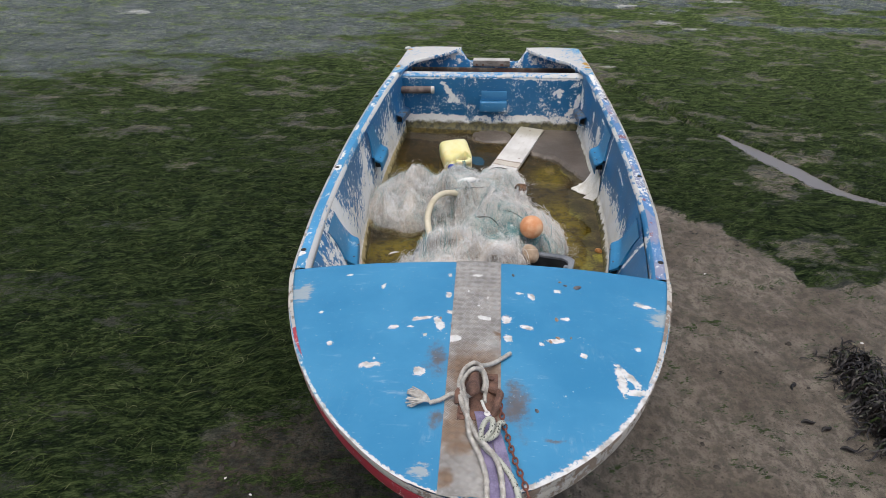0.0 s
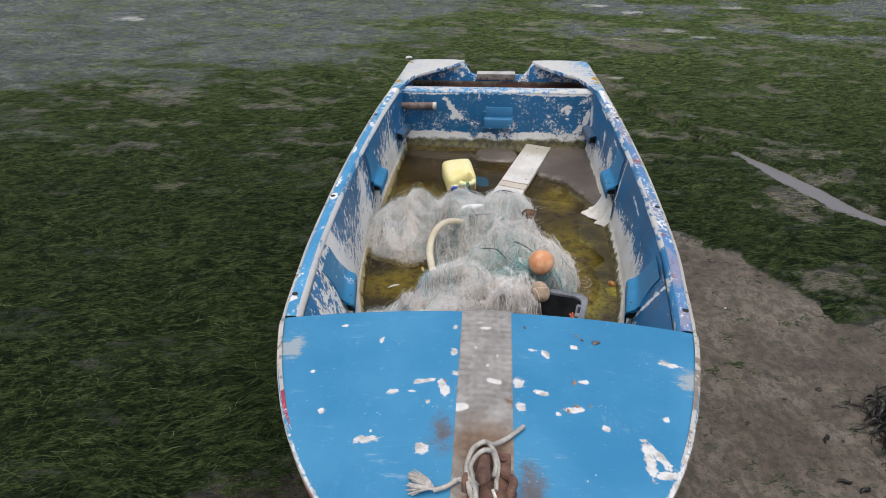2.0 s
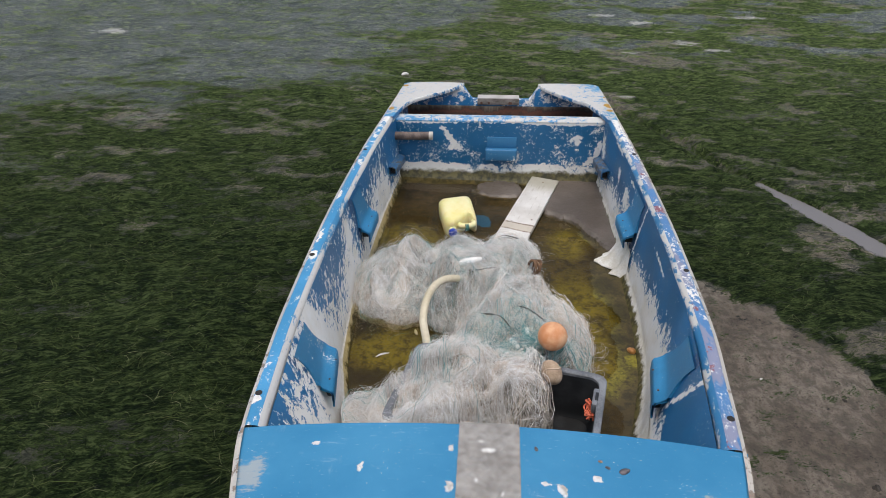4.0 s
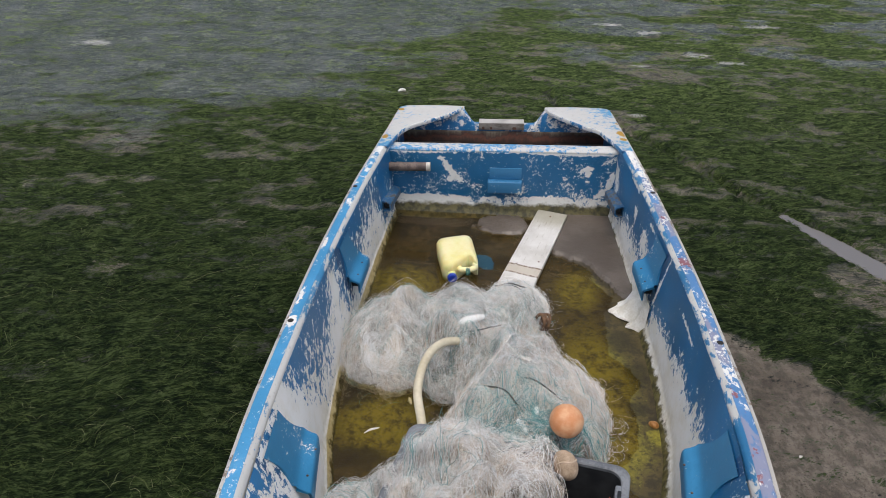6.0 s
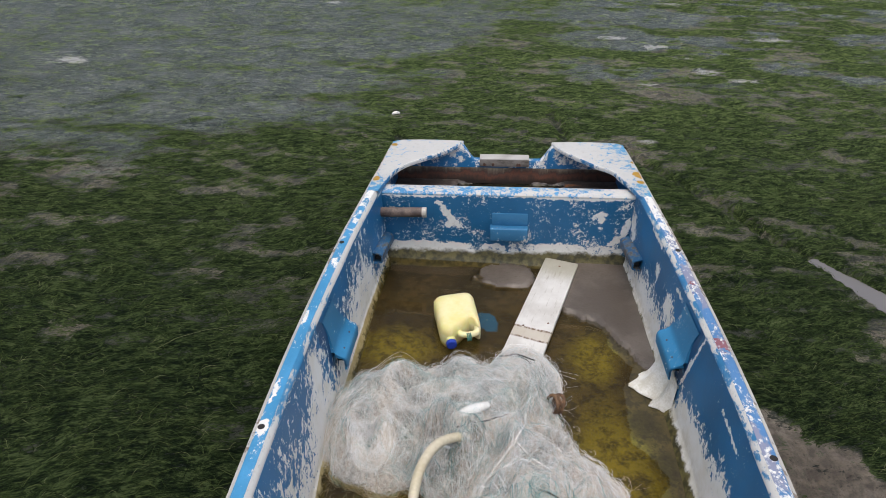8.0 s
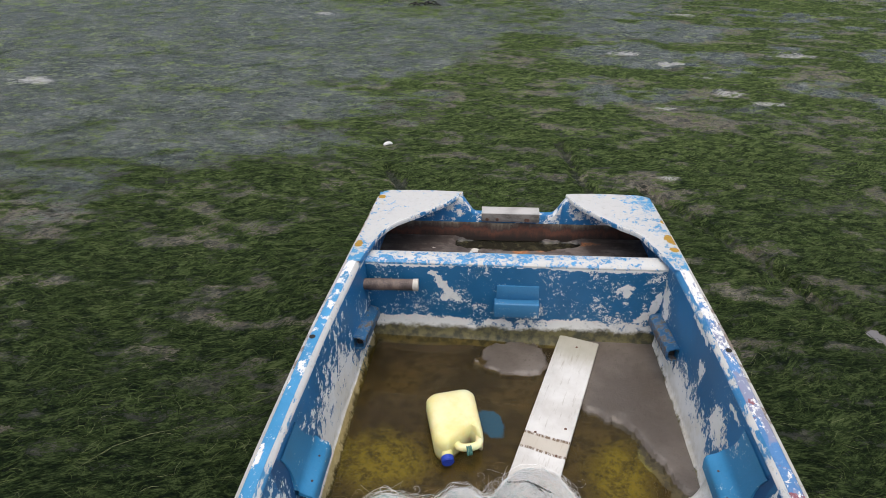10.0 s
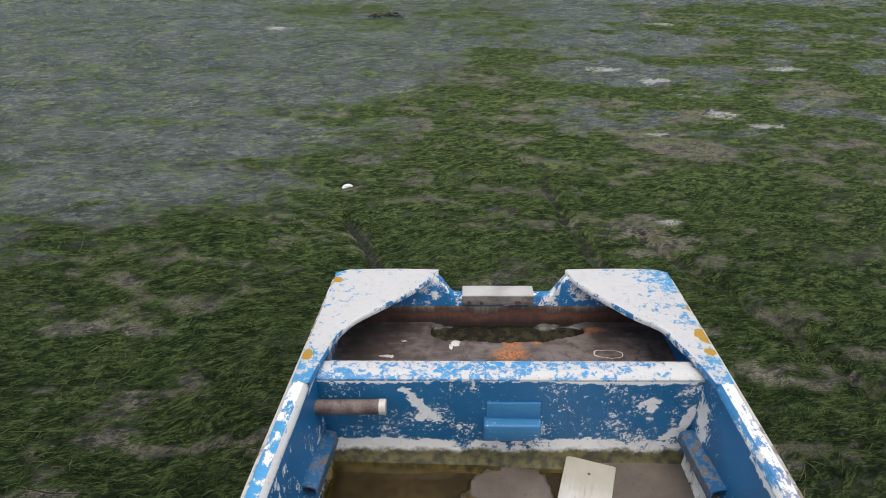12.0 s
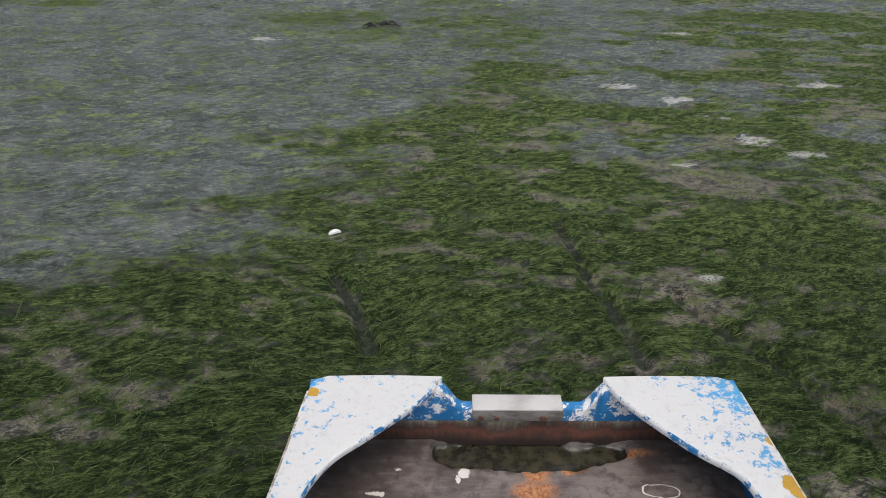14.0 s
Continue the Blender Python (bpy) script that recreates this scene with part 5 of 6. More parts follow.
for j in range(39):
    for i in range(6):
        cx, cy = -0.051 + i * cell * 0.98, -0.018 - j * cell
        if cx + 0.016 * -cy > 0.100 or cy < -1.12:
            continue
        ang = radians(52 if (i + j) % 2 else -38)
        d, s = np.array([math.cos(ang), math.sin(ang)]), np.array([-math.sin(ang), math.cos(ang)])
        for o in (-0.0090, -0.0030, 0.0030, 0.0090):
            c = np.array([cx + 0.016 * -cy * (1 - i / 6), cy]) + s * o
            q = [c - d * 0.0130, c - s * 0.0018, c + d * 0.0130, c + s * 0.0018]
            zz = deck_z(c[0], c[1]) + 0.0046
            v = [(*p, zz) for p in q] + [(*(c - d * 0.008), zz + 0.0026), (*(c + d * 0.008), zz + 0.0026)]
            tread.append((v, [(0, 1, 4), (1, 2, 5), (1, 5, 4), (2, 3, 5), (3, 0, 4), (3, 4, 5)]))
strip = part("chequer_plate", join(*plate), CHEQUER, boat, "worn aluminium chequer plate strip with rust stains", smooth=False)
part("tread_pattern", join(*tread), TREAD, strip, "raised bright tread bars", smooth=False, kind="stuff")

# ---- things lying in the boat ----
SOLE_Z = 0.064


def pile(cx, cy, rx, ry, h, power=2.0, turn=0.0):
    """A rounded heap: its height over the sole as a function of place."""
    c, s = math.cos(turn), math.sin(turn)

    def f(x, y):
        u, v = ((x - cx) * c + (y - cy) * s) / rx, (-(x - cx) * s + (y - cy) * c) / ry
        d = np.clip(1 - (np.abs(u) ** power + np.abs(v) ** power) ** (2 / power) + 0.75 * (fbm(x * 7, y * 7, 107, 4, 0.6) - 0.5), 0, 1)
        fold = np.abs(fbm(x * 5 + 2 * fbm(x * 4, y * 4, 108, 2), y * 5, 101, 3) - 0.5) * 2
        return h * d ** 0.75 * (0.66 + 0.72 * fold)
    return f


def heap(x, y, piles):
    z = np.zeros(np.shape(x))
    for f in piles:
        z = np.maximum(z, f(x, y))
    return z


def sampled(piles, box, d=0.005):
    """The same heap read from a fine grid."""
    xs, ys = np.arange(box[0] - 0.35, box[1] + 0.35, d), np.arange(box[2] - 0.35, box[3] + 0.35, d)
    H = heap(*np.meshgrid(xs, ys), piles)

    def f(x, y):
        u, v = np.clip((x - xs[0]) / d, 0, len(xs) - 1.001), np.clip((y - ys[0]) / d, 0, len(ys) - 1.001)
        i, j = u.astype(int), v.astype(int)
        u, v = u - i, v - j
        return (H[j, i] * (1 - u) + H[j, i + 1] * u) * (1 - v) + (H[j + 1, i] * (1 - u) + H[j + 1, i + 1] * u) * v
    return f


def net_colour(name, stops, rough=0.55):
    k = Mat(name)
    lock = k.step(k.noise(8, 5, 0.65), 0.32, 0.68)
    mixed = k.math("ADD", k.math("MULTIPLY", lock, 0.50), k.math("MULTIPLY", k.island(), 0.50))
    return k.done(k.ramp(mixed, stops), rough, spec=0.3)


NET_GREY = net_colour("net_grey", [(0.0, (0.22, 0.34, 0.33)), (0.12, (0.38, 0.38, 0.34)), (0.30, (0.38, 0.31, 0.24)), (0.45, (0.56, 0.54, 0.50)), (0.60, (0.74, 0.73, 0.70)), (0.74, (0.58, 0.47, 0.36)), (0.88, (0.36, 0.29, 0.21)), (1.0, (0.68, 0.66, 0.62))])
NET_WHITE = net_colour("net_white", [(0.10, (0.46, 0.45, 0.43)), (0.30, (0.66, 0.66, 0.65)), (0.45, (0.82, 0.83, 0.83)), (0.60, (0.88, 0.89, 0.89)), (0.78, (0.66, 0.58, 0.48)), (0.92, (0.84, 0.82, 0.78))])
NET_TEAL = net_colour("net_teal", [(0.0, (0.05, 0.20, 0.21)), (0.4, (0.09, 0.30, 0.30)), (0.7, (0.22, 0.42, 0.42)), (0.9, (0.48, 0.56, 0.54)), (1.0, (0.62, 0.64, 0.60))])
NET_TAN = net_colour("net_tan", [(0.0, (0.40, 0.30, 0.21)), (0.5, (0.62, 0.49, 0.38)), (1.0, (0.72, 0.63, 0.54))])


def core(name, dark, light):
    """Matted twine: pale streaks that swirl, and gaps darkened for the shade inside."""
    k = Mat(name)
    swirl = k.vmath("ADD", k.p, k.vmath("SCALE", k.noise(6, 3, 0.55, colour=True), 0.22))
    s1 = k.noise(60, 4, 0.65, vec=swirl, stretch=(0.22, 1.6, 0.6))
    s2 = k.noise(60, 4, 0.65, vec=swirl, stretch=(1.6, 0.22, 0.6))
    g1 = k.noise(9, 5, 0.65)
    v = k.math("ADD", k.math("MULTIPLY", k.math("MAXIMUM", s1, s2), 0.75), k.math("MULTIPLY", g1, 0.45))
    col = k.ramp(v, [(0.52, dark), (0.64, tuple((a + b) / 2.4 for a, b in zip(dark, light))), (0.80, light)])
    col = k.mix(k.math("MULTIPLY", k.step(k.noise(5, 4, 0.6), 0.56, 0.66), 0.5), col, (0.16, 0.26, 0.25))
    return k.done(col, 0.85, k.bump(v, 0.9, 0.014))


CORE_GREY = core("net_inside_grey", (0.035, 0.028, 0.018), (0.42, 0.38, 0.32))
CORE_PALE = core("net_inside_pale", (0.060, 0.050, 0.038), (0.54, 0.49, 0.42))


def strands(piles, box, count, seed, steps=44, step=0.017, heading=None, curl=0.10, rise=(0.0, 0.016), width=(0.0005, 0.0009), inside=0.02, loose=0.10):
    """Fine twine wandering over a heap in combed locks; at the foot of the heap it turns back in loops."""
    rng = np.random.default_rng(seed)
    piles = [sampled(piles, box)]
    per = 12
    x, y = rng.uniform(box[0], box[1], count), rng.uniform(box[2], box[3], count)
    ok = heap(x, y, piles) > inside
    x, y = x[ok][:count // per], y[ok][:count // per]
    e = 0.03
    gx_, gy_ = heap(x + e, y, piles) - heap(x - e, y, piles), heap(x, y + e, piles) - heap(x, y - e, piles)
    along = np.arctan2(gx_, -gy_) + rng.normal(0, 0.4, len(x))
    sweep = 6.0 * (fbm(x * 3.2, y * 3.2, 111, 2) - 0.5)
    free = (rng.uniform(0, 2 * math.pi, len(x)) if heading is None else heading + rng.normal(0, 0.4, len(x))) + sweep
    a = np.where(rng.random(len(x)) < 0.40, along, free) + math.pi * rng.integers(0, 2, len(x))
    bend = rng.normal(0, curl, len(x))
    x, y, a, bend = (np.repeat(q, per) for q in (x, y, a, bend))
    n = len(x)
    spread = rng.gamma(1.4, 0.016, n)
    turn = rng.uniform(0, 2 * math.pi, n)
    x, y = x + spread * np.cos(turn), y + spread * np.sin(turn)
    a, bend = a + rng.normal(0, 0.22, n), bend + rng.normal(0, 0.035, n)
    lift = rise[0] + 1.5 * (rise[1] - rise[0]) * rng.random(n) ** 1.6
    up = np.where(rng.random(n) < loose, rng.uniform(0.01, 0.045, n), 0)
    going = rng.uniform(0.6, 1.0, n)
    stray = np.where(rng.random(n) < 0.03, 0.0, rng.uniform(0.012, 0.045, n))
    p = np.zeros((n, steps, 3))
    h = heap(x, y, piles)
    for i in range(steps):
        p[:, i] = np.stack([x, y, SOLE_Z + np.maximum(h, 0.010) + lift + up * math.sin(math.pi * i / (steps - 1))], 1)
        nx, ny = x + step * np.cos(a), y + step * np.sin(a)
        ahead = heap(nx, ny, piles)
        slope = (ahead - h) / step
        run = step * going / np.sqrt(1 + slope ** 2)
        x, y = x + run * np.cos(a), y + run * np.sin(a)
        bend = 0.975 * bend + rng.normal(0, 0.016, n)
        # turn back where the heap runs out
        out = ahead < stray
        a = a + bend
        if out.any():
            xo, yo, ao = x[out], y[out], a[out]
            left = heap(xo + 0.03 * np.cos(ao + 1.2), yo + 0.03 * np.sin(ao + 1.2), piles)
            right = heap(xo + 0.03 * np.cos(ao - 1.2), yo + 0.03 * np.sin(ao - 1.2), piles)
            a[out] = ao + 0.42 * np.sign(left - right + 1e-6)
        h = heap(x, y, piles)
        going = np.where(h < 0.004, going * 0.86, going)
        x = np.clip(x, x_port(y) + lean(y) + 0.004, x_star(y) - lean(y) - 0.004)
    # none of it hangs into the open corner of the crate
    keep = ~((p[:, :, 0] > 0.15) & (p[:, :, 1] < 0.72) & (p[:, :, 2] < 0.29)).any(1)
    p, n = p[keep], int(keep.sum())
    nor = rng.normal(0, 0.35, (n, 3)) + np.array([0, 0, 1.0])
    return ribbons(p, rng.uniform(*width, n), nor)


def net(label, piles, box, core_mat, layers):
    """A heap of net: the packed inside, and layers of loose twine on it."""
    ob = thing("fishing_net", BOAT, label, "fishing net", "tangled nets in the boat")
    xs, ys = np.linspace(box[0], box[1], 110), np.linspace(box[2], box[3], 110)
    X_, Y_ = np.meshgrid(xs, ys)
    H = heap(X_, Y_, piles)
    H = H * (1 - (X_ > 0.15) * (Y_ < 0.77) * (H < 0.20))
    H = H * (0.94 + 0.12 * (fbm(X_ * 18, Y_ * 18, 103, 3)))
    Z_ = SOLE_Z - 0.03 + H
    v = np.stack([X_, Y_, Z_], 2).reshape(-1, 3)
    faces = []
    for j in range(109):
        for i in range(109):
            if max(H[j, i], H[j, i + 1], H[j + 1, i], H[j + 1, i + 1]) > 0.004:
                a = j * 110 + i
                faces.append((a, a + 1, a + 111, a + 110))
    used = sorted({i for f in faces for i in f})
    at = {o: i for i, o in enumerate(used)}
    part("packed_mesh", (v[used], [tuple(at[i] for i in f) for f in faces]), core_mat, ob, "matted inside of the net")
    for mat, args, lab in layers:
        me = strands(piles, box, **args)
        me.materials.append(mat)
        tw = new("twine", me)
        tw.parent = ob
        tagged(tw, lab, kind="stuff")
    return ob


near = [pile(0.10, 0.47, 0.26, 0.26, 0.38), pile(0.13, 0.60, 0.22, 0.20, 0.40), pile(-0.10, 0.62, 0.30, 0.22, 0.42), pile(-0.16, 0.36, 0.44, 0.36, 0.33, 2.2), pile(-0.03, 0.53, 0.28, 0.27, 0.40), pile(-0.34, 0.42, 0.28, 0.27, 0.22), pile(-0.12, 0.58, 0.22, 0.22, 0.36)]
mid = [pile(0.14, 1.00, 0.34, 0.38, 0.33, 2.2, -0.25), pile(0.22, 0.88, 0.24, 0.24, 0.33), pile(0.10, 1.28, 0.22, 0.32, 0.26)]
far = [pile(0.10, 1.80, 0.18, 0.20, 0.17), pile(-0.40, 1.52, 0.36, 0.33, 0.20, 2.4), pile(-0.12, 1.54, 0.38, 0.35, 0.23, 2.3), pile(0.04, 1.68, 0.20, 0.25, 0.19), pile(-0.12, 1.36, 0.26, 0.26, 0.26)]
FINE = (0.0005, 0.0009)
net("grey and teal monofilament net heaped on the sole", far, (-0.74, 0.28, 1.15, 2.05), CORE_GREY,
    [(NET_WHITE, dict(count=120, seed=21, heading=1.2, curl=0.03, width=(0.0010, 0.0016), rise=(0.012, 0.03), loose=0.5), "long loose white twine"),
     (NET_GREY, dict(count=2600, seed=1, heading=1.35), "grey monofilament twine"),
     (NET_WHITE, dict(count=2600, seed=12, heading=1.1, width=FINE, rise=(0.004, 0.024)), "hair-fine white monofilament"),
     (NET_TAN, dict(count=420, seed=31, heading=0.8, curl=0.16, width=FINE), "tan twine"),
     (NET_TEAL, dict(count=620, seed=3, heading=0.9, curl=0.16, rise=(0.004, 0.026)), "teal net twine")])
net("pale tangled net with teal twine under a float", mid, (-0.22, 0.54, 0.56, 1.62), CORE_PALE,
    [(NET_WHITE, dict(count=120, seed=24, heading=-0.5, curl=0.03, width=(0.0010, 0.0016), rise=(0.012, 0.03), loose=0.5), "long loose white twine"),
     (NET_WHITE, dict(count=2800, seed=4, heading=-0.6, width=FINE, rise=(0.002, 0.024)), "hair-fine white monofilament"),
     (NET_GREY, dict(count=1500, seed=5, heading=-0.9), "grey monofilament twine"),
     (NET_TAN, dict(count=900, seed=6, curl=0.16, width=FINE, rise=(0.002, 0.022)), "tan twine"),
     (NET_TEAL, dict(count=240, seed=16, heading=-0.4, curl=0.16, rise=(0.004, 0.03)), "teal net twine")])
me = strands(mid, (-0.05, 0.40, 0.68, 1.02), 520, 7, heading=-0.4, curl=0.18, step=0.010, width=(0.0010, 0.0018), rise=(0.012, 0.035))
me.materials.append(NET_TEAL)
ob = new("teal_twine", me)
ob.matrix_world = BOAT
tagged(ob, "loose teal twine tangled over the net", "fishing net", kind="stuff")
net("bushy white and beige monofilament net in a dark crate", near, (-0.62, 0.30, 0.02, 0.90), CORE_PALE,
    [(NET_WHITE, dict(count=150, seed=28, curl=0.05, width=(0.0010, 0.0016), rise=(0.02, 0.04), loose=0.6), "long loose white twine"),
     (NET_TEAL, dict(count=72, seed=29, curl=0.06, width=(0.0010, 0.0015), rise=(0.02, 0.04), loose=0.4), "loose teal twine"),
     (NET_WHITE, dict(count=3400, seed=8, curl=0.16, width=FINE, rise=(0.002, 0.032), loose=0.25), "hair-fine white monofilament"),
     (NET_GREY, dict(count=1400, seed=9, curl=0.12, rise=(0.0, 0.024)), "grey monofilament twine"),
     (NET_TAN, dict(count=600, seed=10, curl=0.16, width=FINE, rise=(0.006, 0.03)), "tan twine")])

# a round coil of filament on the port end of the heap
rng = np.random.default_rng(77)
n_, q_ = 230, 30
ang = rng.uniform(0, 6.28, n_)[:, None] + np.linspace(0, 1, q_)[None, :] * rng.uniform(2.0, 5.5, n_)[:, None]
rad = (0.022 + 0.075 * rng.random(n_) ** 0.8)[:, None] * (1 + 0.10 * np.sin(2 * ang + rng.uniform(0, 6, n_)[:, None]))
cx_, cy_ = -0.49 + rad * 0.95 * np.cos(ang) + rng.normal(0, 0.005, n_)[:, None], 1.34 + rad * np.sin(ang) + rng.normal(0, 0.005, n_)[:, None]
cz_ = SOLE_Z + np.maximum(heap(cx_, cy_, far), 0.03) + 0.012 + rng.uniform(0, 0.022, n_)[:, None]
me = ribbons(np.stack([np.maximum(cx_, x_port(cy_) + lean(cy_) + 0.006), cy_, cz_], 2), rng.uniform(0.0008, 0.0014, n_), rng.normal(0, 0.2, (n_, 3)) + np.array([0, 0, 1.0]))
me.materials.append(NET_WHITE)
ob = new("coiled_filament", me)
ob.matrix_world = BOAT
tagged(ob, "round coil of pale monofilament lying on the net", "fishing net", kind="stuff")

# dark fish crate under the nets
k = Mat("crate_plastic")
g1, g2 = k.noise(10, 5), k.noise(90, 3)
CRATE = k.done(k.mix(k.step(g1, 0.4, 0.65), (0.010, 0.012, 0.014), (0.028, 0.030, 0.034)), 0.42, k.bump(g2, 0.15, 0.001))
CRATE_RIM = simple("crate_rim", (0.10, 0.11, 0.125), (0.22, 0.235, 0.255), 0.5, 14, 0.2)
crate = thing("fish_crate", BOAT @ pose(0.048, 0.505, 0.066, 0, 0, -12.1), "dark grey plastic fish crate half buried in net", "crate")


def rounded_rect(hx, hy, r, z, n=6):
    out = []
    for cx, cy, a0 in ((hx - r, hy - r, 0), (-hx + r, hy - r, 90), (-hx + r, -hy + r, 180), (hx - r, -hy + r, 270)):
        for i in range(n + 1):
            a = radians(a0 + 90 * i / n)
            out.append((cx + r * math.cos(a), cy + r * math.sin(a), z))
    return np.array(out)


HX, HY, HZ = 0.395, 0.235, 0.228
part("crate_body", grid_mesh([rounded_rect(0.02, 0.02, 0.01, 0.010), rounded_rect(HX - 0.05, HY - 0.05, 0.05, 0.010), rounded_rect(HX - 0.035, HY - 0.035, 0.05, 0.03), rounded_rect(HX - 0.024, HY - 0.024, 0.045, HZ - 0.008),
                              rounded_rect(HX - 0.010, HY - 0.010, 0.045, HZ - 0.008), rounded_rect(HX - 0.02, HY - 0.02, 0.045, 0.0)], True), CRATE, crate, "dark crate walls and floor")
rim = part("crate_rim", grid_mesh([rounded_rect(HX - 0.026, HY - 0.026, 0.045, HZ - 0.012), rounded_rect(HX - 0.026, HY - 0.026, 0.045, HZ), rounded_rect(HX - 0.022, HY - 0.022, 0.045, HZ + 0.004), rounded_rect(HX - 0.002, HY - 0.002, 0.05, HZ + 0.004),
                                   rounded_rect(HX + 0.002, HY + 0.002, 0.05, HZ), rounded_rect(HX + 0.002, HY + 0.002, 0.05, HZ - 0.022)], True), CRATE_RIM, crate, "scuffed grey rim")
for sx in (-1, 1):
    part("crate_handle", solid_box(sx * HX - 0.045 if sx > 0 else sx * HX + 0.008, sx * HX - 0.008 if sx > 0 else sx * HX + 0.045, 0.06, 0.155, HZ - 0.05, HZ + 0.001, 0.008), CRATE_RIM, crate, "grey moulded handle grip")
    part("grip_slot", solid_box(sx * (HX - 0.026) - 0.010, sx * (HX - 0.026) + 0.010, 0.085, 0.130, HZ - 0.004, HZ + 0.003, 0.003), CRATE, crate, "dark grip slot")

# floats
k = Mat("orange_float")
g1, g2 = k.noise(14, 5, 0.65), k.noise(110, 3)
ORANGE = k.done(k.mix(k.step(g1, 0.36, 0.64), (0.60, 0.25, 0.105), (0.72, 0.42, 0.24)), 0.62, k.bump(k.math("ADD", g1, g2), 0.25, 0.002))
fl = thing("net_float", BOAT @ pose(0.264, 0.754, 0.402, 12, 8, 20), "faded orange ball float lying on the net", "float")
part("ball", ball(0.060, 28, 18, (1, 1, 0.97)), ORANGE, fl)
bm = bmesh.new()
bmesh.ops.create_cone(bm, cap_ends=True, segments=12, radius1=0.012, radius2=0.008, depth=0.016)
bmesh.ops.translate(bm, vec=(0.0, 0.052, -0.025), verts=bm.verts)
part("eye", bm, ORANGE, fl)
TAN = simple("tan_float", (0.28, 0.20, 0.13), (0.48, 0.37, 0.27), 0.8, 26, 0.5)
fl = thing("cork_float", BOAT @ pose(0.259, 0.628, 0.322, 25, 15, 30), "tan weathered oval float against the net", "float")
part("ball", ball(0.042, 20, 14, (1.0, 1.25, 0.9)), TAN, fl)
part("twine_wrap", tube([(0.043 * math.cos(a), 0.006 * math.sin(3 * a), 0.039 * math.sin(a)) for a in np.linspace(0, 6.28, 14)], 0.0022, 6), NET_TAN, fl, "tan twine wound round the float")
FOAM = simple("white_foam", (0.66, 0.66, 0.63), (0.80, 0.80, 0.78), 0.6, 30, 0.2)


def cork(bx, by, lift, size, turn, tilt=0):
    ob = thing("net_cork", BOAT @ pose(bx, by, SOLE_Z + lift, tilt, 0, turn), "small white spindle float threaded on the net", "float", "white net corks")
    part("spindle", ball(size, 12, 8, (0.34, 1.0, 0.30)), FOAM, ob)


every = near + mid + far
for bx, by, size, turn in ((-0.105, 1.47, 0.034, 78), (0.115, 0.80, 0.038, 30), (0.075, 0.765, 0.036, 65), (0.165, 0.875, 0.033, 10), (0.20, 0.80, 0.022, 60), (-0.345, 1.14, 0.022, 20), (-0.43, 1.34, 0.018, 40),
                           (0.02, 1.52, 0.022, 30), (-0.19, 1.26, 0.018, 70), (-0.30, 1.70, 0.020, 15)):
    cork(bx, by, float(heap(np.array([bx]), np.array([by]), every)[0]) + 0.018, size, turn)
foam = thing("foam_strip", BOAT @ pose(-0.12, 1.385, SOLE_Z + float(heap(np.array([-0.12]), np.array([1.385]), every)[0]) + 0.012, 6, 0, -68), "torn white foam strip on the net", "foam")
part("strip", tube([(0, -0.085, -0.006), (0.004, -0.04, 0.004), (0.0, 0.02, 0.010), (-0.006, 0.085, 0.0)], 0.017, 10, taper=lambda f: 0.35 + 0.9 * math.sin(math.pi * min(1, f * 0.75 + 0.12))), FOAM, foam)

# cream hose looping out of the crate
hose = thing("plastic_hose", BOAT, "cream plastic hose bent in an arc over the net", "hose")
HOSE = simple("hose_cream", (0.50, 0.44, 0.30), (0.66, 0.60, 0.46), 0.5, 8, 0.12)
part("pipe", tube([(-0.235, 0.76, 0.20), (-0.262, 0.86, 0.265), (-0.285, 0.96, 0.315), (-0.272, 1.09, 0.345), (-0.225, 1.20, 0.345), (-0.155, 1.27, 0.315), (-0.09, 1.31, 0.26)], 0.0175, 14, 60), HOSE, hose)

# white and brown cords on the heaps
CORD = simple("white_cord", (0.50, 0.49, 0.45), (0.70, 0.69, 0.65), 0.7, 60, 0.4)


def on_heap(pts, lift=0.02):
    return [(a, b, SOLE_Z + float(heap(np.array([a]), np.array([b]), every)[0]) + lift) for a, b in pts]


for pts, r in (([(0.105, 1.50), (0.095, 1.40), (0.075, 1.30), (0.05, 1.24)], 0.0055), ([(0.05, 1.24), (0.0, 1.20), (-0.05, 1.13), (-0.07, 1.06)], 0.006), ([(0.06, 1.25), (0.10, 1.19), (0.15, 1.16)], 0.005)):
    c = thing("thin_rope", BOAT, "white cord lying across the net", "rope", "white net cords")
    part("cord", tube(on_heap(pts, 0.026), r, 8), CORD, c)
DARK_CORD = simple("dark_cord", (0.04, 0.045, 0.04), (0.10, 0.10, 0.085), 0.8, 50, 0.4)
for pts in ([(-0.03, 1.02), (0.05, 0.97), (0.10, 0.89)], [(0.02, 1.05), (0.15, 1.03), (0.27, 0.96)], [(-0.16, 1.30), (-0.06, 1.36), (0.03, 1.43)], [(0.0, 1.90), (0.10, 1.86), (0.19, 1.75)], [(-0.03, 1.91), (0.06, 1.88), (0.15, 1.82)]):
    c = thing("dark_cord", BOAT, "dark thin headline cord lying in the net", "cord", "dark net cords")
    part("cord", tube(on_heap(pts, 0.024), 0.0035, 6), DARK_CORD, c)
COIR = simple("brown_rope", (0.09, 0.05, 0.03), (0.26, 0.15, 0.08), 0.85, 40, 0.6)
coil = thing("rope_coil", BOAT @ pose(0.205, 1.60, 0.120, 0, 12, 20), "small coil of brown fibrous rope beside the net", "rope")
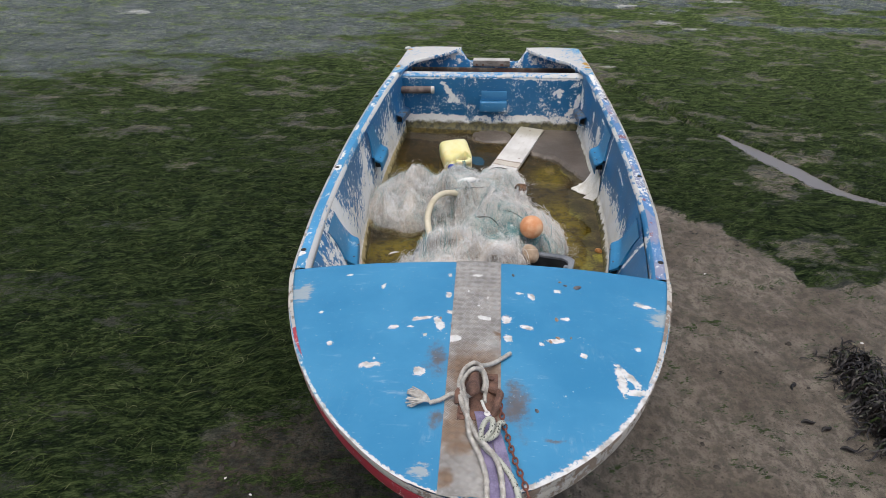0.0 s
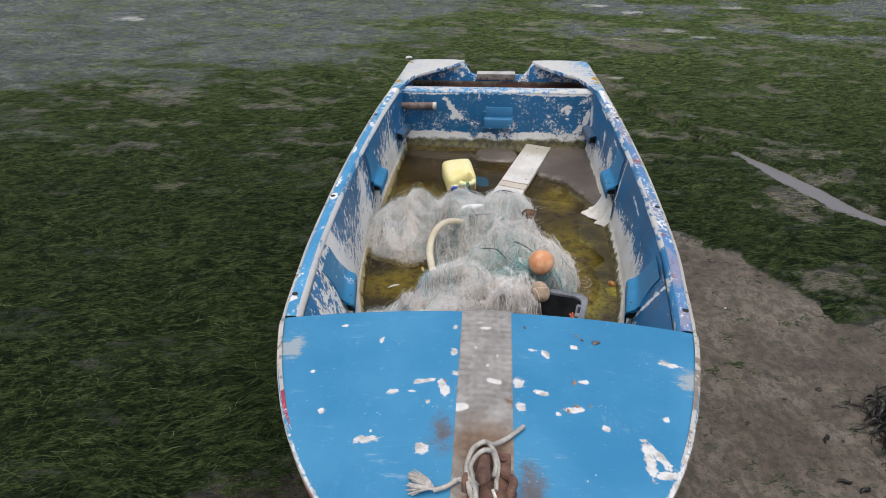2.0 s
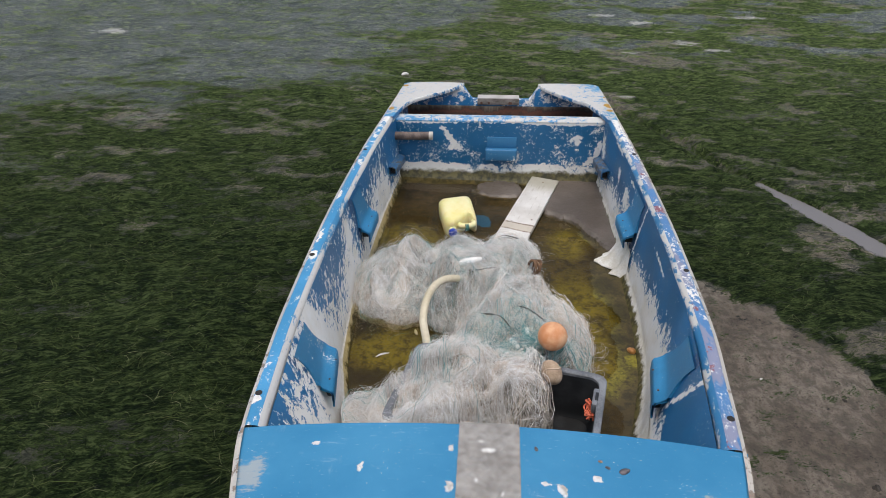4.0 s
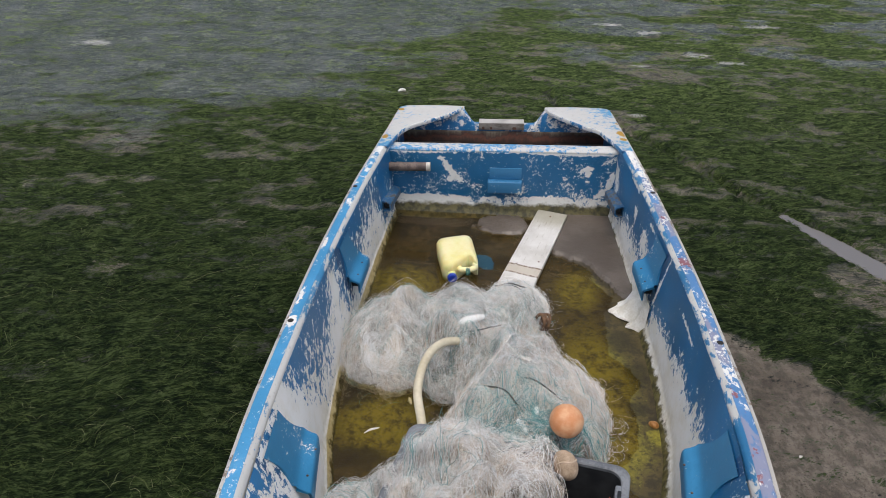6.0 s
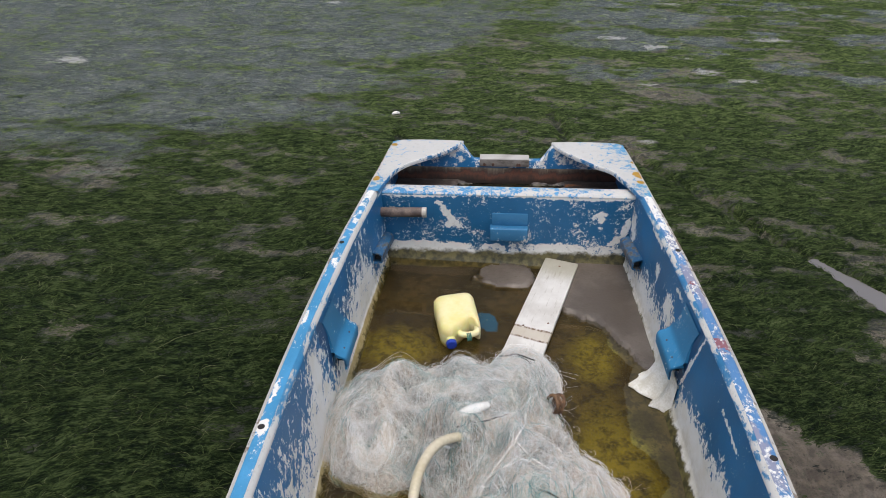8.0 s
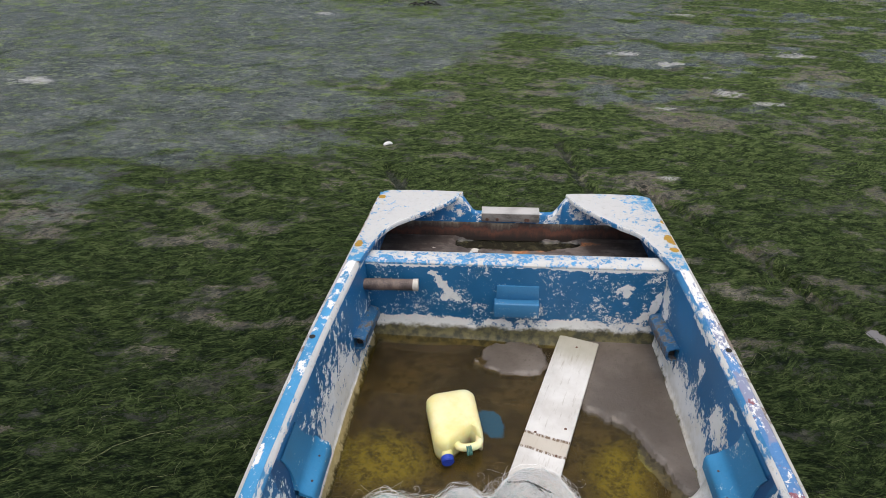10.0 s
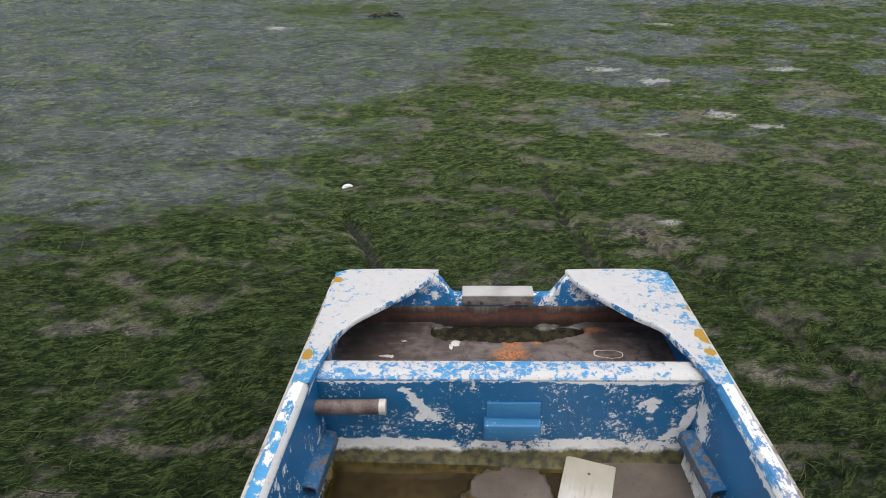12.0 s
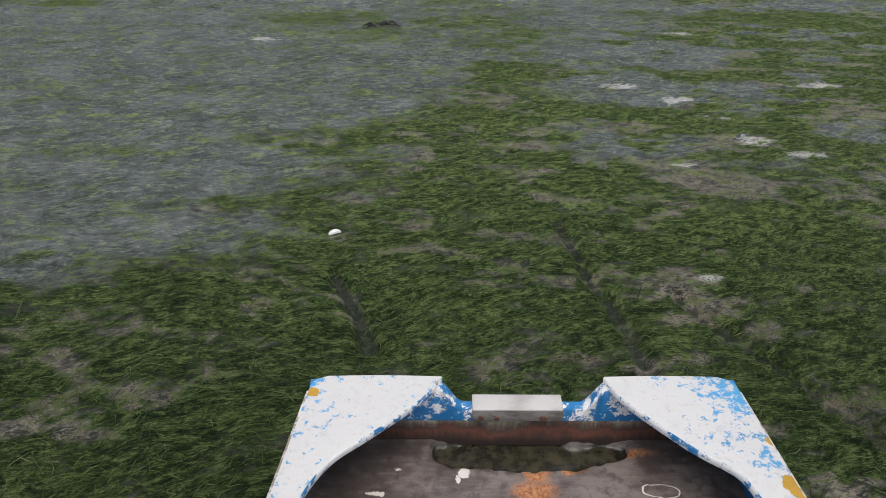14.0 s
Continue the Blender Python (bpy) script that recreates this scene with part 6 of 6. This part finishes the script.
pts = [(0.020 + 0.018 * math.sin(0.6 * a), 0.040 * math.sin(a), 0.055 + 0.042 * math.cos(a + 0.3)) for a in np.linspace(0, 19, 52)]
part("coil", tube(pts, 0.0075, 8, 150, twist=0.9), COIR, coil)
TWINE = simple("orange_twine", (0.50, 0.085, 0.04), (0.68, 0.17, 0.09), 0.7, 40, 0.3)
bundle = thing("orange_twine", BOAT @ pose(0.40, 0.53, 0.20, 20, 10, 0), "knotted bundle of orange twine in the crate", "twine")
rng = np.random.default_rng(31)
part("twine", join(*[tube([(rng.normal(0, 0.012), 0.06 * (f - 0.5) + rng.normal(0, 0.006), 0.045 + rng.normal(0, 0.010)) for f in (0, 0.3, 0.6, 1.0)], 0.0032, 5, 14) for _ in range(16)]), TWINE, bundle)

# yellow jerrycan on its back, neck towards the bow
YELLOW = (lambda k: k.done(k.mix(k.step(k.noise(6, 4, 0.6), 0.35, 0.65), (0.76, 0.68, 0.27), (0.82, 0.78, 0.48)), 0.38, k.bump(k.noise(70, 3), 0.06, 0.001), Subsurface_Weight=0.15))(Mat("yellow_plastic"))
can = thing("jerrycan", BOAT @ pose(-0.208, 2.205, 0.066, 7, -3, 13), "yellow plastic jerrycan with a blue cap lying in bilge water", "jerrycan")


def can_shell():
    """A rounded box, narrowed at its shoulder, with the corner cut away for the handle."""
    rows = []
    hx, hy = 0.100, 0.138
    for z, ins, r in ((0.0, 0.030, 0.035), (0.008, 0.012, 0.040), (0.025, 0.002, 0.045), (0.070, 0.0, 0.048), (0.115, 0.002, 0.045), (0.134, 0.012, 0.040), (0.143, 0.030, 0.035), (0.1455, 0.06, 0.03)):
        p = rounded_rect(hx - ins, hy - ins, r, z, 8)
        # shoulder at the neck end
        d = np.clip((-p[:, 1] - 0.07) / 0.07, 0, 1)
        p[:, 0] = np.where(p[:, 0] < 0, p[:, 0] * (1 - 0.10 * d), p[:, 0] * (1 - 0.06 * d))
        # softly bulged sides and a rounded base end
        p[:, 0] *= 1 + 0.04 * np.cos(p[:, 1] / hy * 1.4)
        p[:, 2] -= 0.012 * np.clip((p[:, 1] - 0.06) / 0.08, 0, 1) ** 2 * (z > 0.07)
        # recess for the grip
        g = np.exp(-(((p[:, 0] - 0.038) / 0.040) ** 4)) * np.clip((-p[:, 1] - 0.045) / 0.03, 0, 1)
        p[:, 1] += 0.072 * g
        rows.append(p)
    v, f = grid_mesh(rows, True)
    n = len(rows[0])
    f.append(tuple(range(n))[::-1])
    f.append(tuple(len(v) - n + i for i in range(n)))
    return v, f


part("can_body", can_shell(), YELLOW, can, "pale yellow moulded body")
part("handle", tube([(-0.014, -0.075, 0.092), (-0.004, -0.118, 0.092), (0.035, -0.132, 0.092), (0.074, -0.124, 0.092), (0.086, -0.080, 0.092)], 0.0155, 12, 30), YELLOW, can, "moulded yellow grip")
neck = part("neck", tube([(-0.052, -0.128, 0.080), (-0.054, -0.152, 0.080)], 0.022, 14, 4), YELLOW, can)
CAP = simple("blue_cap", (0.010, 0.035, 0.32), (0.018, 0.06, 0.44), 0.4, 40, 0.1)
bm = bmesh.new()
bmesh.ops.create_cone(bm, cap_ends=True, segments=24, radius1=0.0255, radius2=0.0245, depth=0.026)
bmesh.ops.bevel(bm, geom=[e for e in bm.edges if len(e.link_faces) == 2 and e.calc_face_angle(0) > 0.8], offset=0.003, segments=2, affect='EDGES')
bmesh.ops.rotate(bm, matrix=Matrix.Rotation(radians(90), 3, 'X'), verts=bm.verts)
bmesh.ops.translate(bm, vec=(-0.055, -0.164, 0.080), verts=bm.verts)
part("cap", bm, CAP, can, "blue screw cap")
part("cord_tie", join(*[tube([(0.030 + o, -0.142 + 0.018 * math.cos(a), 0.088 + 0.018 * math.sin(a)) for a in np.linspace(0, 6.28, 10)], 0.0035, 6, 24) for o in (-0.004, 0.004, 0.011)]), simple("green_cord", (0.03, 0.12, 0.10), (0.10, 0.26, 0.22), 0.7, 60, 0.3), can, "green cord tied on the grip")

# a snail shell and a pale splinter in the bilge
shell = thing("sea_shell", BOAT @ pose(0.668, 1.085, 0.060, 10, 0, 70), "orange periwinkle shell lying in shallow bilge water", "shell")
bm = ball(0.019, 14, 10, (0.8, 1.15, 0.85))
for v in bm.verts:
    v.co.x *= 1 - 0.30 * v.co.y / 0.022
    v.co.z = max(v.co.z, -0.006) + 0.008
part("whorl", bm, simple("orange_shell", (0.32, 0.13, 0.03), (0.58, 0.30, 0.10), 0.5, 60, 0.3), shell)
chip_ = thing("wood_splinter", BOAT @ pose(-0.478, 0.95, 0.096, 0, 4, 35), "pale thin splinter floating in the bilge", "splinter")
part("sliver", tube([(-0.034, 0, 0.0), (-0.006, 0.003, 0.003), (0.034, -0.002, 0.0)], 0.0042, 6, 12, taper=lambda f: 0.25 + 0.9 * math.sin(math.pi * f)), FOAM, chip_)

# weathered white plank resting on the sole
k = Mat("weathered_plank")
x, y, z = k.axes()
g1, g2, g3 = k.noise(3.5, 5, 0.6), k.noise(30, 5, 0.65, stretch=(3, 0.35, 1)), k.noise(120, 3)
col = k.mix(k.step(g1, 0.35, 0.65), (0.54, 0.52, 0.485), (0.70, 0.69, 0.66))
col = k.mix(k.math("MULTIPLY", k.step(g2, 0.55, 0.72), 0.45), col, (0.30, 0.27, 0.22))
band = k.math("ADD", y, k.math("MULTIPLY", g1, 0.05))
tan = k.math("MULTIPLY", k.step(band, 0.400, 0.415), k.step(band, 0.495, 0.480))
col = k.mix(k.math("MULTIPLY", tan, 0.6), col, (0.42, 0.35, 0.25))
edge = k.math("MAXIMUM", k.math("MULTIPLY", k.step(k.math("ABSOLUTE", k.math("SUBTRACT", band, 0.408)), 0.010, 0.003), k.step(g2, 0.42, 0.55)), k.math("MULTIPLY", k.step(k.math("ABSOLUTE", k.math("SUBTRACT", band, 0.487)), 0.010, 0.003), k.step(g2, 0.42, 0.55)))
col = k.mix(edge, col, (0.16, 0.11, 0.07))
col = k.mix(k.math("MULTIPLY", k.step(k.math("ADD", y, k.math("MULTIPLY", g2, 0.1)), 0.93, 1.08), 0.6), col, (0.32, 0.30, 0.20))
PLANK = k.done(col, 0.7, k.bump(k.math("ADD", g2, k.math("MULTIPLY", g3, 0.3)), 0.35, 0.002))
plank = thing("plank", BOAT @ pose(0.030, 1.73, 0.086, -0.15, 1.5, -16.5), "weathered white painted plank lying on the wet sole", "plank")
bm = solid_box(-0.093, 0.093, 0.0, 1.115, 0.0, 0.030, 0.004)
part("board", bm, PLANK, plank, "board with a tan scraped band")
for px, py in ((0.055, 0.38), (0.06, 0.53), (-0.05, 0.47), (0.0, 1.05)):
    bm = ball(0.006, 8, 6, (1, 1, 0.4))
    bmesh.ops.translate(bm, vec=(px, py, 0.0305), verts=bm.verts)
    part("screw", bm, RUST, plank, "rusty screw head")

# ---- on the foredeck ----
ROPE = simple("mooring_rope", (0.29, 0.27, 0.24), (0.54, 0.52, 0.48), 0.8, 50, 0.6)


def on_deck(pts, lift=0.012):
    return [(p[0], p[1], float(deck_z(p[0], p[1])) + (p[2] if len(p) > 2 else lift)) for p in pts]


post = thing("mooring_bollard", BOAT @ pose(0.030, -0.735, float(deck_z(0.03, -0.735)) + 0.005, 0, 0, 0), "rusty iron mooring bollard bolted to the foredeck plate", "bollard")
part("base_plate", solid_box(-0.044, 0.072, -0.135, 0.060, 0.0, 0.007, 0.002), RUST, post)
part("post", tube([(-0.003, 0.085, 0.004), (-0.002, 0.062, 0.020), (0.001, 0.020, 0.044), (0.001, -0.030, 0.058), (-0.001, -0.072, 0.066), (-0.001, -0.098, 0.066)], 0.0185, 16, 40, taper=lambda f: (0.95 - 0.20 * math.sin(math.pi * min(1, f * 1.25)) + 0.22 * max(0, f - 0.7) / 0.3) * min(1, 0.30 + 7 * (1 - f))), RUST, post)
part("fairlead", tube([(0.058, -0.115, 0.006), (0.070, -0.09, 0.030), (0.078, -0.055, 0.034), (0.062, -0.030, 0.020), (0.052, -0.015, 0.008)], 0.011, 8, 30), RUST, post, "rusty bent fairlead")
part("lug", tube([(-0.045, -0.075, 0.006), (-0.046, -0.045, 0.024), (-0.036, -0.010, 0.010)], 0.009, 8), RUST, post, "rusty bent lug")
for bx, by in ((0.052, 0.035), (-0.032, -0.110)):
    part("bolt", tube([(bx, by, 0.005), (bx, by, 0.013)], 0.009, 6, 3), RUST, post)

rope = thing("mooring_rope", BOAT, "greyish white mooring rope hitched round the bollard", "rope")
# two crossing turns over the bollard, a loop under it, the cut tail and the frayed end
part("turn", tube(on_deck([(0.140, -0.565, 0.010), (0.115, -0.595, 0.012), (0.085, -0.632, 0.020), (0.052, -0.676, 0.046), (0.028, -0.688, 0.066), (0.000, -0.700, 0.050), (-0.014, -0.735, 0.030), (-0.010, -0.775, 0.028), (0.010, -0.798, 0.030), (0.036, -0.790, 0.040)]), 0.0068, 10, 90, twist=0.8), ROPE, rope, "cut tail and first turn")
part("turn", tube(on_deck([(0.056, -0.772, 0.028), (0.062, -0.742, 0.036), (0.052, -0.716, 0.058), (0.030, -0.728, 0.078), (0.008, -0.738, 0.062), (-0.004, -0.752, 0.038), (0.006, -0.788, 0.030), (-0.002, -0.800, 0.022), (-0.032, -0.780, 0.020), (-0.066, -0.800, 0.014), (-0.098, -0.812, 0.012)]), 0.0066, 10, 90, twist=0.8), ROPE, rope, "second turn and frayed tail")
part("turn", tube(on_deck([(-0.006, -0.712, 0.030), (0.004, -0.690, 0.040), (0.030, -0.680, 0.060), (0.056, -0.700, 0.046), (0.068, -0.735, 0.028), (0.064, -0.775, 0.020), (0.064, -0.805, 0.016)]), 0.0064, 10, 60, twist=0.8), ROPE, rope, "third turn")
rng = np.random.default_rng(12)
part("frayed_end", join(*[tube(on_deck([(-0.094, -0.811, 0.012), (-0.112, -0.805 + 0.45 * o, 0.016 + abs(o) * 0.25), (-0.148 - 0.022 * rng.random(), -0.793 + 1.15 * o, 0.004 + 0.014 * rng.random())]), 0.0023, 5, 8) for o in np.linspace(-0.030, 0.038, 34)]), ROPE, rope, "frayed rope end")
falls = {"a": [(-0.010, -0.792, 0.026), (0.004, -0.835, 0.016), (0.022, -0.879, 0.014), (0.045, -0.941, 0.018), (0.074, -0.985, 0.024), (0.098, -1.023, 0.024), (0.113, -1.071, 0.018), (0.118, -1.125, 0.013), (0.120, -1.165, -0.015), (0.122, -1.185, -0.14), (0.120, -1.18, -0.32), (0.12, -1.16, -0.50)],
         "b": [(0.010, -0.800, 0.030), (0.014, -0.840, 0.018), (0.023, -0.922, 0.012), (0.042, -0.975, 0.012), (0.058, -1.013, 0.012), (0.074, -1.074, 0.012), (0.078, -1.130, 0.012), (0.080, -1.168, -0.02), (0.082, -1.185, -0.16), (0.084, -1.17, -0.34), (0.09, -1.15, -0.52)]}
for pts in falls.values():
    part("fall", tube(on_deck(pts), 0.0072, 10, 90, twist=0.8), ROPE, rope, "rope falling over the stem")

k = Mat("speckled_rope")
fl_ = k.noise(150, 2, 0.5)
SPECK = k.done(k.mix(k.step(fl_, 0.60, 0.63), k.mix(k.noise(14, 4), (0.34, 0.36, 0.30), (0.52, 0.53, 0.47)), (0.02, 0.02, 0.02)), 0.8, k.bump(k.noise(90, 3), 0.5, 0.002))
line = thing("speckled_line", BOAT, "pale green rope with black flecks knotted over the plate", "rope")
part("knot", tube(on_deck([(0.118, -0.884, 0.016), (0.106, -0.905, 0.030), (0.098, -0.942, 0.030), (0.076, -0.958, 0.026), (0.058, -0.950, 0.024), (0.062, -0.922, 0.040), (0.076, -0.906, 0.050), (0.088, -0.915, 0.052), (0.084, -0.945, 0.044), (0.064, -0.962, 0.026), (0.052, -0.955, 0.016)]), 0.0076, 10, 110, twist=0.8), SPECK, line, "loose knot")
part("fall", tube(on_deck([(0.060, -0.962, 0.014), (0.074, -0.985, 0.014), (0.098, -1.010, 0.014), (0.122, -1.042, 0.014), (0.140, -1.075, 0.014), (0.156, -1.125, 0.010), (0.162, -1.165, -0.03), (0.164, -1.175, -0.18), (0.165, -1.15, -0.36), (0.17, -1.13, -0.54)]), 0.0078, 10, 70, twist=0.8), SPECK, line)

WEB = simple("purple_webbing", (0.125, 0.105, 0.19), (0.24, 0.21, 0.33), 0.75, 26, 0.5)
strap = thing("webbing_strap", BOAT, "faded purple webbing strap hanging over the bow", "strap")
for i, (pts, wd) in enumerate((([(0.052, -0.845, 0.016), (0.060, -0.88, 0.014), (0.074, -0.97, 0.008), (0.086, -1.06, 0.008), (0.096, -1.13, 0.006), (0.100, -1.172, -0.03), (0.108, -1.175, -0.2), (0.11, -1.15, -0.4)], 0.017), ([(0.066, -0.85, 0.016), (0.096, -0.92, 0.012), (0.116, -1.0, 0.009), (0.130, -1.08, 0.008), (0.140, -1.14, 0.0), (0.156, -1.168, -0.04), (0.158, -1.16, -0.25)], 0.016))):
    p = smooth_path(on_deck(pts), 40)
    lv = np.array([[-wd, 0, 0], [-wd * 0.5, 0, 0.0015], [0, 0, 0.002], [wd * 0.5, 0, 0.0015], [wd, 0, 0], [wd, -0.001, -0.0015], [0, -0.001, -0.0005], [-wd, -0.001, -0.0015]])
    part("strap", grid_mesh([q + lv for q in p], True), WEB, strap)
shackle = thing("shackle", BOAT @ pose(0.072, -0.852, float(deck_z(0.072, -0.852)) + 0.014, 14, 0, 12), "white coated shackle at the bollard", "shackle")
part("bow", tube([(-0.010, 0.040, 0.012), (-0.006, 0.018, 0.010), (0.0, 0.0, 0.010)], 0.0042, 8, 14), CORD, shackle)
part("eye_ball", ball(0.0105, 12, 8, (1, 1.1, 0.8)), FOAM, shackle)

# rusty chain down the starboard edge of the plate
CHAIN = simple("rusty_chain", (0.10, 0.030, 0.022), (0.24, 0.085, 0.055), 0.8, 50, 0.6)
chain = thing("mooring_chain", BOAT, "thin rusty chain running over the stem", "chain")
track = smooth_path(on_deck([(0.108, -0.80, 0.010), (0.118, -0.87, 0.010), (0.135, -0.95, 0.010), (0.152, -1.02, 0.010), (0.172, -1.085, 0.010), (0.185, -1.128, -0.004), (0.188, -1.145, -0.05), (0.19, -1.13, -0.18)]), 26)
ring = tube([(0.0065 * math.cos(a), 0.0125 * math.sin(a), 0) for a in np.linspace(0, 6.2832, 13)], 0.0026, 6, 16)
me = None
for i in range(25):
    d = Vector(track[i + 1] - track[i])
    m = Matrix.Translation(Vector((track[i] + track[i + 1]) / 2)) @ d.to_track_quat('Y', 'Z').to_matrix().to_4x4() @ Matrix.Rotation(radians(90 * (i % 2) + 20), 4, 'Y')
    if me is None:
        lk = part("link", ring, CHAIN, chain)
        me = lk.data
    else:
        lk = new("link", me)
        lk.parent = chain
    lk.matrix_local = m

# shells and crumbs dropped on the deck
SHELL_DARK = simple("dark_shell", (0.045, 0.045, 0.06), (0.16, 0.14, 0.14), 0.5, 60, 0.3)
SHELL_TAN = simple("tan_shell", (0.22, 0.12, 0.07), (0.42, 0.28, 0.20), 0.6, 60, 0.3)
SHELL_WHITE = simple("white_shell", (0.60, 0.58, 0.55), (0.78, 0.77, 0.75), 0.6, 60, 0.3)
for sx, sy, mat, size, turn, kind in ((0.154, -0.082, SHELL_DARK, 0.009, 20, "dark mussel shell"), (0.348, -0.128, SHELL_DARK, 0.008, 70, "dark mussel shell"), (0.394, -0.135, SHELL_DARK, 0.017, -65, "dark mussel shell"), (0.302, -0.350, SHELL_TAN, 0.011, 10, "tan snail shell"),
                                      (0.33, -0.108, SHELL_TAN, 0.007, 80, "tan snail shell"), (0.30, -0.455, SHELL_TAN, 0.009, 60, "tan snail shell"), (0.275, -0.478, SHELL_TAN, 0.009, 15, "tan snail shell"), (0.345, -0.448, SHELL_TAN, 0.006, 0, "tan snail shell"),
                                      (-0.335, -0.178, SHELL_WHITE, 0.009, 20, "white clam shell"), (-0.10, -0.375, SHELL_TAN, 0.007, 10, "tan snail shell"), (0.216, -0.81, SHELL_DARK, 0.009, 30, "dark mussel shell"), (-0.30, -0.595, SHELL_WHITE, 0.006, 0, "white clam shell")):
    sh = thing("sea_shell", BOAT @ pose(sx, sy, float(deck_z(sx, sy)) + 0.001, 0, 0, turn), kind + " lying on the blue foredeck", "shell", "shells on the foredeck")
    bm = ball(size, 12, 8, (0.55, 1.0, 0.42))
    for v in bm.verts:
        v.co.z = max(v.co.z, -0.002)
        v.co.x *= 1 - 0.35 * v.co.y / size
    part("shell", bm, mat, sh)

# ---- on the flat ----
def flat_z(px, py):
    a, b, c = ground_cover(np.array([px]), np.array([py]))
    return float(ground_height(np.array([px]), np.array([py]), a, b)[0])


# bladder wrack heap
rng = np.random.default_rng(21)
wrack = thing("seaweed_clump", pose(1.79, 2.31, flat_z(1.79, 2.31)), "dark brown bladder wrack heap washed up on wet sand", "seaweed")
k = Mat("wrack")
WRACK = k.done(k.ramp(k.island(), [(0.0, (0.006, 0.005, 0.005)), (0.5, (0.016, 0.013, 0.013)), (0.8, (0.030, 0.024, 0.022)), (1.0, (0.020, 0.032, 0.008))]), 0.42, spec=0.35)
paths, wds = [], []
for i in range(1300):
    f = rng.random()
    cx, cy = 0.06 - 0.12 * f + rng.normal(0, 0.055), 0.27 - 0.56 * f + rng.normal(0, 0.04)
    cx += 0.10 * f
    rad = math.hypot(rng.normal(0, 0.4), 0.3)
    a = rng.uniform(0, 6.28)
    h0 = max(0.01, 0.075 * math.exp(-((cx - 0.06 + 0.03 * f) / 0.10) ** 2) * rng.uniform(0.3, 1.1))
    pts = []
    px, py = cx, cy
    for s in range(6):
        pts.append((px, py, max(0.004, h0 + 0.02 * math.sin(s) - 0.012 * s)))
        px, py = px + 0.016 * math.cos(a), py + 0.016 * math.sin(a)
        a += rng.normal(0, 0.5)
    paths.append(pts)
    wds.append(rng.uniform(0.004, 0.010))
me = ribbons(np.array(paths), np.array(wds), rng.normal(0, 0.6, (1300, 3)) + np.array([0, -0.2, 1]))
me.materials.append(WRACK)
fr = new("fronds", me)
fr.parent = wrack
tagged(fr, kind="stuff")
for fx, fy, turn in ((1.56, 2.14, 30), (1.60, 2.03, -10), (1.52, 2.40, 60), (1.50, 2.18, 0)):
    scrap = thing("wrack_scrap", pose(fx, fy, flat_z(fx, fy) + 0.002, 0, 0, turn), "torn dark wrack scrap lying on wet sand", "seaweed", "wrack scraps")
    part("frond", tube([(-0.03, 0, 0.002), (-0.01, 0.006, 0.008), (0.012, -0.003, 0.006), (0.032, 0.004, 0.002)], 0.008, 7, 14, taper=lambda f: 0.3 + 0.8 * math.sin(math.pi * f)), WRACK, scrap)

# dark wrack far out on the film
k0 = flat_z(-0.74, 12.37)
scrap = thing("wrack_scrap", pose(-0.74, 12.37, k0 + 0.003, 0, 0, 15), "dark wrack wisp stranded on wet mud", "seaweed", "wrack scraps")
rng = np.random.default_rng(8)
tufts_ = []
for i in range(14):
    ox, oy, an = rng.normal(0, 0.10), rng.normal(0, 0.04), rng.normal(0.2, 0.6)
    tufts_.append(tube([(ox, oy, 0.004), (ox + 0.05 * math.cos(an), oy + 0.05 * math.sin(an), 0.030 + 0.02 * rng.random()), (ox + 0.11 * math.cos(an + 0.3), oy + 0.11 * math.sin(an + 0.3), 0.006)], 0.009, 6, 10, taper=lambda f: 0.3 + 0.8 * math.sin(math.pi * f)))
part("frond", join(*tufts_), WRACK, scrap)

# a torn scrap of white card on the weed
bit = thing("white_scrap", pose(-0.71, 7.56, flat_z(-0.71, 7.56) + 0.008, 8, 4, 20) @ Matrix.Diagonal((0.62, 0.62, 0.45, 1)), "torn white scrap lying on green weed", "litter")
part("sheet", tube([(-0.055, -0.02, 0.0), (-0.02, 0.0, 0.012), (0.025, 0.008, 0.016), (0.06, 0.0, 0.004)], 0.028, 7, 16, taper=lambda f: 0.25 + 0.8 * math.sin(math.pi * min(1, 0.1 + f * 0.8))), SHELL_WHITE, bit)

# mud clods, small stones and shells scattered on the sand
rng = np.random.default_rng(41)
CLOD = simple("dark_clod", (0.030, 0.025, 0.020), (0.075, 0.062, 0.050), 0.8, 60, 0.5)
for i in range(46):
    px, py = rng.uniform(0.95, 2.6), rng.uniform(1.2, 3.9)
    if i > 36:
        px, py = rng.uniform(-1.0, -0.6), rng.uniform(1.4, 2.1)
    a, b, c = ground_cover(np.array([px]), np.array([py]))
    if a[0] < 0.6:
        continue
    pale = rng.random() < 0.22
    size = rng.uniform(0.005, 0.011) if pale else rng.uniform(0.006, 0.019)
    ob = thing("small_shell" if pale else "mud_clod", pose(px, py, flat_z(px, py) - 0.001, 0, 0, rng.uniform(0, 360)), "tiny pale shell on brown sand" if pale else "small dark mud clod on brown sand", "shell" if pale else "clod", "bits on the sand")
    bm = ball(size, 9, 6, (1.0, rng.uniform(0.55, 0.9), 0.5))
    for v in bm.verts:
        v.co += Vector((rng.normal(0, size * 0.09), rng.normal(0, size * 0.09), rng.normal(0, size * 0.07)))
    part("lump", bm, SHELL_WHITE if pale else CLOD, ob)
